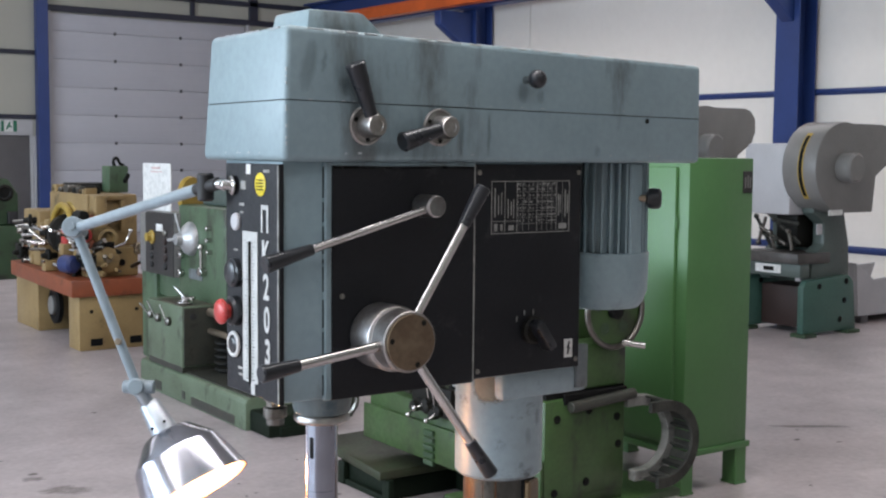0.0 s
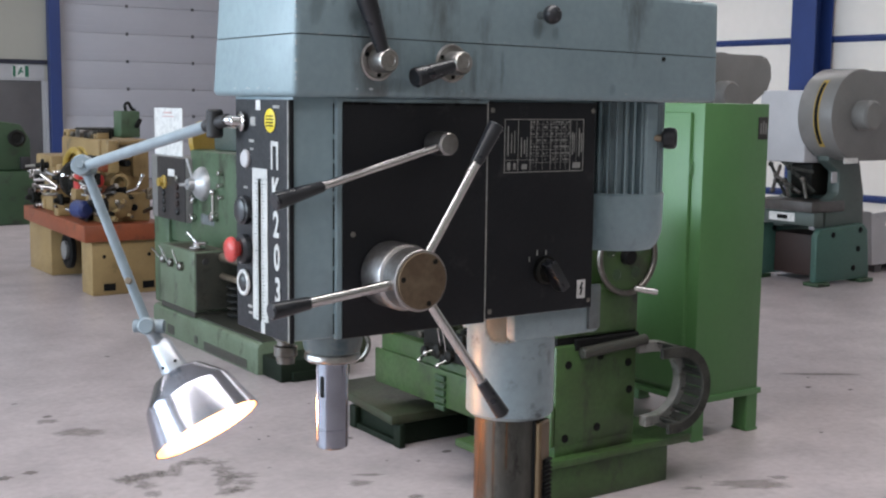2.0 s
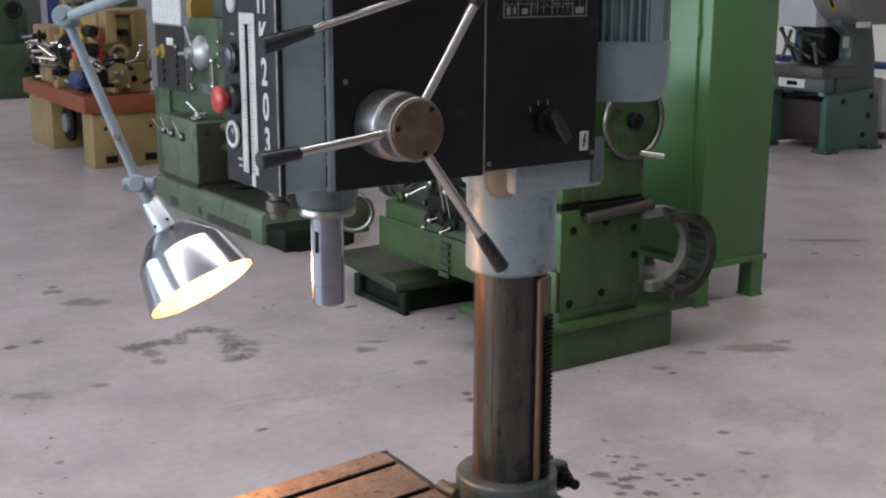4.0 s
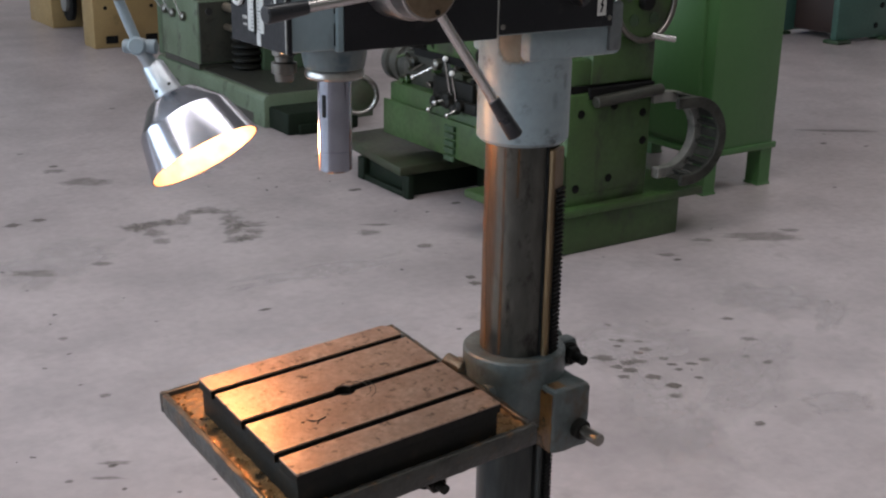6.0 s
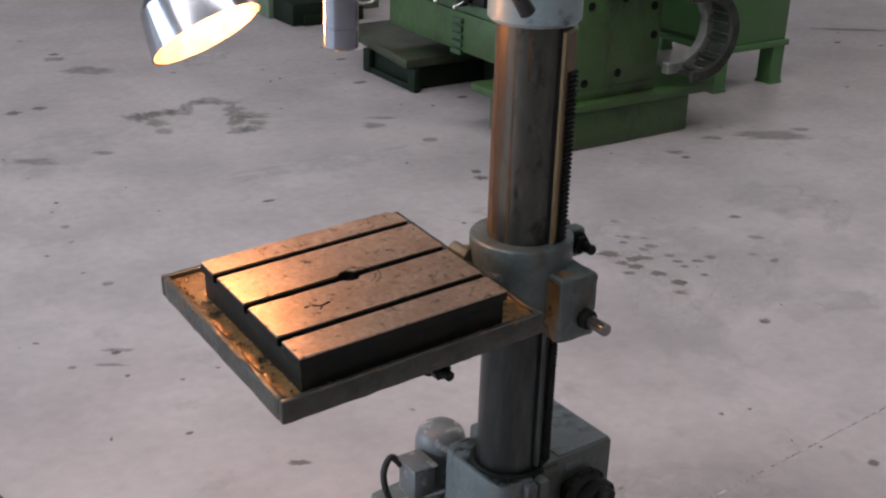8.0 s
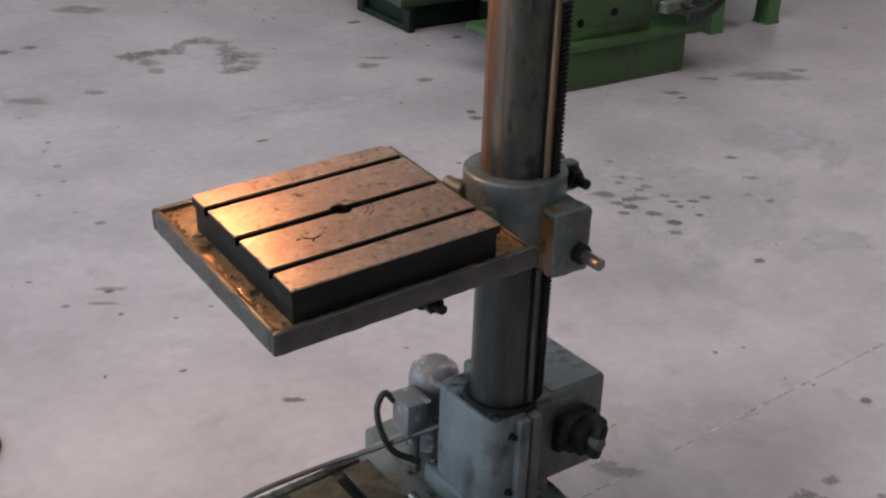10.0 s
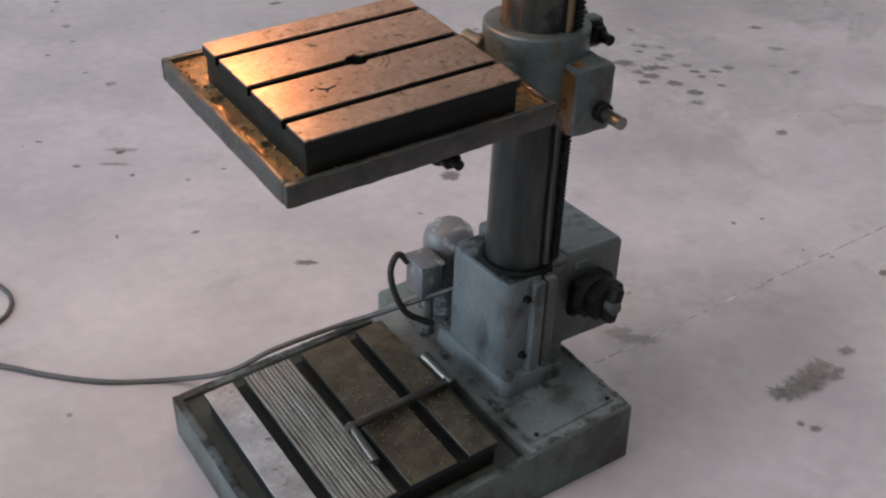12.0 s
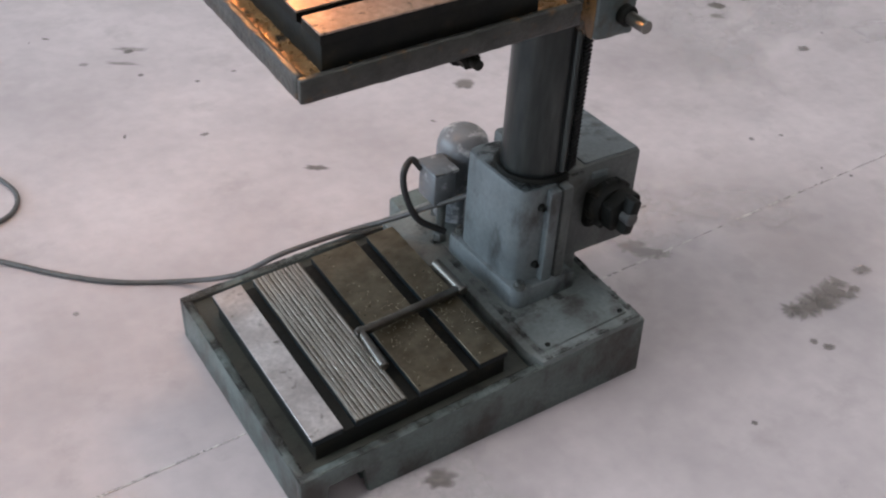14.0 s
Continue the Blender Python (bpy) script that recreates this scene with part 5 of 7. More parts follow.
stop = part("stop_button", b, M["red"], front, "red mushroom stop button")
b = bmesh.new()
spun(b, (xf + 0.001, 0.04, 1.441), (-1, 0, 0), [(0, 0.022), (0.01, 0.022), (0.014, 0.018), (0.014, 0)], 32)
part("button_collar", b, M["bakelite"], stop)
b = bmesh.new()
spun(b, (xf + 0.001, 0.041, 1.497), (-1, 0, 0), [(0, 0.021), (0.008, 0.021), (0.01, 0.018), (0.012, 0.018), (0.014, 0.013), (0.014, 0)], 32)
part("black_button", b, M["bakelite"], front)
b = bmesh.new()
spun(b, (xf + 0.001, 0.037, 1.572), (-1, 0, 0), [(0, 0.013), (0.004, 0.013), (0.006, 0.011), (0.007, 0)], 28)
part("signal_lamp", b, M["palegrey"], front, "pale unlit signal lamp")
b = bmesh.new()
tube(b, circle(xf - 0.003, 0.0435, 1.391, 0.0165, "x", 30), 0.0032, 8, True)
part("button_ring", b, M["white"], front, "white ring of a black button")
b = bmesh.new()
spun(b, (xf + 0.001, 0.0435, 1.391), (-1, 0, 0), [(0, 0.013), (0.006, 0.013), (0.008, 0.01), (0.008, 0)], 24)
part("black_button", b, M["bakelite"], front)
b = bmesh.new()
spun(b, (xf, -0.041, 1.628), (-1, 0, 0), [(0, 0.0165), (0.001, 0.0165), (0.0012, 0.016), (0.0012, 0)], 32)
st = part("round_sticker", b, M["yellowplastic"], front, "round yellow sticker")
b = bmesh.new()
for k in range(4):
    box(b, xf - 0.0018, xf - 0.0012, -0.052, -0.03, 1.62 + k * 0.0045, 1.6216 + k * 0.0045)
part("sticker_print", b, M["ink"], st)
b = bmesh.new()
facing(b, -0.01, 0.004, 1.642, 1.656, 0.0008)
part("white_sticker", b, M["white"], front)
for y0, y1, z0, z1 in ((0.012, 0.027, 1.596, 1.6), (0.014, 0.024, 1.585, 1.588), (0.02, 0.034, 1.356, 1.36), (0.02, 0.032, 1.347, 1.35), (0.034, 0.046, 1.529, 1.532), (0.052, 0.06, 1.635, 1.639), (-0.07, -0.05, 1.645, 1.649), (0.006, 0.022, 1.62, 1.632)):
    b = bmesh.new()
    facing(b, y0, y1, z0, z1, 0.0008)
    part("printed_mark", b, M["greyprint"], front)
for k, (ch, zc) in enumerate(zip("ПK203", (1.577, 1.53, 1.483, 1.437, 1.391))):
    cu = bpy.data.curves.new("letter", "FONT")
    cu.body, cu.size, cu.align_x, cu.align_y, cu.extrude, cu.offset = ch, 0.05, "CENTER", "CENTER", 0.0005, 0.0012
    tmp = new("letter_tmp", cu)
    dg = bpy.context.evaluated_depsgraph_get()
    me = bpy.data.meshes.new_from_object(tmp.evaluated_get(dg))
    bpy.data.objects.remove(tmp)
    me.materials.clear()
    me.materials.append(M["scale"])
    me.transform(Matrix.Translation((xf - 0.0008, -0.055 - 0.002 * k, zc)) @ pose(0, 0, 0, 90, 0, -90) @ Matrix.Diagonal((0.72, 1, 1, 1)))
    ob = new("letter", me)
    ob.parent = front

# belt cover in two halves, with a raised cap
HX = (-0.459, 0.337)


def drafted(b):
    """The cover widens a little downwards and its top falls a little to the back."""
    for v in b.verts:
        k = (v.co.z - 1.661) / 0.18
        if v.co.y > 0:
            v.co.y += 0.02 * (1 - k)
        v.co.x += (0.003 if v.co.x > 0 else -0.005) * (1 - k)
        v.co.z += k * (0.003 - 0.017 * (v.co.x + 0.459) / 0.796)
    return b


def cover_half(z, upper):
    half = bmesh.new()
    box(half, *HX, -0.121, 0.126, 1.661, 1.841, 0.009, 3)
    bmesh.ops.bisect_plane(half, geom=half.verts[:] + half.edges[:] + half.faces[:], plane_co=(0, 0, z), plane_no=(0, 0, 1), clear_inner=upper, clear_outer=not upper)
    bmesh.ops.holes_fill(half, edges=[e for e in half.edges if e.is_boundary])
    return drafted(half)


lo = part("belt_cover_lower", cover_half(1.7418, False), M["paint"], drill)
b = cover_half(1.7434, True)
up = part("belt_cover_upper", b, M["paint"], drill, "blue-grey enamelled sheet cover, scuffed")
b = bmesh.new()
box(b, HX[0] + 0.004, HX[1] - 0.004, -0.117, 0.122, 1.736, 1.748)
part("cover_seam", drafted(b), M["rubber"], lo)
b = bmesh.new()
cap = bmesh.new()
v0 = [cap.verts.new(p) for p in ((-0.402, -0.07, 1.83), (-0.255, -0.07, 1.83), (-0.255, 0.05, 1.83), (-0.402, 0.05, 1.83))]
v1 = [cap.verts.new(p) for p in ((-0.394, -0.062, 1.875), (-0.304, -0.062, 1.875), (-0.304, 0.042, 1.875), (-0.394, 0.042, 1.875))]
cap.faces.new(v1)
cap.faces.new(v0)
for i in range(4):
    cap.faces.new((v0[i], v0[(i + 1) % 4], v1[(i + 1) % 4], v1[i]))
bmesh.ops.recalc_face_normals(cap, faces=cap.faces)
bmesh.ops.bevel(cap, geom=cap.edges[:], offset=0.005, segments=2, affect="EDGES", profile=0.5)
add_mesh(b, cap)
part("cover_cap", b, M["paint"], up)
b = bmesh.new()
rk = random.Random(9)
for k in range(34):
    s, h = rk.uniform(0.0015, 0.006), rk.uniform(0.001, 0.003)
    kind = k % 4
    if kind == 0:
        z = rk.uniform(1.67, 1.825)
        box(b, HX[0] - 0.0008, HX[0] + 0.0012, -0.1205, -0.1183, z, z + s, m=None)
    elif kind == 1:
        x = rk.uniform(-0.44, 0.32)
        box(b, x, x + s, -0.1214, -0.1195, 1.744, 1.744 + h)
    elif kind == 2:
        y = rk.uniform(-0.11, 0.11)
        box(b, HX[0] - 0.0052, HX[0] - 0.002, y, y + s, 1.6715, 1.6715 + h)
    else:
        x = rk.uniform(-0.44, 0.32)
        box(b, x, x + s, -0.1214, -0.1195, 1.6715, 1.6715 + h)
def edge_points(x0, y0, x1, y1, z, n=9):
    b_ = bmesh.new()
    vs = [b_.verts.new((x0 + (x1 - x0) * i / n, y0 + (y1 - y0) * i / n, z)) for i in range(n + 1)]
    drafted(b_)
    return [v.co.copy() for v in vs]


# broken pale rods paint the highlight on the worn top edges
for x0, y0, x1, y1, z, n in ((-0.457, -0.118, 0.33, -0.118, 1.8385, 26), (-0.4565, -0.115, -0.4565, 0.118, 1.8385, 12)):
    pts = edge_points(x0, y0, x1, y1, z, n)
    for i in range(0, n - 1):
        if rk.random() < 0.72:
            b3 = bmesh.new()
            tube(b3, [pts[i], pts[i].lerp(pts[i + 1], rk.uniform(0.5, 1.0))], rk.uniform(0.0009, 0.0018), 6)
            part("worn_edge", b3, M["chip"], up)
tagged(part("paint_chips", b, M["chip"], lo, "small pale paint chips along the edges"), kind="stuff")


def smear(x, z0, z1, w, lean, parent, y=-0.1216):
    """A dark run of oil down the side of the cover, thinning at its edges."""
    b = bmesh.new()
    fade = b.verts.layers.float.new("wear")
    rows = []
    for i in range(13):
        k = i / 12
        c, ww = x + lean * k + 0.003 * noise.noise(Vector((x * 30, k * 5, 0))), w * (0.5 + 0.8 * math.sin(math.pi * k) ** 0.7)
        row = [b.verts.new((c + q * ww, y, z0 + (z1 - z0) * k)) for q in (-1, -0.4, 0.4, 1)]
        row[1][fade] = row[2][fade] = 0.55 * math.sin(math.pi * k) ** 0.5
        rows.append(row)
    for p, q in zip(rows, rows[1:]):
        for m in range(3):
            b.faces.new((p[m], p[m + 1], q[m + 1], q[m]))
    return part("oil_smear", b, M["smear"], parent, "dark oily smear")


for v in ((-0.433, 1.752, 1.83, 0.012, 0.014, up), (-0.405, 1.78, 1.815, 0.004, 0.006, up), (-0.36, 1.75, 1.78, 0.02, 0.0, up), (-0.055, 1.75, 1.785, 0.01, 0.0, up), (-0.02, 1.75, 1.775, 0.008, 0.0, up),
          (-0.17, 1.668, 1.738, 0.005, 0.0, lo), (-0.12, 1.665, 1.735, 0.004, 0.0, lo), (-0.3, 1.668, 1.69, 0.03, 0.0, lo), (0.1, 1.668, 1.69, 0.007, 0.0, lo)):
    smear(*v)
for px, pz in ((0.21, 1.73),):
    b = bmesh.new()
    spun(b, (px, -0.1205, pz), (0, -1, 0), [(0, 0.004), (0.0015, 0.004), (0.002, 0.002), (0.002, 0)], 12)
    part("screw", b, M["tableside"], lo)
for cx, cz, hx, hz in ((-0.335, 1.7115, -0.034, 0.084), (-0.211, 1.7115, -0.08, -0.023)):
    b = bmesh.new()
    spun(b, (cx, -0.12, cz), (0, -1, 0), [(0.004, 0.017), (0.03, 0.0165), (0.034, 0.014), (0.034, 0.009), (0.0325, 0.008), (0.0325, 0)], 32)
    dial = part("gear_dial", b, M["brushed"], lo, "bare steel gear change hub")
    b = bmesh.new()
    spun(b, (cx, -0.12, cz), (0, -1, 0), [(0, 0.0275), (0.003, 0.0275), (0.0045, 0.0255), (0.0045, 0.0235), (0.003, 0.022), (0.003, 0.016)], 36)
    part("dial_flange", b, M["brushed"], dial, "bright steel dial flange, oily in the middle")
    for q in (0.6, 2.7, 4.8):
        b = bmesh.new()
        rod(b, (cx + 0.0195 * math.cos(q), -0.1225, cz + 0.0195 * math.sin(q)), (cx + 0.0195 * math.cos(q), -0.1245, cz + 0.0195 * math.sin(q)), 0.0032, seg=10)
        part("screw", b, M["tableside"], dial)
    b = bmesh.new()
    d = Vector((hx, -0.004, hz)).normalized()
    c = Vector((cx, -0.143, cz))
    ln = math.hypot(hx, hz)
    rod(b, c + d * 0.01, c + d * ln, 0.009, 0.0145, seg=20, ease=0.002)
    part("gear_lever", b, M["bakelite"], dial, "tapered black bakelite lever")
b = bmesh.new()
rod(b, (-0.05, -0.12, 1.787), (-0.05, -0.14, 1.787), 0.006)
kn = part("cover_knob", b, M["chrome"], up)
b = bmesh.new()
ball(b, (-0.05, -0.15, 1.787), 0.0145)
part("knob_ball", b, M["bakelite"], kn)

# feed lever on the side panel
b = bmesh.new()
rod(b, (-0.227, -0.098, 1.597), (-0.227, -0.143, 1.597), 0.0165, seg=28)
fl = part("feed_lever", b, M["brushed"], drill, "bright steel feed lever with black grip")
b = bmesh.new()
rod(b, (-0.227, -0.13, 1.596), (-0.432, -0.13, 1.54), 0.0062)
part("lever_rod", b, M["chrome"], fl)
b = bmesh.new()
rod(b, (-0.424, -0.13, 1.542), (-0.498, -0.13, 1.5235), 0.0078, 0.0125, ease=0.002)
part("grip", b, M["bakelite"], fl)

# capstan with three spokes
b = bmesh.new()
spun(b, (-0.301, -0.097, 1.411), (0, -1, 0), [(0, 0.043), (0.004, 0.0475), (0.05, 0.0475), (0.053, 0.046), (0.055, 0.0425), (0.056, 0.0425), (0.057, 0.0435), (0.0865, 0.0435), (0.0885, 0.0418), (0.0885, 0)], 44)
cap_hub = part("capstan_hub", b, M["hubsteel"], drill, "bright steel capstan hub with tarnished brown end plate")
b = bmesh.new()
spun(b, (-0.301, -0.1855, 1.411), (0, -1, 0), [(0, 0), (0, 0.0395), (0.003, 0.0395), (0.004, 0.0385), (0.004, 0)], 44)
part("end_plate", b, M["endplate"], cap_hub, "brown tarnished end plate")
for ax, az in ((0.02, 0.026), (-0.032, 0.004), (0.01, -0.032)):
    b = bmesh.new()
    spun(b, (-0.301 + ax, -0.1893, 1.411 + az), (0, -1, 0), [(0, 0.004), (0.0006, 0.004), (0.0006, 0)], 12)
    part("set_screw", b, M["tableside"], cap_hub)
for ex, ez in ((-0.231, -0.022), (0.123, 0.215), (0.143, -0.208)):
    d = Vector((ex, -0.0, ez)).normalized()
    c = Vector((-0.301, -0.17, 1.411))
    e = c + Vector((ex, -0.018, ez))
    b = bmesh.new()
    s0 = c + d * 0.035
    rod(b, s0, s0.lerp(e, 0.75), 0.0072)
    sp = part("spoke", b, M["chrome"], cap_hub)
    b = bmesh.new()
    rod(b, s0.lerp(e, 0.7), e, 0.0088, 0.0118, ease=0.002)
    part("grip", b, M["bakelite"], sp, "black tapered grip")

# spindle
b = bmesh.new()
spun(b, (-0.338, 0, 1.284), (0, 0, 1), [(0, 0), (0, 0.041), (0.004, 0.043), (0.02, 0.046), (0.046, 0.049), (0.046, 0)], 40)
nose = part("spindle_housing", b, M["housing"], drill)
b = bmesh.new()
spun(b, (-0.338, 0, 1.27), (0, 0, 1), [(0, 0), (0, 0.039), (0.003, 0.042), (0.01, 0.042), (0.013, 0.04), (0.015, 0.038), (0.015, 0)], 40)
part("spindle_flange", b, M["brushed"], nose, "bright turned flange")
b = bmesh.new()
spun(b, (-0.338, 0, 1.135), (0, 0, 1), [(0, 0), (0, 0.021), (0.003, 0.0243), (0.03, 0.0243), (0.0303, 0.0239), (0.0315, 0.0239), (0.0318, 0.0243), (0.137, 0.0243), (0.137, 0)], 40)
quill = part("quill", b, M["quill"], drill, "bright ground steel quill with drift slot")
b = bmesh.new()
box(b, -0.343, -0.333, -0.0247, -0.018, 1.214, 1.25, 0.003, 2, m=pose(-0.338, 0, 0, 0, 0, -68) @ pose(0.338, 0, 0))
part("drift_slot", b, M["ink"], quill)
b = bmesh.new()
spun(b, (-0.395, 0.042, 1.325), (0, 0, -1), [(0, 0), (0, 0.017), (0.025, 0.017), (0.027, 0.013), (0.034, 0.013), (0.036, 0.018), (0.05, 0.018), (0.052, 0.014), (0.062, 0.013), (0.062, 0)], 26)
part("depth_stop", b, M["wornsteel"], nose)

# drive motor behind the head
b = bmesh.new()
MC = (0.224, 0.005)
spun(b, (*MC, 1.5), (0, 0, 1), [(0, 0), (0, 0.068), (0.162, 0.068), (0.162, 0)], 44)
motor = part("drive_motor", b, M["paint"], drill, "blue-grey ribbed electric motor")
for k in range(36):
    a = 2 * math.pi * k / 36
    if k % 9 in (0, 1):
        continue
    b = bmesh.new()
    box(b, 0.066, 0.084, -0.0016, 0.0016, 1.505, 1.66, m=Matrix.Translation((*MC, 0)) @ Matrix.Rotation(a, 4, "Z"))
    part("cooling_fin", b, M["paint"], motor)
b = bmesh.new()
for k in range(4):
    a = 2 * math.pi * (k * 9 + 0.5) / 36
    box(b, 0.06, 0.085, -0.016, 0.016, 1.503, 1.66, 0.003, 1, m=Matrix.Translation((*MC, 0)) @ Matrix.Rotation(a, 4, "Z"))
part("motor_rib", b, M["paint"], motor)
b = bmesh.new()
spun(b, (*MC, 1.408), (0, 0, 1), [(0, 0), (0, 0.07), (0.01, 0.078), (0.03, 0.085), (0.095, 0.087), (0.098, 0.085), (0.098, 0)], 44)
part("fan_cowl", b, M["paint"], motor)
b = bmesh.new()
rod(b, (0.214, -0.058, 1.6), (0.254, -0.085, 1.6), 0.006)
tk = part("tension_knob", b, M["dullsteel"], drill, "black knob on a steel stem")
b = bmesh.new()
spun(b, (0.25, -0.082, 1.6), (0.7, -0.7, 0), [(0, 0.008), (0.004, 0.0165), (0.012, 0.0185), (0.022, 0.0175), (0.026, 0.013), (0.027, 0)], 26)
part("knob_ball", b, M["bakelite"], tk)

# ---- jointed machine lamp ----
lamp = thing("machine_lamp", "jointed grey machine lamp with lit spun aluminium shade", "lamp")
P0, P1, P2, P3, P4, RIM = (Vector(p) for p in ((-0.459, 0.046, 1.625), (-0.481, 0.071, 1.625), (-0.544, 0.512, 1.538), (-0.47, 0.418, 1.265), (-0.436, 0.38, 1.188), (-0.406, 0.315, 1.095)))
b = bmesh.new()
rod(b, P0, P0 + Vector((-0.006, 0.001, 0)), 0.0145)
rod(b, P0, P0 + Vector((-0.018, 0.006, 0)), 0.0085)
rod(b, P0 + Vector((-0.015, 0.004, 0.002)), P1, 0.0075)
wall_mount = part("wall_joint", b, M["chrome"], lamp)
b = bmesh.new()
rod(b, P1.lerp(P2, 0.045) + Vector((0, 0, -0.021)), P1.lerp(P2, 0.045) + Vector((0, 0, 0.021)), 0.0125, ease=0.003)
rod(b, P1 + Vector((0.004, -0.012, 0.002)), P1.lerp(P2, 0.1), 0.0095)
part("sleeve", b, M["rubber"], lamp, "chunky black swivel joint")
b = bmesh.new()
rod(b, P1.lerp(P2, 0.1), P2, 0.009)
part("upper_arm", b, M["lampgrey"], lamp)
b = bmesh.new()
view = Vector((-0.55, -0.8, 0.2)).normalized()
spun(b, P2 - view * 0.02, view, [(0, 0), (0, 0.0165), (0.003, 0.0185), (0.037, 0.0185), (0.04, 0.016), (0.04, 0.007), (0.044, 0.006), (0.044, 0)], 28)
part("elbow", b, M["lampgrey"], lamp)
b = bmesh.new()
rod(b, P2, P3, 0.0085)
arm2 = part("lower_arm", b, M["lampgrey"], lamp)
b = bmesh.new()
c = P2.lerp(P3, 0.72)
rod(b, c - view * 0.016, c + view * 0.016, 0.006)
part("pivot_screw", b, M["dullsteel"], arm2)
b = bmesh.new()
spun(b, P3 - view * 0.016, view, [(0, 0), (0, 0.013), (0.003, 0.015), (0.029, 0.015), (0.032, 0.012), (0.032, 0)], 26)
rod(b, P3 + Vector((-0.02, 0.014, 0)), P3 + Vector((0.024, -0.017, 0.0)), 0.012)
part("knuckle", b, M["lampgrey"], lamp)
b = bmesh.new()
ax = (RIM - P4).normalized()
rod(b, P3, P4 - ax * 0.03, 0.012)
spun(b, P4 - ax * 0.06, ax, [(0, 0), (0, 0.016), (0.004, 0.0185), (0.066, 0.0245), (0.07, 0.028), (0.074, 0.028), (0.074, 0)], 28)
neck = part("lamp_neck", b, M["neck"], lamp, "brushed aluminium socket sleeve")
side = ax.cross(Vector((-0.55, -0.8, 0.2))).normalized()
out = side.cross(ax).normalized()
for kk in (-0.55, 0.55):
    d = (out * math.cos(kk) + side * math.sin(kk)) * (1 if out.dot(view) > 0 else -1)
    b = bmesh.new()
    rod(b, P4 - ax * 0.012 + d * 0.021, P4 - ax * 0.012 + d * 0.0242, 0.0028, seg=12)
    part("vent_hole", b, M["ink"], neck)
b = bmesh.new()
L_ = (RIM - P4).length
prof = [(0.003, 0.027), (0.005, 0.042), (0.008, 0.0465), (0.042, 0.0755), (0.046, 0.078), (0.05, 0.0795), (L_, 0.097)]
spun(b, P4, ax, prof + [(L_, 0.0955)] + [(h + 0.0012, r - 0.002) for h, r in reversed(prof[:-1])], 48)
shade = part("shade", b, M["alu"], lamp, "spun aluminium lamp shade")
b = bmesh.new()
spun(b, P4, ax, [(h + 0.0022 if h < L_ - 0.002 else L_ - 0.001, r - 0.0035) for h, r in prof], 48)
part("reflector", b, M["reflector"], shade, "warm lit inner reflector")
b = bmesh.new()
ball(b, P4 + ax * 0.055, 0.026)
part("bulb", b, M["bulb"], lamp)
bl = bpy.data.lights.new("lamp_light", "POINT")
bl.energy, bl.color, bl.shadow_soft_size = 15.0, (1.0, 0.48, 0.2), 0.03
lo_ = new("lamp_light", bl)
lo_.matrix_world = Matrix.Translation(P4 + ax * 0.095)

# ---- crank handle lying on the base table ----
crank = thing("crank_handle", "loose steel crank handle lying on the base table", "crank")
zc = 0.149
A, B_, C_, D_ = Vector((-0.374, -0.153, zc)), Vector((-0.366, -0.058, zc)), Vector((-0.157, -0.037, zc + 0.004)), Vector((-0.158, 0.047, zc + 0.004))
b = bmesh.new()
rod(b, A, B_ + Vector((0, 0.01, 0)), 0.0082, 0.007, ease=0.002)
part("grip", b, M["wornsteel"], crank)
b = bmesh.new()
d = C_ - B_
box(b, -0.012, d.length + 0.012, -0.007, 0.007, -0.0065, 0.0065, 0.003, m=Matrix.Translation(B_) @ d.to_track_quat("X", "Z").to_matrix().to_4x4())
part("crank_arm", b, M["wornsteel"], crank)
b = bmesh.new()
rod(b, C_ + Vector((0, -0.01, 0)), D_, 0.0098, ease=0.002)
part("socket", b, M["wornsteel"], crank)

# ---- power cable ----
b = bmesh.new()
tube(b, smooth_line([(-0.05, 0.09, 0.25), (-0.06, 0.102, 0.238), (-0.121, 0.16, 0.191), (-0.153, 0.2, 0.157), (-0.208, 0.248, 0.12), (-0.295, 0.262, 0.106), (-0.365, 0.272, 0.092), (-0.44, 0.31, 0.045), (-0.53, 0.39, 0.007), (-0.634, 0.444, 0.006),
                     (-0.721, 0.517, 0.006), (-0.804, 0.605, 0.006), (-0.95, 0.75, 0.006), (-1.0, 0.95, 0.006), (-0.88, 1.02, 0.006), (-0.76, 0.95, 0.006), (-0.716, 0.86, 0.006), (-0.72, 0.79, 0.006), (-0.77, 0.74, 0.006), (-0.9, 0.72, 0.006), (-1.1, 0.8, 0.006)]), 0.0052, 10)
tagged(new("power_cable", mesh_of("power_cable", b, M["lead"])), "grey-black power cable trailing over the floor", "cable")

# ---- green electric cabinet ----
cab = thing("electric_cabinet", "tall green sheet steel electric cabinet on four feet", "cabinet")
b = bmesh.new()
box(b, 3.05, 3.51, 2.46, 3.35, 0.21, 1.665, 0.008)
part("cabinet_body", b, M["cabinet"], cab)
b = bmesh.new()
box(b, 3.04, 3.53, 2.45, 3.36, 0.19, 0.222, 0.005)
part("cabinet_sill", b, M["cabinet"], cab)
b = bmesh.new()
box(b, 3.028, 3.05, 2.53, 3.3, 0.25, 1.62, 0.006)
dr = part("cabinet_door", b, M["cabinet"], cab)
for z in (0.5, 1.35):
    b = bmesh.new()
    rod(b, (3.034, 2.524, z - 0.03), (3.034, 2.524, z + 0.03), 0.005, seg=12)
    part("hinge", b, M["cabinet"], dr)
b = bmesh.new()
box(b, 3.43, 3.5, 2.456, 2.461, 1.49, 1.6, 0.002, 1)
np_ = part("nameplate", b, M["darkpanel"], cab, "small dark nameplate")
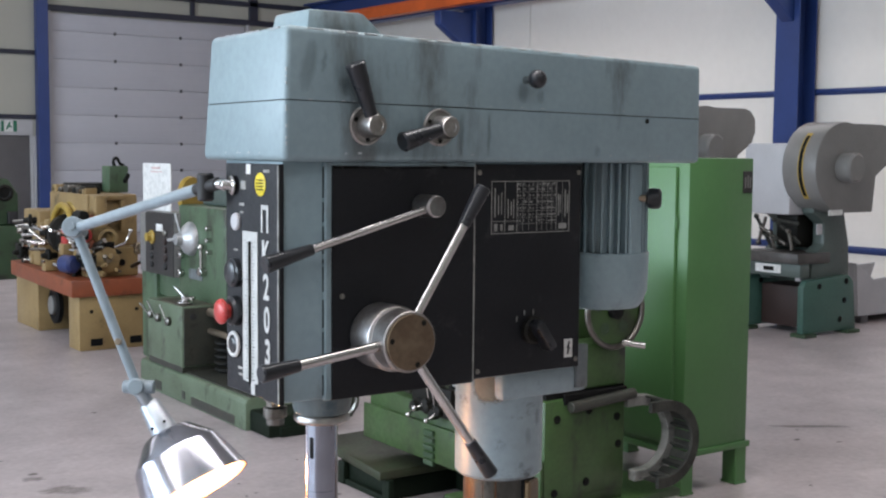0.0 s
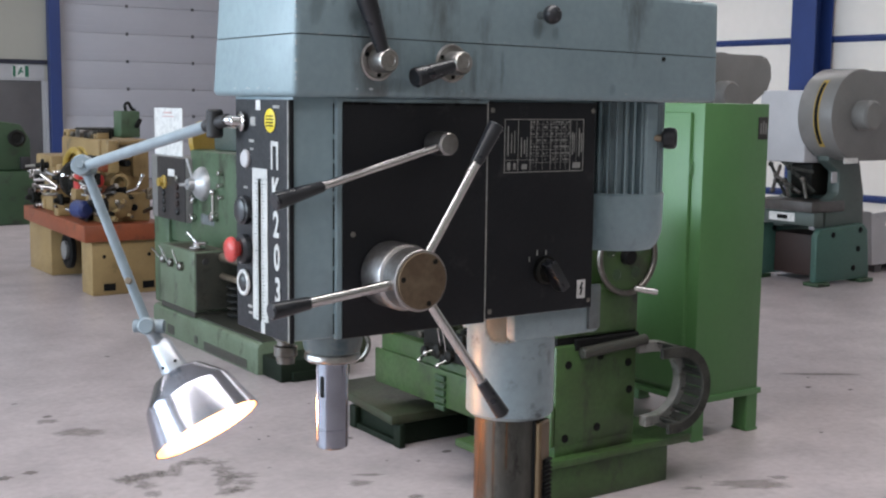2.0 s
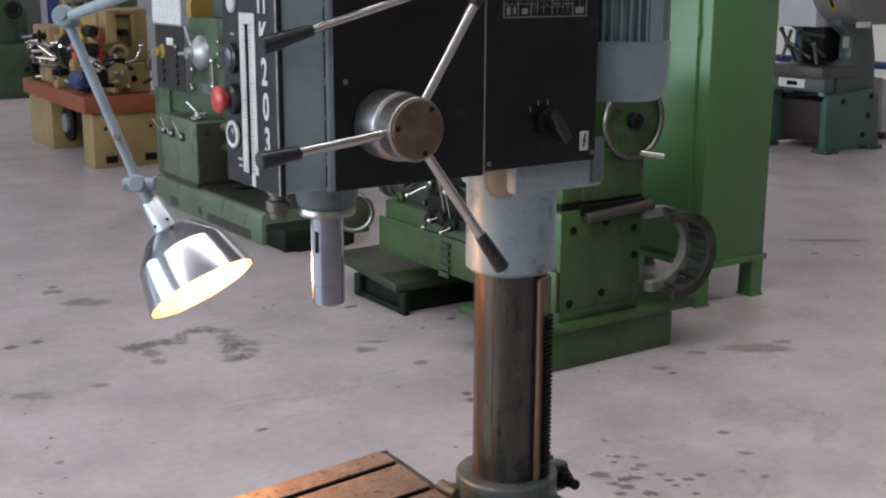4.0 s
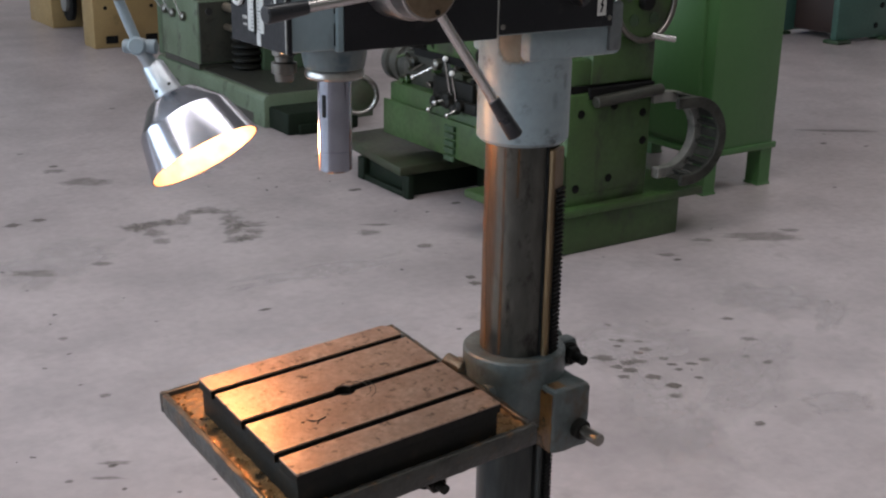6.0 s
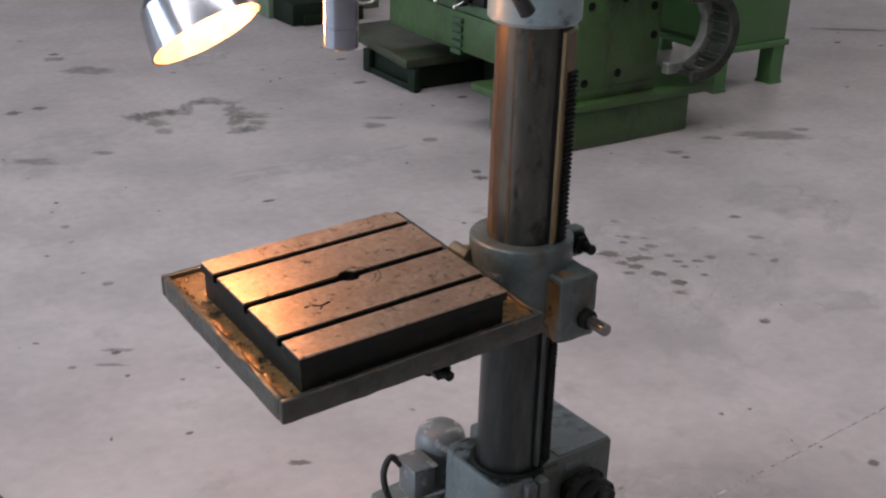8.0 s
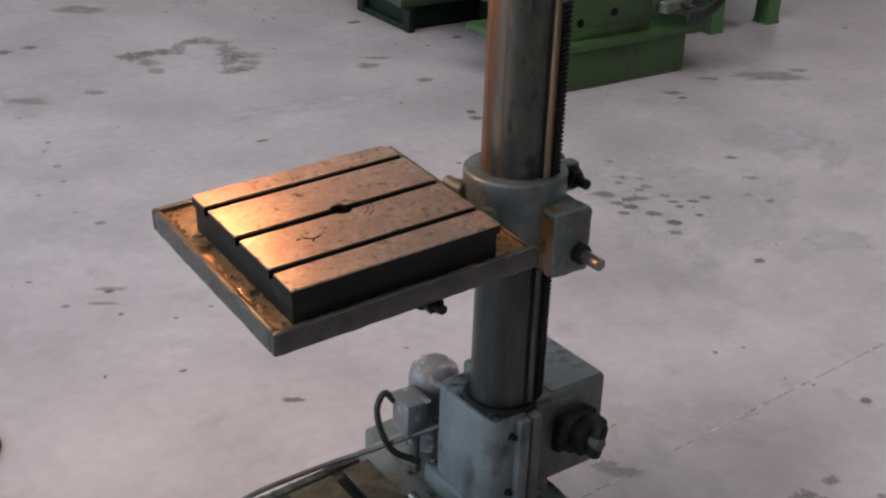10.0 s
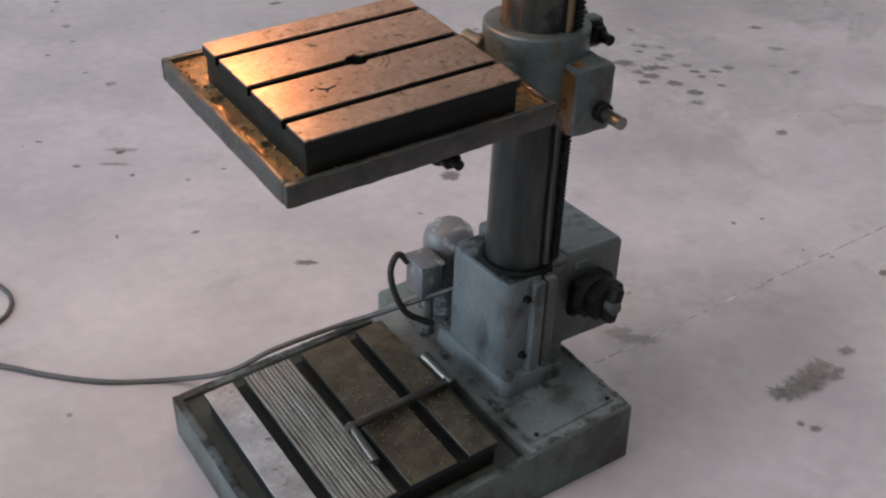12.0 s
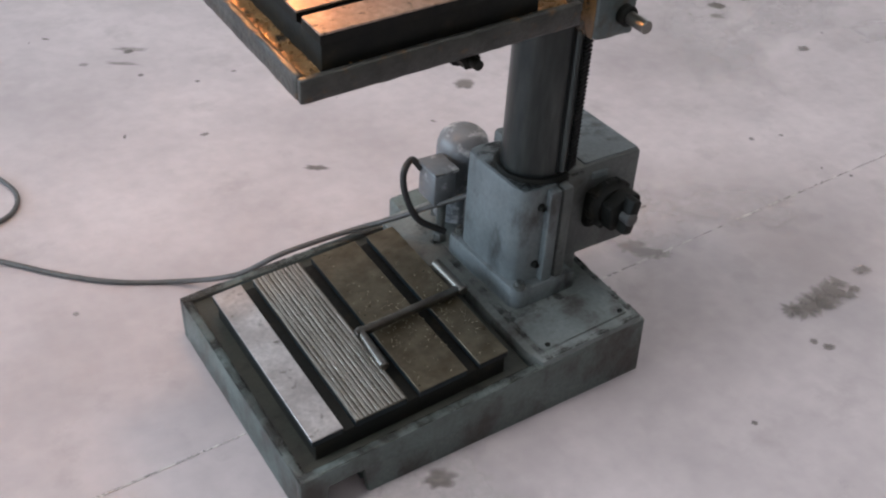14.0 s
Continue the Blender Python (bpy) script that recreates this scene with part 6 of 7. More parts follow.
b = bmesh.new()
for q in range(3):
    box(b, 3.442 + 0.018 * q, 3.45 + 0.018 * q, 2.4545, 2.4565, 1.515, 1.57 + 0.01 * (q % 2))
part("plate_print", b, M["guard"], np_)
for x, y in ((3.08, 2.5), (3.47, 2.5), (3.08, 3.28), (3.47, 3.28)):
    b = bmesh.new()
    box(b, x - 0.035, x + 0.045, y - 0.04, y - 0.03, 0, 0.2, 0.003, 1)
    box(b, x - 0.035, x - 0.025, y - 0.035, y + 0.05, 0, 0.2, 0.003, 1)
    box(b, x - 0.04, x + 0.05, y - 0.045, y + 0.055, 0, 0.012, 0.003, 1)
    part("foot", b, M["cabinet"], cab)

# ---- green grinding machine with handwheel ----
gm = thing("green_grinding_machine", "green machine tool with steel-rimmed handwheel on a green plinth", "machine tool")
b = bmesh.new()
box(b, 1.76, 2.52, 2.1, 2.52, 0, 0.165, 0.012)
part("plinth", b, M["green"], gm)
# shade under the overhanging bed and step is painted in with shaded green
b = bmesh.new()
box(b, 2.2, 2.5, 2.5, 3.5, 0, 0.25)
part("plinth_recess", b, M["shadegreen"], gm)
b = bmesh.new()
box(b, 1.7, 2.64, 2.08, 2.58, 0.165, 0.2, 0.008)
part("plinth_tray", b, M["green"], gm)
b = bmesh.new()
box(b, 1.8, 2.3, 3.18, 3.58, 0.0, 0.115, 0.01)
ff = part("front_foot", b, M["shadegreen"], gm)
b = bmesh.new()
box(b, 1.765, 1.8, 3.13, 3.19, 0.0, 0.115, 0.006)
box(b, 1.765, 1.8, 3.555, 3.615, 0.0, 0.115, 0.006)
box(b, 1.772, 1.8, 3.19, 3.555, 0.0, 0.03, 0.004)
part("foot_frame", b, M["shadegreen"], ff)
b = bmesh.new()
prism(b, [(1.73, 3.15), (2.3, 3.15), (2.3, 3.95), (1.82, 3.92)], "z", 0.115, 0.16, 0.01)
part("front_step", b, M["olive"], gm)
b = bmesh.new()
box(b, 1.88, 2.33, 2.12, 2.66, 0.24, 0.665, 0.014)
box(b, 1.884, 2.326, 2.124, 2.56, 0.195, 0.3, 0.01)
bed = part("machine_bed", b, M["green"], gm)
b = bmesh.new()
box(b, 1.884, 2.326, 2.664, 3.5, 0.24, 0.505, 0.014)
part("front_bed", b, M["green"], gm)
b = bmesh.new()
box(b, 1.86, 1.878, 2.12, 3.52, 0.245, 0.42, 0.006)
part("bed_apron", b, M["green"], gm)
# flat black discs carry the shade of the bolt recesses
for x, z in ((1.945, 0.585), (2.12, 0.605), (2.29, 0.44), (1.935, 0.275), (2.11, 0.3), (2.28, 0.56)):
    b = bmesh.new()
    spun(b, (x, 2.1193, z), (0, -1, 0), [(0, 0.018), (0.002, 0.018), (0.002, 0.013), (0.0005, 0.012), (0.0005, 0)], 16)
    part("bolt_recess", b, M["ink"], bed)
b = bmesh.new()
box(b, 1.94, 2.3, 2.66, 3.46, 0.5, 0.665, 0.012)
cg = part("carriage", b, M["trough"], gm, "dark carriage behind the levers")
rw = random.Random(31)
for k in range(26):
    y, z, r = rw.uniform(2.68, 3.42), rw.uniform(0.52, 0.655), rw.uniform(0.012, 0.032)
    b = bmesh.new()
    if k % 3 == 0:
        spun(b, (1.945, y, z), (-1, 0, 0), [(0, r), (0.03, r), (0.036, r * 0.7), (0.05, r * 0.6), (0.05, 0)], 14)
    elif k % 3 == 1:
        box(b, 1.9, 1.945, y - r, y + r, z - r * 0.7, z + r * 0.7, 0.005, 1)
    else:
        rod(b, (1.93, y, z), (1.88, y + rw.uniform(-0.06, 0.06), z + rw.uniform(-0.05, 0.05)), 0.007, seg=8)
    part("carriage_fitting", b, M[("tableside", "wornsteel", "olive", "trough", "green")[k % 5]], cg)
# black sheets paint the shade of the slide gap and bar slot
b = bmesh.new()
box(b, 1.9, 2.34, 2.14, 3.3, 0.66, 0.695)
part("slide_gap", b, M["ink"], gm)
b = bmesh.new()
box(b, 1.98, 2.335, 2.114, 2.13, 0.64, 0.688, 0.004, 1)
part("bar_slot", b, M["ink"], gm)
b = bmesh.new()
rod(b, (2.0, 2.1, 0.632), (2.36, 2.1, 0.655), 0.024)
part("guide_bar", b, M["trough"], gm, "dark oily guide bar")
b = bmesh.new()
box(b, 2.0, 2.34, 2.13, 3.1, 0.692, 0.885, 0.014)
box(b, 1.9, 2.02, 2.14, 3.2, 0.692, 0.8, 0.012)
part("cross_slide", b, M["green"], gm)
b = bmesh.new()
box(b, 2.06, 2.42, 2.25, 2.95, 0.88, 1.2, 0.02)
part("wheel_head", b, M["green"], gm)
for x, y, z, r, ln in ((1.96, 3.12, 0.74, 0.07, 0.16), (1.98, 3.36, 0.72, 0.055, 0.12), (1.93, 2.75, 0.73, 0.05, 0.2)):
    b = bmesh.new()
    spun(b, (x, y, z), (0.2, 1, 0), [(0, 0), (0, r), (0.02, r), (0.025, r * 0.8), (ln - 0.02, r * 0.8), (ln - 0.015, r), (ln, r), (ln, 0)], 24)
    part("feed_drum", b, M["tableside"], gm, "black oily feed drum")
# handwheel
b = bmesh.new()
tube(b, circle(2.24, 2.1, 1.02, 0.155, "y", 44), 0.013, 12, True)
hw = part("handwheel", b, M["wornsteel"], gm, "dull steel handwheel rim with green web")
web = bmesh.new()
n = 40
ring_o = [(2.24 + 0.148 * math.cos(2 * math.pi * i / n), 1.02 + 0.148 * math.sin(2 * math.pi * i / n)) for i in range(n)]
prism(web, ring_o, "y", 2.11, 2.125)
part("wheel_web", web, M["green"], hw)
# darker green discs paint the depth of the web holes
for k in range(5):
    a = radians(20 + 72 * k)
    b = bmesh.new()
    spun(b, (2.24 + 0.09 * math.cos(a), 2.1095, 1.02 + 0.09 * math.sin(a)), (0, -1, 0), [(0, 0.026), (0.002, 0.026), (0.002, 0.022), (0.0006, 0.021), (0.0006, 0)], 20)
    part("web_hole", b, M["greendark"], hw)
b = bmesh.new()
rod(b, (2.24, 2.12, 1.02), (2.24, 2.075, 1.02), 0.034)
part("wheel_hub", b, M["ink"], hw)
b = bmesh.new()
rod(b, (2.28, 2.1, 0.882), (2.36, 2.04, 0.868), 0.014)
part("wheel_handle", b, M["chrome"], hw)
# cable chain: two side arcs with rungs
arcs = []
for yy, w_ in ((2.125, 0.022), (1.97, 0.01)):
    b = bmesh.new()
    pts = [(2.33, yy, 0.617), (2.4, yy, 0.617)] + [(2.425 + 0.175 * math.sin(a), yy, 0.45 + 0.165 * math.cos(a)) for a in [math.pi * i / 14 for i in range(15)]] + [(2.38, yy, 0.285)]
    pts = smooth_line(pts, 2)
    for p, q in zip(pts, pts[1:]):
        d = (q - p)
        box(b, -0.002, d.length + 0.002, -w_, w_, -0.023, 0.023, 0.003, 1, m=Matrix.Translation(p) @ Matrix.Rotation(-math.atan2(d.z, d.x), 4, "Y"))
    arcs.append(b)
ch = thing("cable_chain", "grey plastic cable chain in a half loop", "cable chain")
# far side in the lighter grey; near side, rungs and covers darker
for b, mt in zip(arcs, ("chain", "chaindark")):
    part("chain_side", b, M[mt], ch)
for i in range(6):
    a = math.pi * (i + 0.5) / 6
    p = (2.425 + 0.175 * math.sin(a), 0.45 + 0.165 * math.cos(a))
    b = bmesh.new()
    rod(b, (p[0], 2.13, p[1]), (p[0], 1.97, p[1]), 0.008, seg=10)
    part("rung", b, M["chaindark"], ch)
for i in range(13):
    a = math.pi * (i + 0.5) / 13
    b = bmesh.new()
    box(b, -0.0195, 0.0195, 1.985, 2.115, -0.003, 0.003, 0.002, 1, m=pose(2.425 + 0.192 * math.sin(a), 0, 0.45 + 0.182 * math.cos(a), 0, math.degrees(a), 0))
    part("link_cover", b, M["chaindark"], ch)
# spindle nose and control levers on the front
b = bmesh.new()
spun(b, (2.05, 3.45, 0.57), (0, 1, 0), [(0, 0), (0, 0.1), (0.06, 0.1), (0.065, 0.09), (0.1, 0.09), (0.105, 0.1), (0.15, 0.1), (0.155, 0.085), (0.19, 0.085), (0.2, 0.1), (0.24, 0.1), (0.24, 0)], 36)
part("spindle_nose", b, M["trough"], gm, "ribbed dark spindle nose")
b = bmesh.new()
tube(b, circle(0, 0, 0, 0.095, "x", 32), 0.014, 10, True)
bmesh.ops.transform(b, matrix=pose(1.84, 3.735, 0.4, 0, 0, 58), verts=b.verts)
sh = part("small_handwheel", b, M["greysteel"], gm, "small grey steel handwheel")
b = bmesh.new()
spun(b, (0, 0, 0), (1, 0, 0), [(-0.02, 0), (-0.02, 0.03), (0, 0.085), (0.012, 0.085), (0.012, 0)], 28)
bmesh.ops.transform(b, matrix=pose(1.84, 3.735, 0.4, 0, 0, 58), verts=b.verts)
part("wheel_disc", b, M["olive"], sh)
for (p, q, kind) in (((1.86, 3.02, 0.66), (1.8, 3.154, 0.584), 0), ((1.86, 2.92, 0.5), (1.8, 2.888, 0.708), 1), ((1.86, 2.87, 0.48), (1.8, 2.834, 0.651), 1), ((1.86, 3.03, 0.49), (1.79, 3.0, 0.46), 2), ((1.86, 2.93, 0.52), (1.79, 2.95, 0.5), 2), ((1.86, 2.83, 0.5), (1.79, 2.85, 0.46), 2)):
    b = bmesh.new()
    rod(b, p, q, 0.006, seg=12)
    lv = part("control_lever", b, M["chrome"], gm)
    b = bmesh.new()
    ball(b, q, 0.013, 14)
    part("lever_ball", b, M["white"] if kind == 1 else M["chrome"], lv)
    b = bmesh.new()
    spun(b, (1.861, p[1], p[2]), (-1, 0, 0), [(0, 0.026), (0.03, 0.026), (0.036, 0.02), (0.04, 0)], 18)
    part("lever_boss", b, M["tableside"] if kind else M["wornsteel"], lv)
b = bmesh.new()
box(b, 1.852, 1.884, 2.72, 3.06, 0.47, 0.52, 0.006)
box(b, 1.875, 1.94, 2.78, 3.1, 0.5, 0.6, 0.006)
part("lever_plate", b, M["tableside"], gm)
b = bmesh.new()
for k in range(5):
    box(b, 1.845, 1.861, 2.88, 2.96, 0.23 + k * 0.035, 0.255 + k * 0.035, 0.003, 1)
part("vent_grille", b, M["greendark"], gm)

# ---- green lathe with control box ----
la = thing("green_lathe", "green lathe with dark button panel and oily chip tray", "lathe")
b = bmesh.new()
prism(b, [(1.85, 0.0), (2.6, 0.0), (2.6, 0.2), (1.9, 0.2), (1.862, 0.19), (1.85, 0.165)], "y", 4.87, 6.6, 0.008)
lb = part("lathe_base", b, M["lathelight"], la)
# thin dark plates paint the shade of the slots on the base front
for y0, y1, z0, z1 in ((5.02, 5.68, 0.012, 0.07), (5.79, 5.84, 0.03, 0.085), (6.2, 6.32, 0.02, 0.085)):
    b = bmesh.new()
    box(b, 1.846, 1.86, y0, y1, z0, z1, 0.003, 1)
    part("base_slot", b, M["trough"], lb, "dark plate painted as the shade of a base slot")
# base end in shaded green: this side's shade is in the colour
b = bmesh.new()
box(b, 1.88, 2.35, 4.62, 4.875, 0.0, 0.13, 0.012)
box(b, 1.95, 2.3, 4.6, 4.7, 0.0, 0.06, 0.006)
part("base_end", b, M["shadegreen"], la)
b = bmesh.new()
box(b, 1.885, 2.58, 4.88, 6.5, 0.198, 0.206, 0.002, 1)
part("chip_tray", b, M["trough"], la, "brown oily chip tray")
b = bmesh.new()
box(b, 1.85, 2.3, 5.835, 6.455, 0.235, 0.645, 0.012)
ap = part("front_box", b, M["lathelight"], la)
b = bmesh.new()
box(b, 1.856, 2.28, 5.85, 6.44, 0.2, 0.236)
part("box_gap", b, M["trough"], ap)
b = bmesh.new()
rod(b, (1.92, 5.94, 0.65), (1.92, 5.94, 0.67), 0.055)
rod(b, (1.92, 5.94, 0.668), (1.92, 5.94, 0.7), 0.028)
rod(b, (1.92, 5.94, 0.69), (1.88, 6.02, 0.76), 0.011, seg=12)
rod(b, (1.92, 5.94, 0.69), (1.94, 5.83, 0.7), 0.011, seg=12)
part("star_handle", b, M["chrome"], ap)
# end face carries a thin plate darker than the box
b = bmesh.new()
box(b, 1.862, 2.28, 5.829, 5.836, 0.245, 0.635, 0.002, 1)
part("box_end", b, M["trough"], ap, "dark end cover of the front box")
b = bmesh.new()
box(b, 1.862, 2.28, 5.85, 6.3, 0.644, 0.65, 0.002, 1)
part("box_top", b, M["browngrime"], ap, "brown oily top of the front box")
b = bmesh.new()
rod(b, (1.93, 5.83, 0.575), (1.93, 5.822, 0.575), 0.024, seg=16)
part("end_knob", b, M["rubber"], ap)
for y, z in ((6.36, 0.54), (6.22, 0.53), (6.04, 0.525)):
    b = bmesh.new()
    spun(b, (1.85, y, z), (-1, 0, 0.1), [(0, 0.03), (0.025, 0.03), (0.033, 0.02), (0.04, 0)], 18)
    rod(b, (1.822, y, z), (1.8, y + 0.05 + 0.06 * (y > 6.1), z + 0.11 - 0.04 * (y > 6.3)), 0.0065, seg=10)
    part("lever", b, M["wornsteel"], ap)
b = bmesh.new()
box(b, 2.07, 2.7, 5.62, 6.42, 0.64, 1.3, 0.02)
hs = part("headstock", b, M["lathegreen"], la)
for nm, v in (("rear_body", (2.2, 2.7, 5.6, 7.2, 0.15, 0.9)), ("end_leg", (2.09, 2.7, 6.9, 7.2, 0.1, 0.82)), ("cross_box", (2.12, 2.7, 6.4, 7.2, 0.6, 0.82))):
    b = bmesh.new()
    box(b, *v, 0.02)
    part(nm, b, M["lathegreen"], la)
b = bmesh.new()
spun(b, (2.07, 6.18, 1.07), (-1, 0.0, 0), [(0, 0.12), (0.015, 0.12), (0.045, 0.1), (0.08, 0.045), (0.12, 0.038), (0.12, 0)], 32)
rod(b, (2.0, 6.18, 1.07), (2.0, 6.3, 1.24), 0.008, seg=10)
rod(b, (1.95, 6.18, 1.07), (1.94, 6.28, 1.06), 0.011, seg=10)
part("chrome_dial", b, M["dialalu"], hs, "conical chrome dial with lever")
for y, z in ((6.32, 0.95), (6.33, 0.82), (5.85, 1.16), (5.85, 1.08), (5.84, 1.0)):
    b = bmesh.new()
    rod(b, (2.07, y, z), (2.03, y, z), 0.03 if y > 6 else 0.016, seg=16)
    part("knob", b, M["chrome"], hs)
b = bmesh.new()
rod(b, (2.04, 5.95, 0.86), (2.04, 5.95, 1.02), 0.011, seg=10)
ball(b, (2.04, 5.95, 1.03), 0.022, 12)
rod(b, (2.08, 5.95, 0.86), (2.02, 5.95, 0.86), 0.03, seg=14)
part("gear_lever", b, M["chrome"], hs)
b = bmesh.new()
box(b, 2.066, 2.071, 6.0, 6.22, 0.79, 0.86, 0.001, 1)
part("blue_plate", b, M["castlight"], hs)
b = bmesh.new()
box(b, 2.02, 2.2, 6.37, 7.04, 0.78, 1.24, 0.012)
cb = part("control_box", b, M["guard"], la, "grey control box with dark button panel")
b = bmesh.new()
box(b, 2.012, 2.021, 6.375, 6.9, 0.785, 1.235, 0.002, 1)
cp = part("button_panel", b, M["darkpanel"], cb)
b = bmesh.new()
spun(b, (2.012, 6.76, 1.05), (-1, 0, 0), [(0, 0.05), (0.012, 0.05), (0.02, 0.034), (0.05, 0.03), (0.05, 0)], 22)
part("yellow_stop", b, M["yellow"], cp)
for y in (6.77, 6.51):
    for z in (0.85, 0.91, 0.97, 1.03, 1.09):
        if not (y > 6.6 and z > 0.98):
            b = bmesh.new()
            spun(b, (2.012, y, z), (-1, 0, 0), [(0, 0.024), (0.012, 0.024), (0.016, 0.018), (0.016, 0)], 14)
            part("push_button", b, M["brownred"] if 0.9 < z < 1.05 and y < 6.6 else M["greysteel"] if z > 1.05 else M["rubber"], cp)
b = bmesh.new()
box(b, 2.008, 2.013, 6.56, 6.68, 1.1, 1.15)
part("white_label", b, M["white"], cp)
b = bmesh.new()
box(b, 2.2, 2.65, 5.65, 6.3, 1.3, 1.46, 0.02)
box(b, 2.25, 2.5, 5.7, 6.0, 1.46, 1.6, 0.02)
part("gear_cover", b, M["teal"], hs)
b = bmesh.new()
spun(b, (2.2, 6.45, 1.36), (-0.5, 1, 0), [(0, 0), (0, 0.13), (0.03, 0.14), (0.05, 0.12), (0.05, 0)], 28)
part("yellow_wheel", b, M["yellow"], hs)
b = bmesh.new()
rod(b, (2.05, 4.95, 0.6), (2.05, 5.86, 0.6), 0.03, seg=16)
rod(b, (2.05, 4.95, 0.47), (2.05, 5.86, 0.47), 0.022, seg=16)
part("feed_shaft", b, M["dullsteel"], la)
b = bmesh.new()
for k in range(5):
    spun(b, (2.13, 5.7, 0.206 + k * 0.045), (0, 0, 1), [(0, 0.07), (0.016, 0.1), (0.03, 0.1), (0.045, 0.07)], 26)
part("bellows", b, M["tableside"], la)
sg = thing("paper_sign", "white paper sheet with faint red print on the control box", "sign")
b = bmesh.new()
box(b, 2.08, 2.088, 6.576, 7.12, 1.24, 1.586, 0.001, 1)
part("sheet", b, M["white"], sg)
b = bmesh.new()
box(b, 2.077, 2.0798, 6.77, 6.93, 1.546, 1.556)
box(b, 2.077, 2.0798, 6.73, 6.95, 1.521, 1.527)
part("faint_print", b, M["faint"], sg)

# ---- ochre lathe on an orange tray ----
yl = thing("ochre_lathe", "ochre lathe with orange-red tray and jumble of handles", "lathe")
b = bmesh.new()
box(b, 1.925, 2.5, 8.2, 8.48, 0, 0.46, 0.01)
ped = part("pedestal", b, M["ochre"], yl)
for x in (2.02, 2.36):
    b = bmesh.new()
    box(b, x, x + 0.1, 8.192, 8.205, 0.04, 0.1)
    part("lift_slot", b, M["ink"], ped)
for x, z in ((2.03, 0.33), (2.42, 0.33)):
    b = bmesh.new()
    spun(b, (x, 8.2005, z), (0, -1, 0), [(0, 0.016), (0.003, 0.016), (0.003, 0)], 14)
    part("bolt", b, M["ink"], ped)
b = bmesh.new()
box(b, 1.975, 2.45, 9.54, 10.25, 0, 0.46, 0.01)
part("pedestal", b, M["ochre"], yl)
b = bmesh.new()
box(b, 2.46, 2.5, 8.48, 9.54, 0.03, 0.46)
part("rear_shield", b, M["tableside"], yl)
b = bmesh.new()
spun(b, (2.1, 9.34, 0.26), (-1, 0, 0), [(0, 0), (0, 0.17), (0.04, 0.17), (0.05, 0.14), (0.03, 0.1), (0.03, 0)], 28)
pl = part("belt_pulley", b, M["ink"], yl)
b = bmesh.new()
spun(b, (2.06, 9.34, 0.26), (-1, 0, 0), [(0, 0), (0, 0.085), (0.03, 0.085), (0.035, 0.06), (0.035, 0)], 26)
part("pulley_hub", b, M["guard"], pl)
b = bmesh.new()
prism(b, [(1.85, 8.15), (2.58, 8.15), (2.58, 10.35), (1.95, 10.35)], "z", 0.46, 0.6, 0.012)
part("tray", b, M["rust"], yl, "orange-red tray")
b = bmesh.new()
box(b, 2.0, 2.5, 9.55, 10.05, 0.6, 1.12, 0.02)
part("headstock", b, M["ochre"], yl)
b = bmesh.new()
box(b, 2.05, 2.5, 8.35, 8.8, 0.6, 0.85, 0.02)
box(b, 2.1, 2.55, 8.5, 9.55, 0.85, 1.3, 0.02)
box(b, 2.12, 2.22, 8.32, 8.5, 1.02, 1.3, 0.015)
tr = part("turret_slide", b, M["ochre"], yl)
b = bmesh.new()
box(b, 2.16, 2.2, 8.44, 8.5, 0.98, 1.29, 0.008)
box(b, 2.2, 2.42, 8.44, 8.5, 1.25, 1.29, 0.008)
box(b, 2.38, 2.42, 8.44, 8.5, 0.98, 1.25, 0.008)
part("slide_frame", b, M["ochre"], tr)
b = bmesh.new()
spun(b, (2.23, 8.42, 0.93), (0, -1, 0), [(-0.1, 0.1), (0.0, 0.1), (0.03, 0.085), (0.08, 0.085), (0.085, 0.06), (0.03, 0.055), (0.03, 0)], 26)
part("tool_post", b, M["ochre"], tr)
b = bmesh.new()
box(b, 2.15, 2.27, 8.3, 8.37, 0.84, 0.9, 0.006)
part("post_gap", b, M["ink"], tr)
b = bmesh.new()
spun(b, (2.2, 8.4, 0.75), (0, -1, 0), [(-0.1, 0.13), (0.02, 0.13), (0.05, 0.11), (0.11, 0.11), (0.12, 0.09), (0.12, 0)], 28)
part("feed_barrel", b, M["ochre"], tr)
b = bmesh.new()
tube(b, smooth_line([(2.26, 8.28, 0.86), (2.33, 8.24, 0.89), (2.36, 8.22, 0.95), (2.38, 8.22, 1.0)], 5), 0.011, 8)
ball(b, (2.38, 8.22, 1.0), 0.02, 12)
part("bent_lever", b, M["chrome"], tr)
for cx_, cz_, r_, mt in ((2.04, 0.96, 0.055, "red"), (2.08, 0.88, 0.045, "rust"), (2.3, 1.1, 0.03, "ink"), (2.35, 0.72, 0.028, "ink"), (2.1, 1.08, 0.05, "rust"), (2.02, 1.12, 0.05, "tableside")):
    b = bmesh.new()
    spun(b, (cx_, 8.34, cz_), (0, -1, 0), [(-0.16, r_), (0, r_), (0.012, r_ * 0.75), (0.012, 0)], 18)
    part("boss", b, M[mt], tr)
b = bmesh.new()
spun(b, (1.93, 8.34, 0.72), (0.3, -1, 0), [(-0.14, 0.06), (-0.13, 0.075), (0, 0.075), (0.02, 0.05), (0.02, 0)], 24)
part("coolant_motor", b, M["motorblue"], yl, "small dark blue motor")
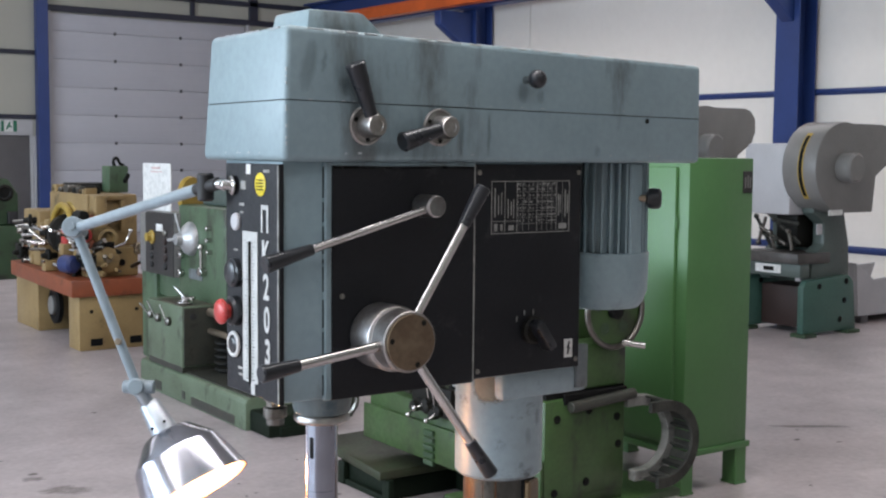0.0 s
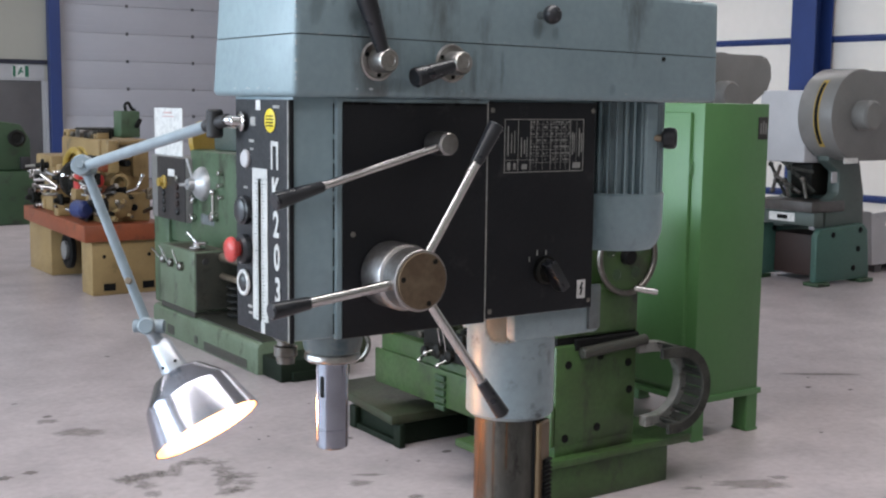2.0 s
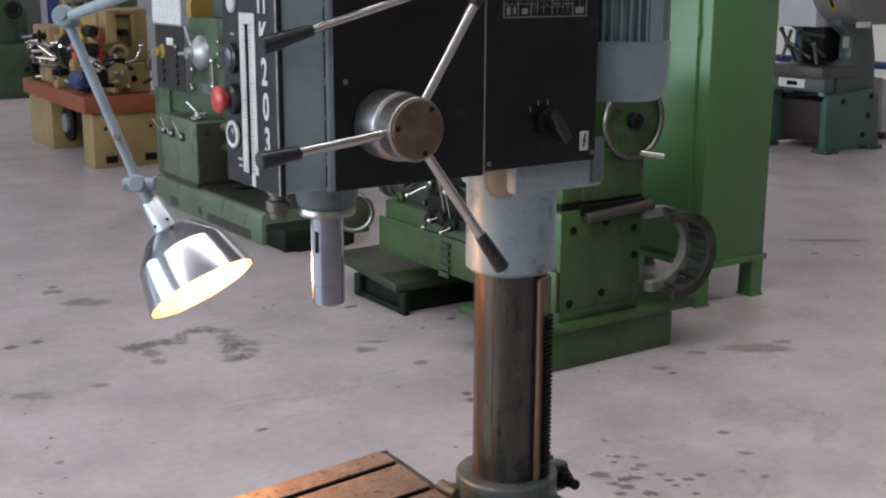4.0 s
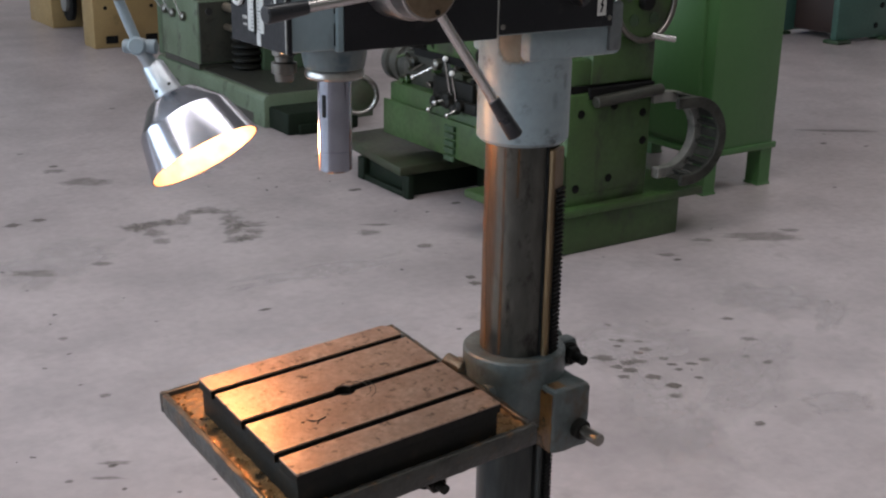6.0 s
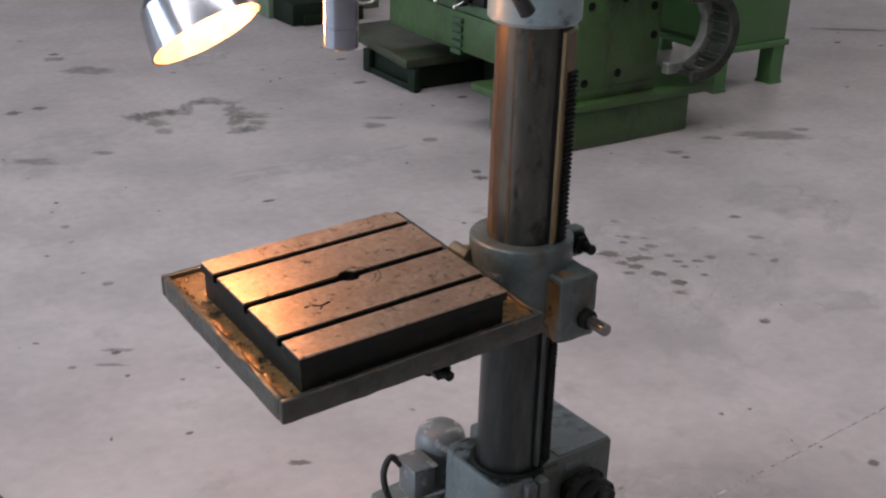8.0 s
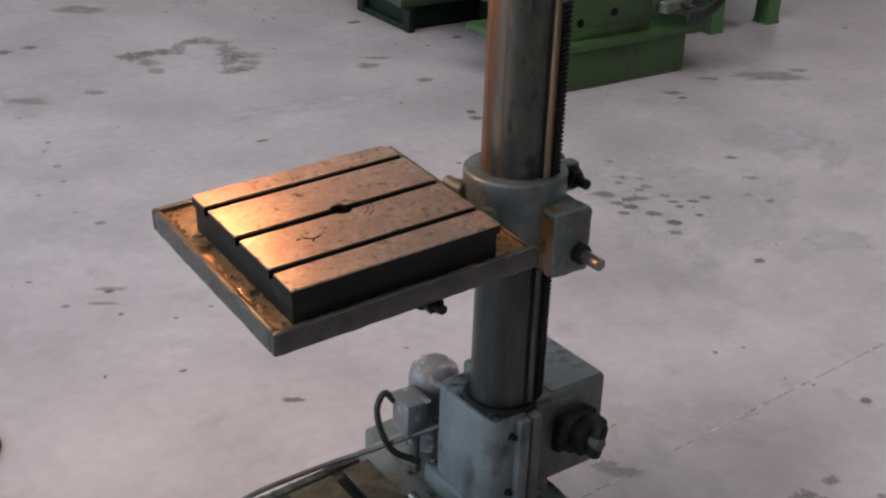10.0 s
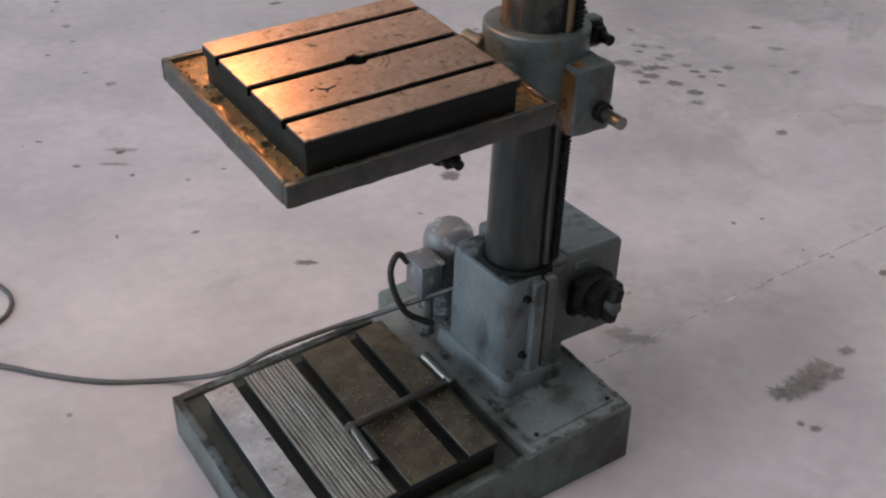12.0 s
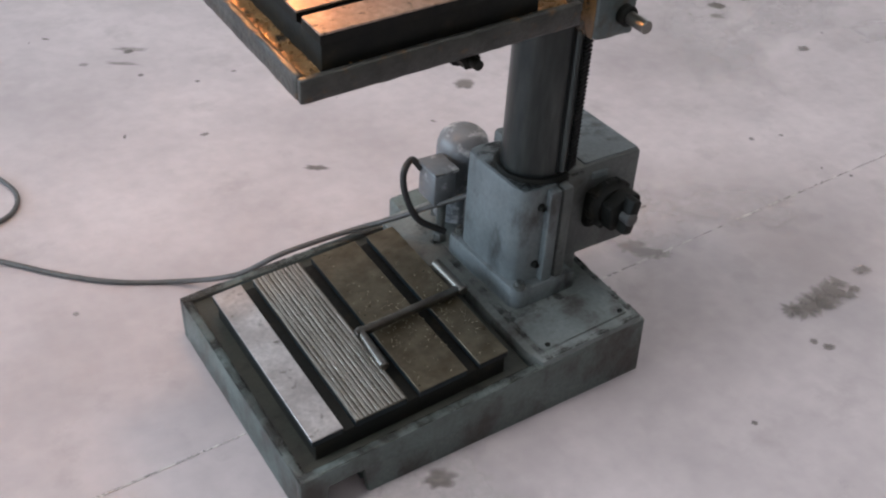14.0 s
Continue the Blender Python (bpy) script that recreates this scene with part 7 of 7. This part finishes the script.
for k in range(7):
    zz = 0.78 + 0.04 * k
    b = bmesh.new()
    rod(b, (1.98 + 0.02 * (k % 3), 9.3 + 0.08 * k, zz), (1.86, 9.36 + 0.09 * k, zz + 0.03 * math.sin(2 * k)), 0.018, 0.013, seg=10)
    part("turret_bar", b, M["chrome" if k % 2 else "wornsteel"], yl)
b = bmesh.new()
pts = [(2.05 + 0.0, 9.0 + 0.3 * math.cos(a), 0.93 + 0.26 * math.sin(a)) for a in [math.pi * i / 16 for i in range(17)]]
tube(b, pts, 0.03, 12)
tube(b, [(p[0] + 0.07, p[1], p[2]) for p in pts], 0.04, 12)
part("chuck_guard", b, M["yellow"], yl, "arched yellow chuck guard")
b = bmesh.new()
spun(b, (2.1, 8.85, 0.93), (0, 1, 0), [(0, 0), (0, 0.12), (0.1, 0.13), (0.12, 0.18), (0.2, 0.18), (0.2, 0)], 30)
part("chuck", b, M["tableside"], yl)
rg = random.Random(11)
for k in range(22):
    x, z, s = rg.uniform(1.95, 2.5), rg.uniform(0.63, 0.86), rg.uniform(0.02, 0.05)
    b = bmesh.new()
    if k % 2:
        rod(b, (x, 8.36, z), (x + rg.uniform(-0.08, 0.08), 8.22, z + rg.uniform(-0.02, 0.1)), s * 0.5, seg=10)
    else:
        spun(b, (x, 8.36, z), (0, -1, 0), [(0, s), (0.06, s), (0.065, s * 0.7), (0.12, s * 0.6), (0.12, 0)], 16)
    part("turret_tool", b, M[("dullsteel", "wornsteel", "tableside", "ochre")[k % 4]], yl)
for k in range(12):
    y, s = rg.uniform(8.5, 9.5), rg.uniform(0.03, 0.07)
    b = bmesh.new()
    box(b, 2.12, 2.12 + s * 2, y, y + s * 2, 1.295, 1.3 + s, 0.01)
    part("top_clutter", b, M[("tableside", "ochre", "wornsteel")[k % 3]], yl)
for k in range(48):
    y = rg.uniform(8.3, 10.1)
    z = rg.uniform(0.62, 1.05)
    x = rg.uniform(1.9, 2.02)
    b = bmesh.new()
    if k % 3 == 0:
        spun(b, (x + 0.1, y, z), (-1, rg.uniform(-0.4, 0.4), 0), [(0, 0.03), (0.06, 0.03), (0.065, 0.06), (0.09, 0.06), (0.095, 0.03), (0.14, 0.02), (0.14, 0)], 16)
        mt = M["chrome"] if k % 2 else M["tableside"]
    elif k % 3 == 1:
        rod(b, (x + 0.08, y, z), (x - 0.04, y + rg.uniform(-0.15, 0.15), z + rg.uniform(-0.05, 0.12)), 0.014, seg=10)
        ball(b, (x + 0.08, y, z), 0.03, 12)
        mt = M["chrome"]
    else:
        box(b, x, x + 0.12, y - 0.06, y + 0.06, z - 0.05, z + 0.05, 0.012)
        mt = M["tableside"] if k % 2 else M["ochre"]
    part("handle" if k % 3 else "stop_drum", b, mt, yl)
b = bmesh.new()
box(b, 1.95, 2.05, 8.62, 8.75, 0.8, 1.0, 0.02)
part("red_knob", b, M["red"], yl)
b = bmesh.new()
box(b, 2.44, 2.62, 8.9, 9.1, 1.3, 1.54, 0.012)
db = part("drive_box", b, M["lathegreen"], yl, "green drive box")
b = bmesh.new()
tube(b, smooth_line([(2.5, 8.93, 1.54), (2.49, 8.93, 1.59), (2.53, 8.95, 1.61), (2.57, 8.98, 1.56), (2.61, 9.0, 1.545)], 5), 0.014, 8)
rod(b, (2.58, 8.89, 1.4), (2.58, 8.8, 1.46), 0.02, seg=10)
part("conduit", b, M["tableside"], db)
b = bmesh.new()
box(b, 2.2, 2.55, 9.1, 9.5, 1.3, 1.38, 0.02)
part("top_plate", b, M["tableside"], yl)

# ---- dark green machine by the far wall ----
dg = thing("dark_green_machine", "dark green machine tool with round gauge", "machine tool")
b = bmesh.new()
box(b, 2.5, 3.12, 14.2, 15.2, 0, 0.7, 0.02)
prism(b, [(2.4, 0.7), (3.1, 0.7), (3.1, 1.1), (2.98, 1.3), (2.6, 1.36), (2.4, 1.2)], "y", 14.25, 15.1, 0.03)
part("body", b, M["greendark"], dg)
b = bmesh.new()
spun(b, (2.92, 14.25, 1.12), (0, -1, 0), [(0, 0.11), (0.03, 0.11), (0.04, 0.08), (0.02, 0.06), (0.02, 0)], 24)
part("gauge", b, M["tableside"], dg)
b = bmesh.new()
box(b, 2.95, 3.08, 14.2, 14.26, 0.72, 0.88, 0.01)
part("switch_plate", b, M["rubber"], dg)

# ---- eccentric presses ----
def press():
    pr = thing("eccentric_press", "grey-teal eccentric press with round grey flywheel guard", "press", "presses by the wall")
    for y0 in (5.45, 6.14):
        b = bmesh.new()
        prism(b, [(7.76, 0.03), (8.55, 0.03), (8.5, 0.5), (8.42, 0.56), (7.8, 0.53), (7.75, 0.47)], "y", y0, y0 + 0.07, 0.015)
        lg = part("leg_plate", b, M["tealbright"], pr, "teal-green cast leg plate")
        for x, z in ((7.98, 0.47), (8.38, 0.5), (8.36, 0.32), (8.3, 0.14)):
            b = bmesh.new()
            spun(b, (x, y0 + 0.001, z), (0, -1, 0), [(0, 0.028), (0.006, 0.028), (0.008, 0.02), (0.008, 0)], 14)
            part("bolt", b, M["ink"], lg)
        for x in (7.82, 8.46):
            b = bmesh.new()
            box(b, x - 0.09, x + 0.09, y0 - 0.05, y0 + 0.12, 0, 0.035, 0.006)
            part("foot", b, M["greendark"], lg)
    b = bmesh.new()
    prism(b, [(7.95, 0.5), (8.52, 0.5), (8.5, 0.85), (8.4, 1.2), (8.35, 1.75), (7.95, 1.75), (7.95, 1.15), (8.12, 1.05), (8.12, 0.85), (7.95, 0.75)], "y", 5.52, 5.66, 0.02)
    prism(b, [(7.95, 0.5), (8.52, 0.5), (8.5, 0.85), (8.4, 1.2), (8.35, 1.75), (7.95, 1.75), (7.95, 1.15), (8.12, 1.05), (8.12, 0.85), (7.95, 0.75)], "y", 6.0, 6.14, 0.02)
    box(b, 8.3, 8.45, 5.6, 6.1, 0.5, 1.7, 0.01)
    fr = part("press_frame", b, M["teal"], pr)
    b = bmesh.new()
    box(b, 8.0, 8.08, 5.515, 5.521, 0.95, 1.05)
    part("plate", b, M["palegrey"], fr)
    b = bmesh.new()
    box(b, 7.72, 8.2, 5.5, 6.18, 0.68, 0.78, 0.012)
    part("bolster", b, M["bolster"], pr, "grey-brown oily press table")
    b = bmesh.new()
    box(b, 7.76, 7.9, 5.5, 6.18, 0.55, 0.68, 0.012)
    ap_ = part("front_apron", b, M["teal"], pr)
    b = bmesh.new()
    box(b, 7.752, 7.759, 5.72, 6.02, 0.58, 0.66, 0.002, 1)
    sp_ = part("white_plate", b, M["white"], ap_)
    b = bmesh.new()
    box(b, 7.749, 7.7518, 5.8, 5.92, 0.6, 0.64)
    part("plate_print", b, M["ink"], sp_)
    b = bmesh.new()
    box(b, 7.95, 8.35, 5.6, 6.1, 0.06, 0.45, 0.01)
    part("scrap_box", b, M["brownred"], pr, "rusty brown scrap box under the table")
    b = bmesh.new()
    box(b, 7.95, 8.2, 5.7, 5.95, 0.82, 1.14, 0.02)
    part("ram", b, M["tableside"], pr)
    for p, q in (((7.9, 5.62, 0.86), (7.8, 5.8, 1.05)), ((7.8, 5.95, 1.1), (7.82, 6.05, 0.85)), ((7.8, 5.7, 0.85), (7.8, 6.0, 1.0)), ((7.85, 5.6, 1.05), (7.8, 5.85, 1.08)), ((7.82, 5.65, 0.8), (7.8, 5.68, 0.98)), ((7.82, 5.85, 0.8), (7.78, 5.88, 0.96)), ((7.84, 6.05, 0.95), (7.78, 5.8, 0.9)), ((7.9, 5.95, 0.8), (7.84, 6.1, 1.1))):
        b = bmesh.new()
        rod(b, p, q, 0.016, seg=10)
        ball(b, q, 0.026, 12)
        part("tool_linkage", b, M["chaindark"] if p[0] > 7.83 else M["wornsteel"], pr)
    b = bmesh.new()
    box(b, 7.8, 8.35, 5.68, 6.2, 1.13, 1.8, 0.02)
    box(b, 7.84, 8.0, 6.19, 6.26, 1.3, 1.76, 0.015)
    part("head_cover", b, M["palegrey"], pr, "pale grey sheet head cover")
    n = 40
    cx, cz, r = 8.12, 1.58, 0.42
    arc = [(cx + r * math.cos(a), cz + r * math.sin(a)) for a in [radians(75) + radians(195) * i / n for i in range(n + 1)]]
    outline_ = arc + [(8.56, 1.16), (8.6, 1.5), (8.8, 1.62), (8.86, 1.75), (8.85, 1.88), (8.78, 1.96), (8.7, 1.985)]
    b = bmesh.new()
    prism(b, outline_, "y", 5.32, 5.7, 0.012)
    gd = part("flywheel_guard", b, M["guard"], pr, "round grey sheet flywheel guard")
    b = bmesh.new()
    rod(b, (8.1, 5.33, 1.58), (8.1, 5.16, 1.58), 0.135, seg=36)
    part("guard_hub", b, M["guard"], gd)
    b = bmesh.new()
    rr_ = [(cx + (r + 0.002) * math.cos(a), cz + (r + 0.002) * math.sin(a)) for a in [radians(132) + radians(92) * i / 24 for i in range(25)]]
    ri_ = [(cx + (r - 0.01) * math.cos(a), cz + (r - 0.01) * math.sin(a)) for a in [radians(224) - radians(92) * i / 24 for i in range(25)]]
    prism(b, rr_ + ri_, "y", 5.462, 5.522)
    yb = part("yellow_band", b, M["yellow"], gd)
    b = bmesh.new()
    rr_ = [(cx + (r + 0.004) * math.cos(a), cz + (r + 0.004) * math.sin(a)) for a in [radians(137) + radians(82) * i / 24 for i in range(25)]]
    ri_ = [(cx + (r - 0.01) * math.cos(a), cz + (r - 0.01) * math.sin(a)) for a in [radians(219) - radians(82) * i / 24 for i in range(25)]]
    prism(b, rr_ + ri_, "y", 5.474, 5.51)
    part("guard_slot", b, M["ink"], yb)
    b = bmesh.new()
    box(b, 7.9, 8.1, 5.312, 5.318, 1.14, 1.19)
    part("white_strip", b, M["white"], gd)
    return pr


pr1 = press()
pr2 = copy_thing(pr1, pose(-0.17, 1.81, 0.0) @ Matrix.Scale(1.122, 4))

# ---- grey sheet bin by the wall ----
bn = thing("sheet_bin", "pale grey sloping sheet steel bin on the floor", "bin")
b = bmesh.new()
prism(b, [(9.0, 0.08), (10.2, 0.08), (10.4, 0.5), (9.25, 0.44), (8.95, 0.62)], "y", 5.75, 5.78, 0.004, 1)
prism(b, [(9.0, 0.08), (10.2, 0.08), (10.4, 0.5), (9.25, 0.44), (8.95, 0.62)], "y", 6.55, 6.58, 0.004, 1)
prism(b, [(9.0, 0.08), (9.03, 0.08), (8.98, 0.62), (8.95, 0.62)], "y", 5.78, 6.55)
box(b, 9.0, 10.2, 5.78, 6.55, 0.08, 0.1)
part("bin_body", b, M["palegrey"], bn)
for x in (9.15, 10.05):
    b = bmesh.new()
    box(b, x - 0.06, x + 0.06, 5.78, 6.55, 0, 0.08, 0.006)
    part("skid", b, M["darkdoor"], bn)
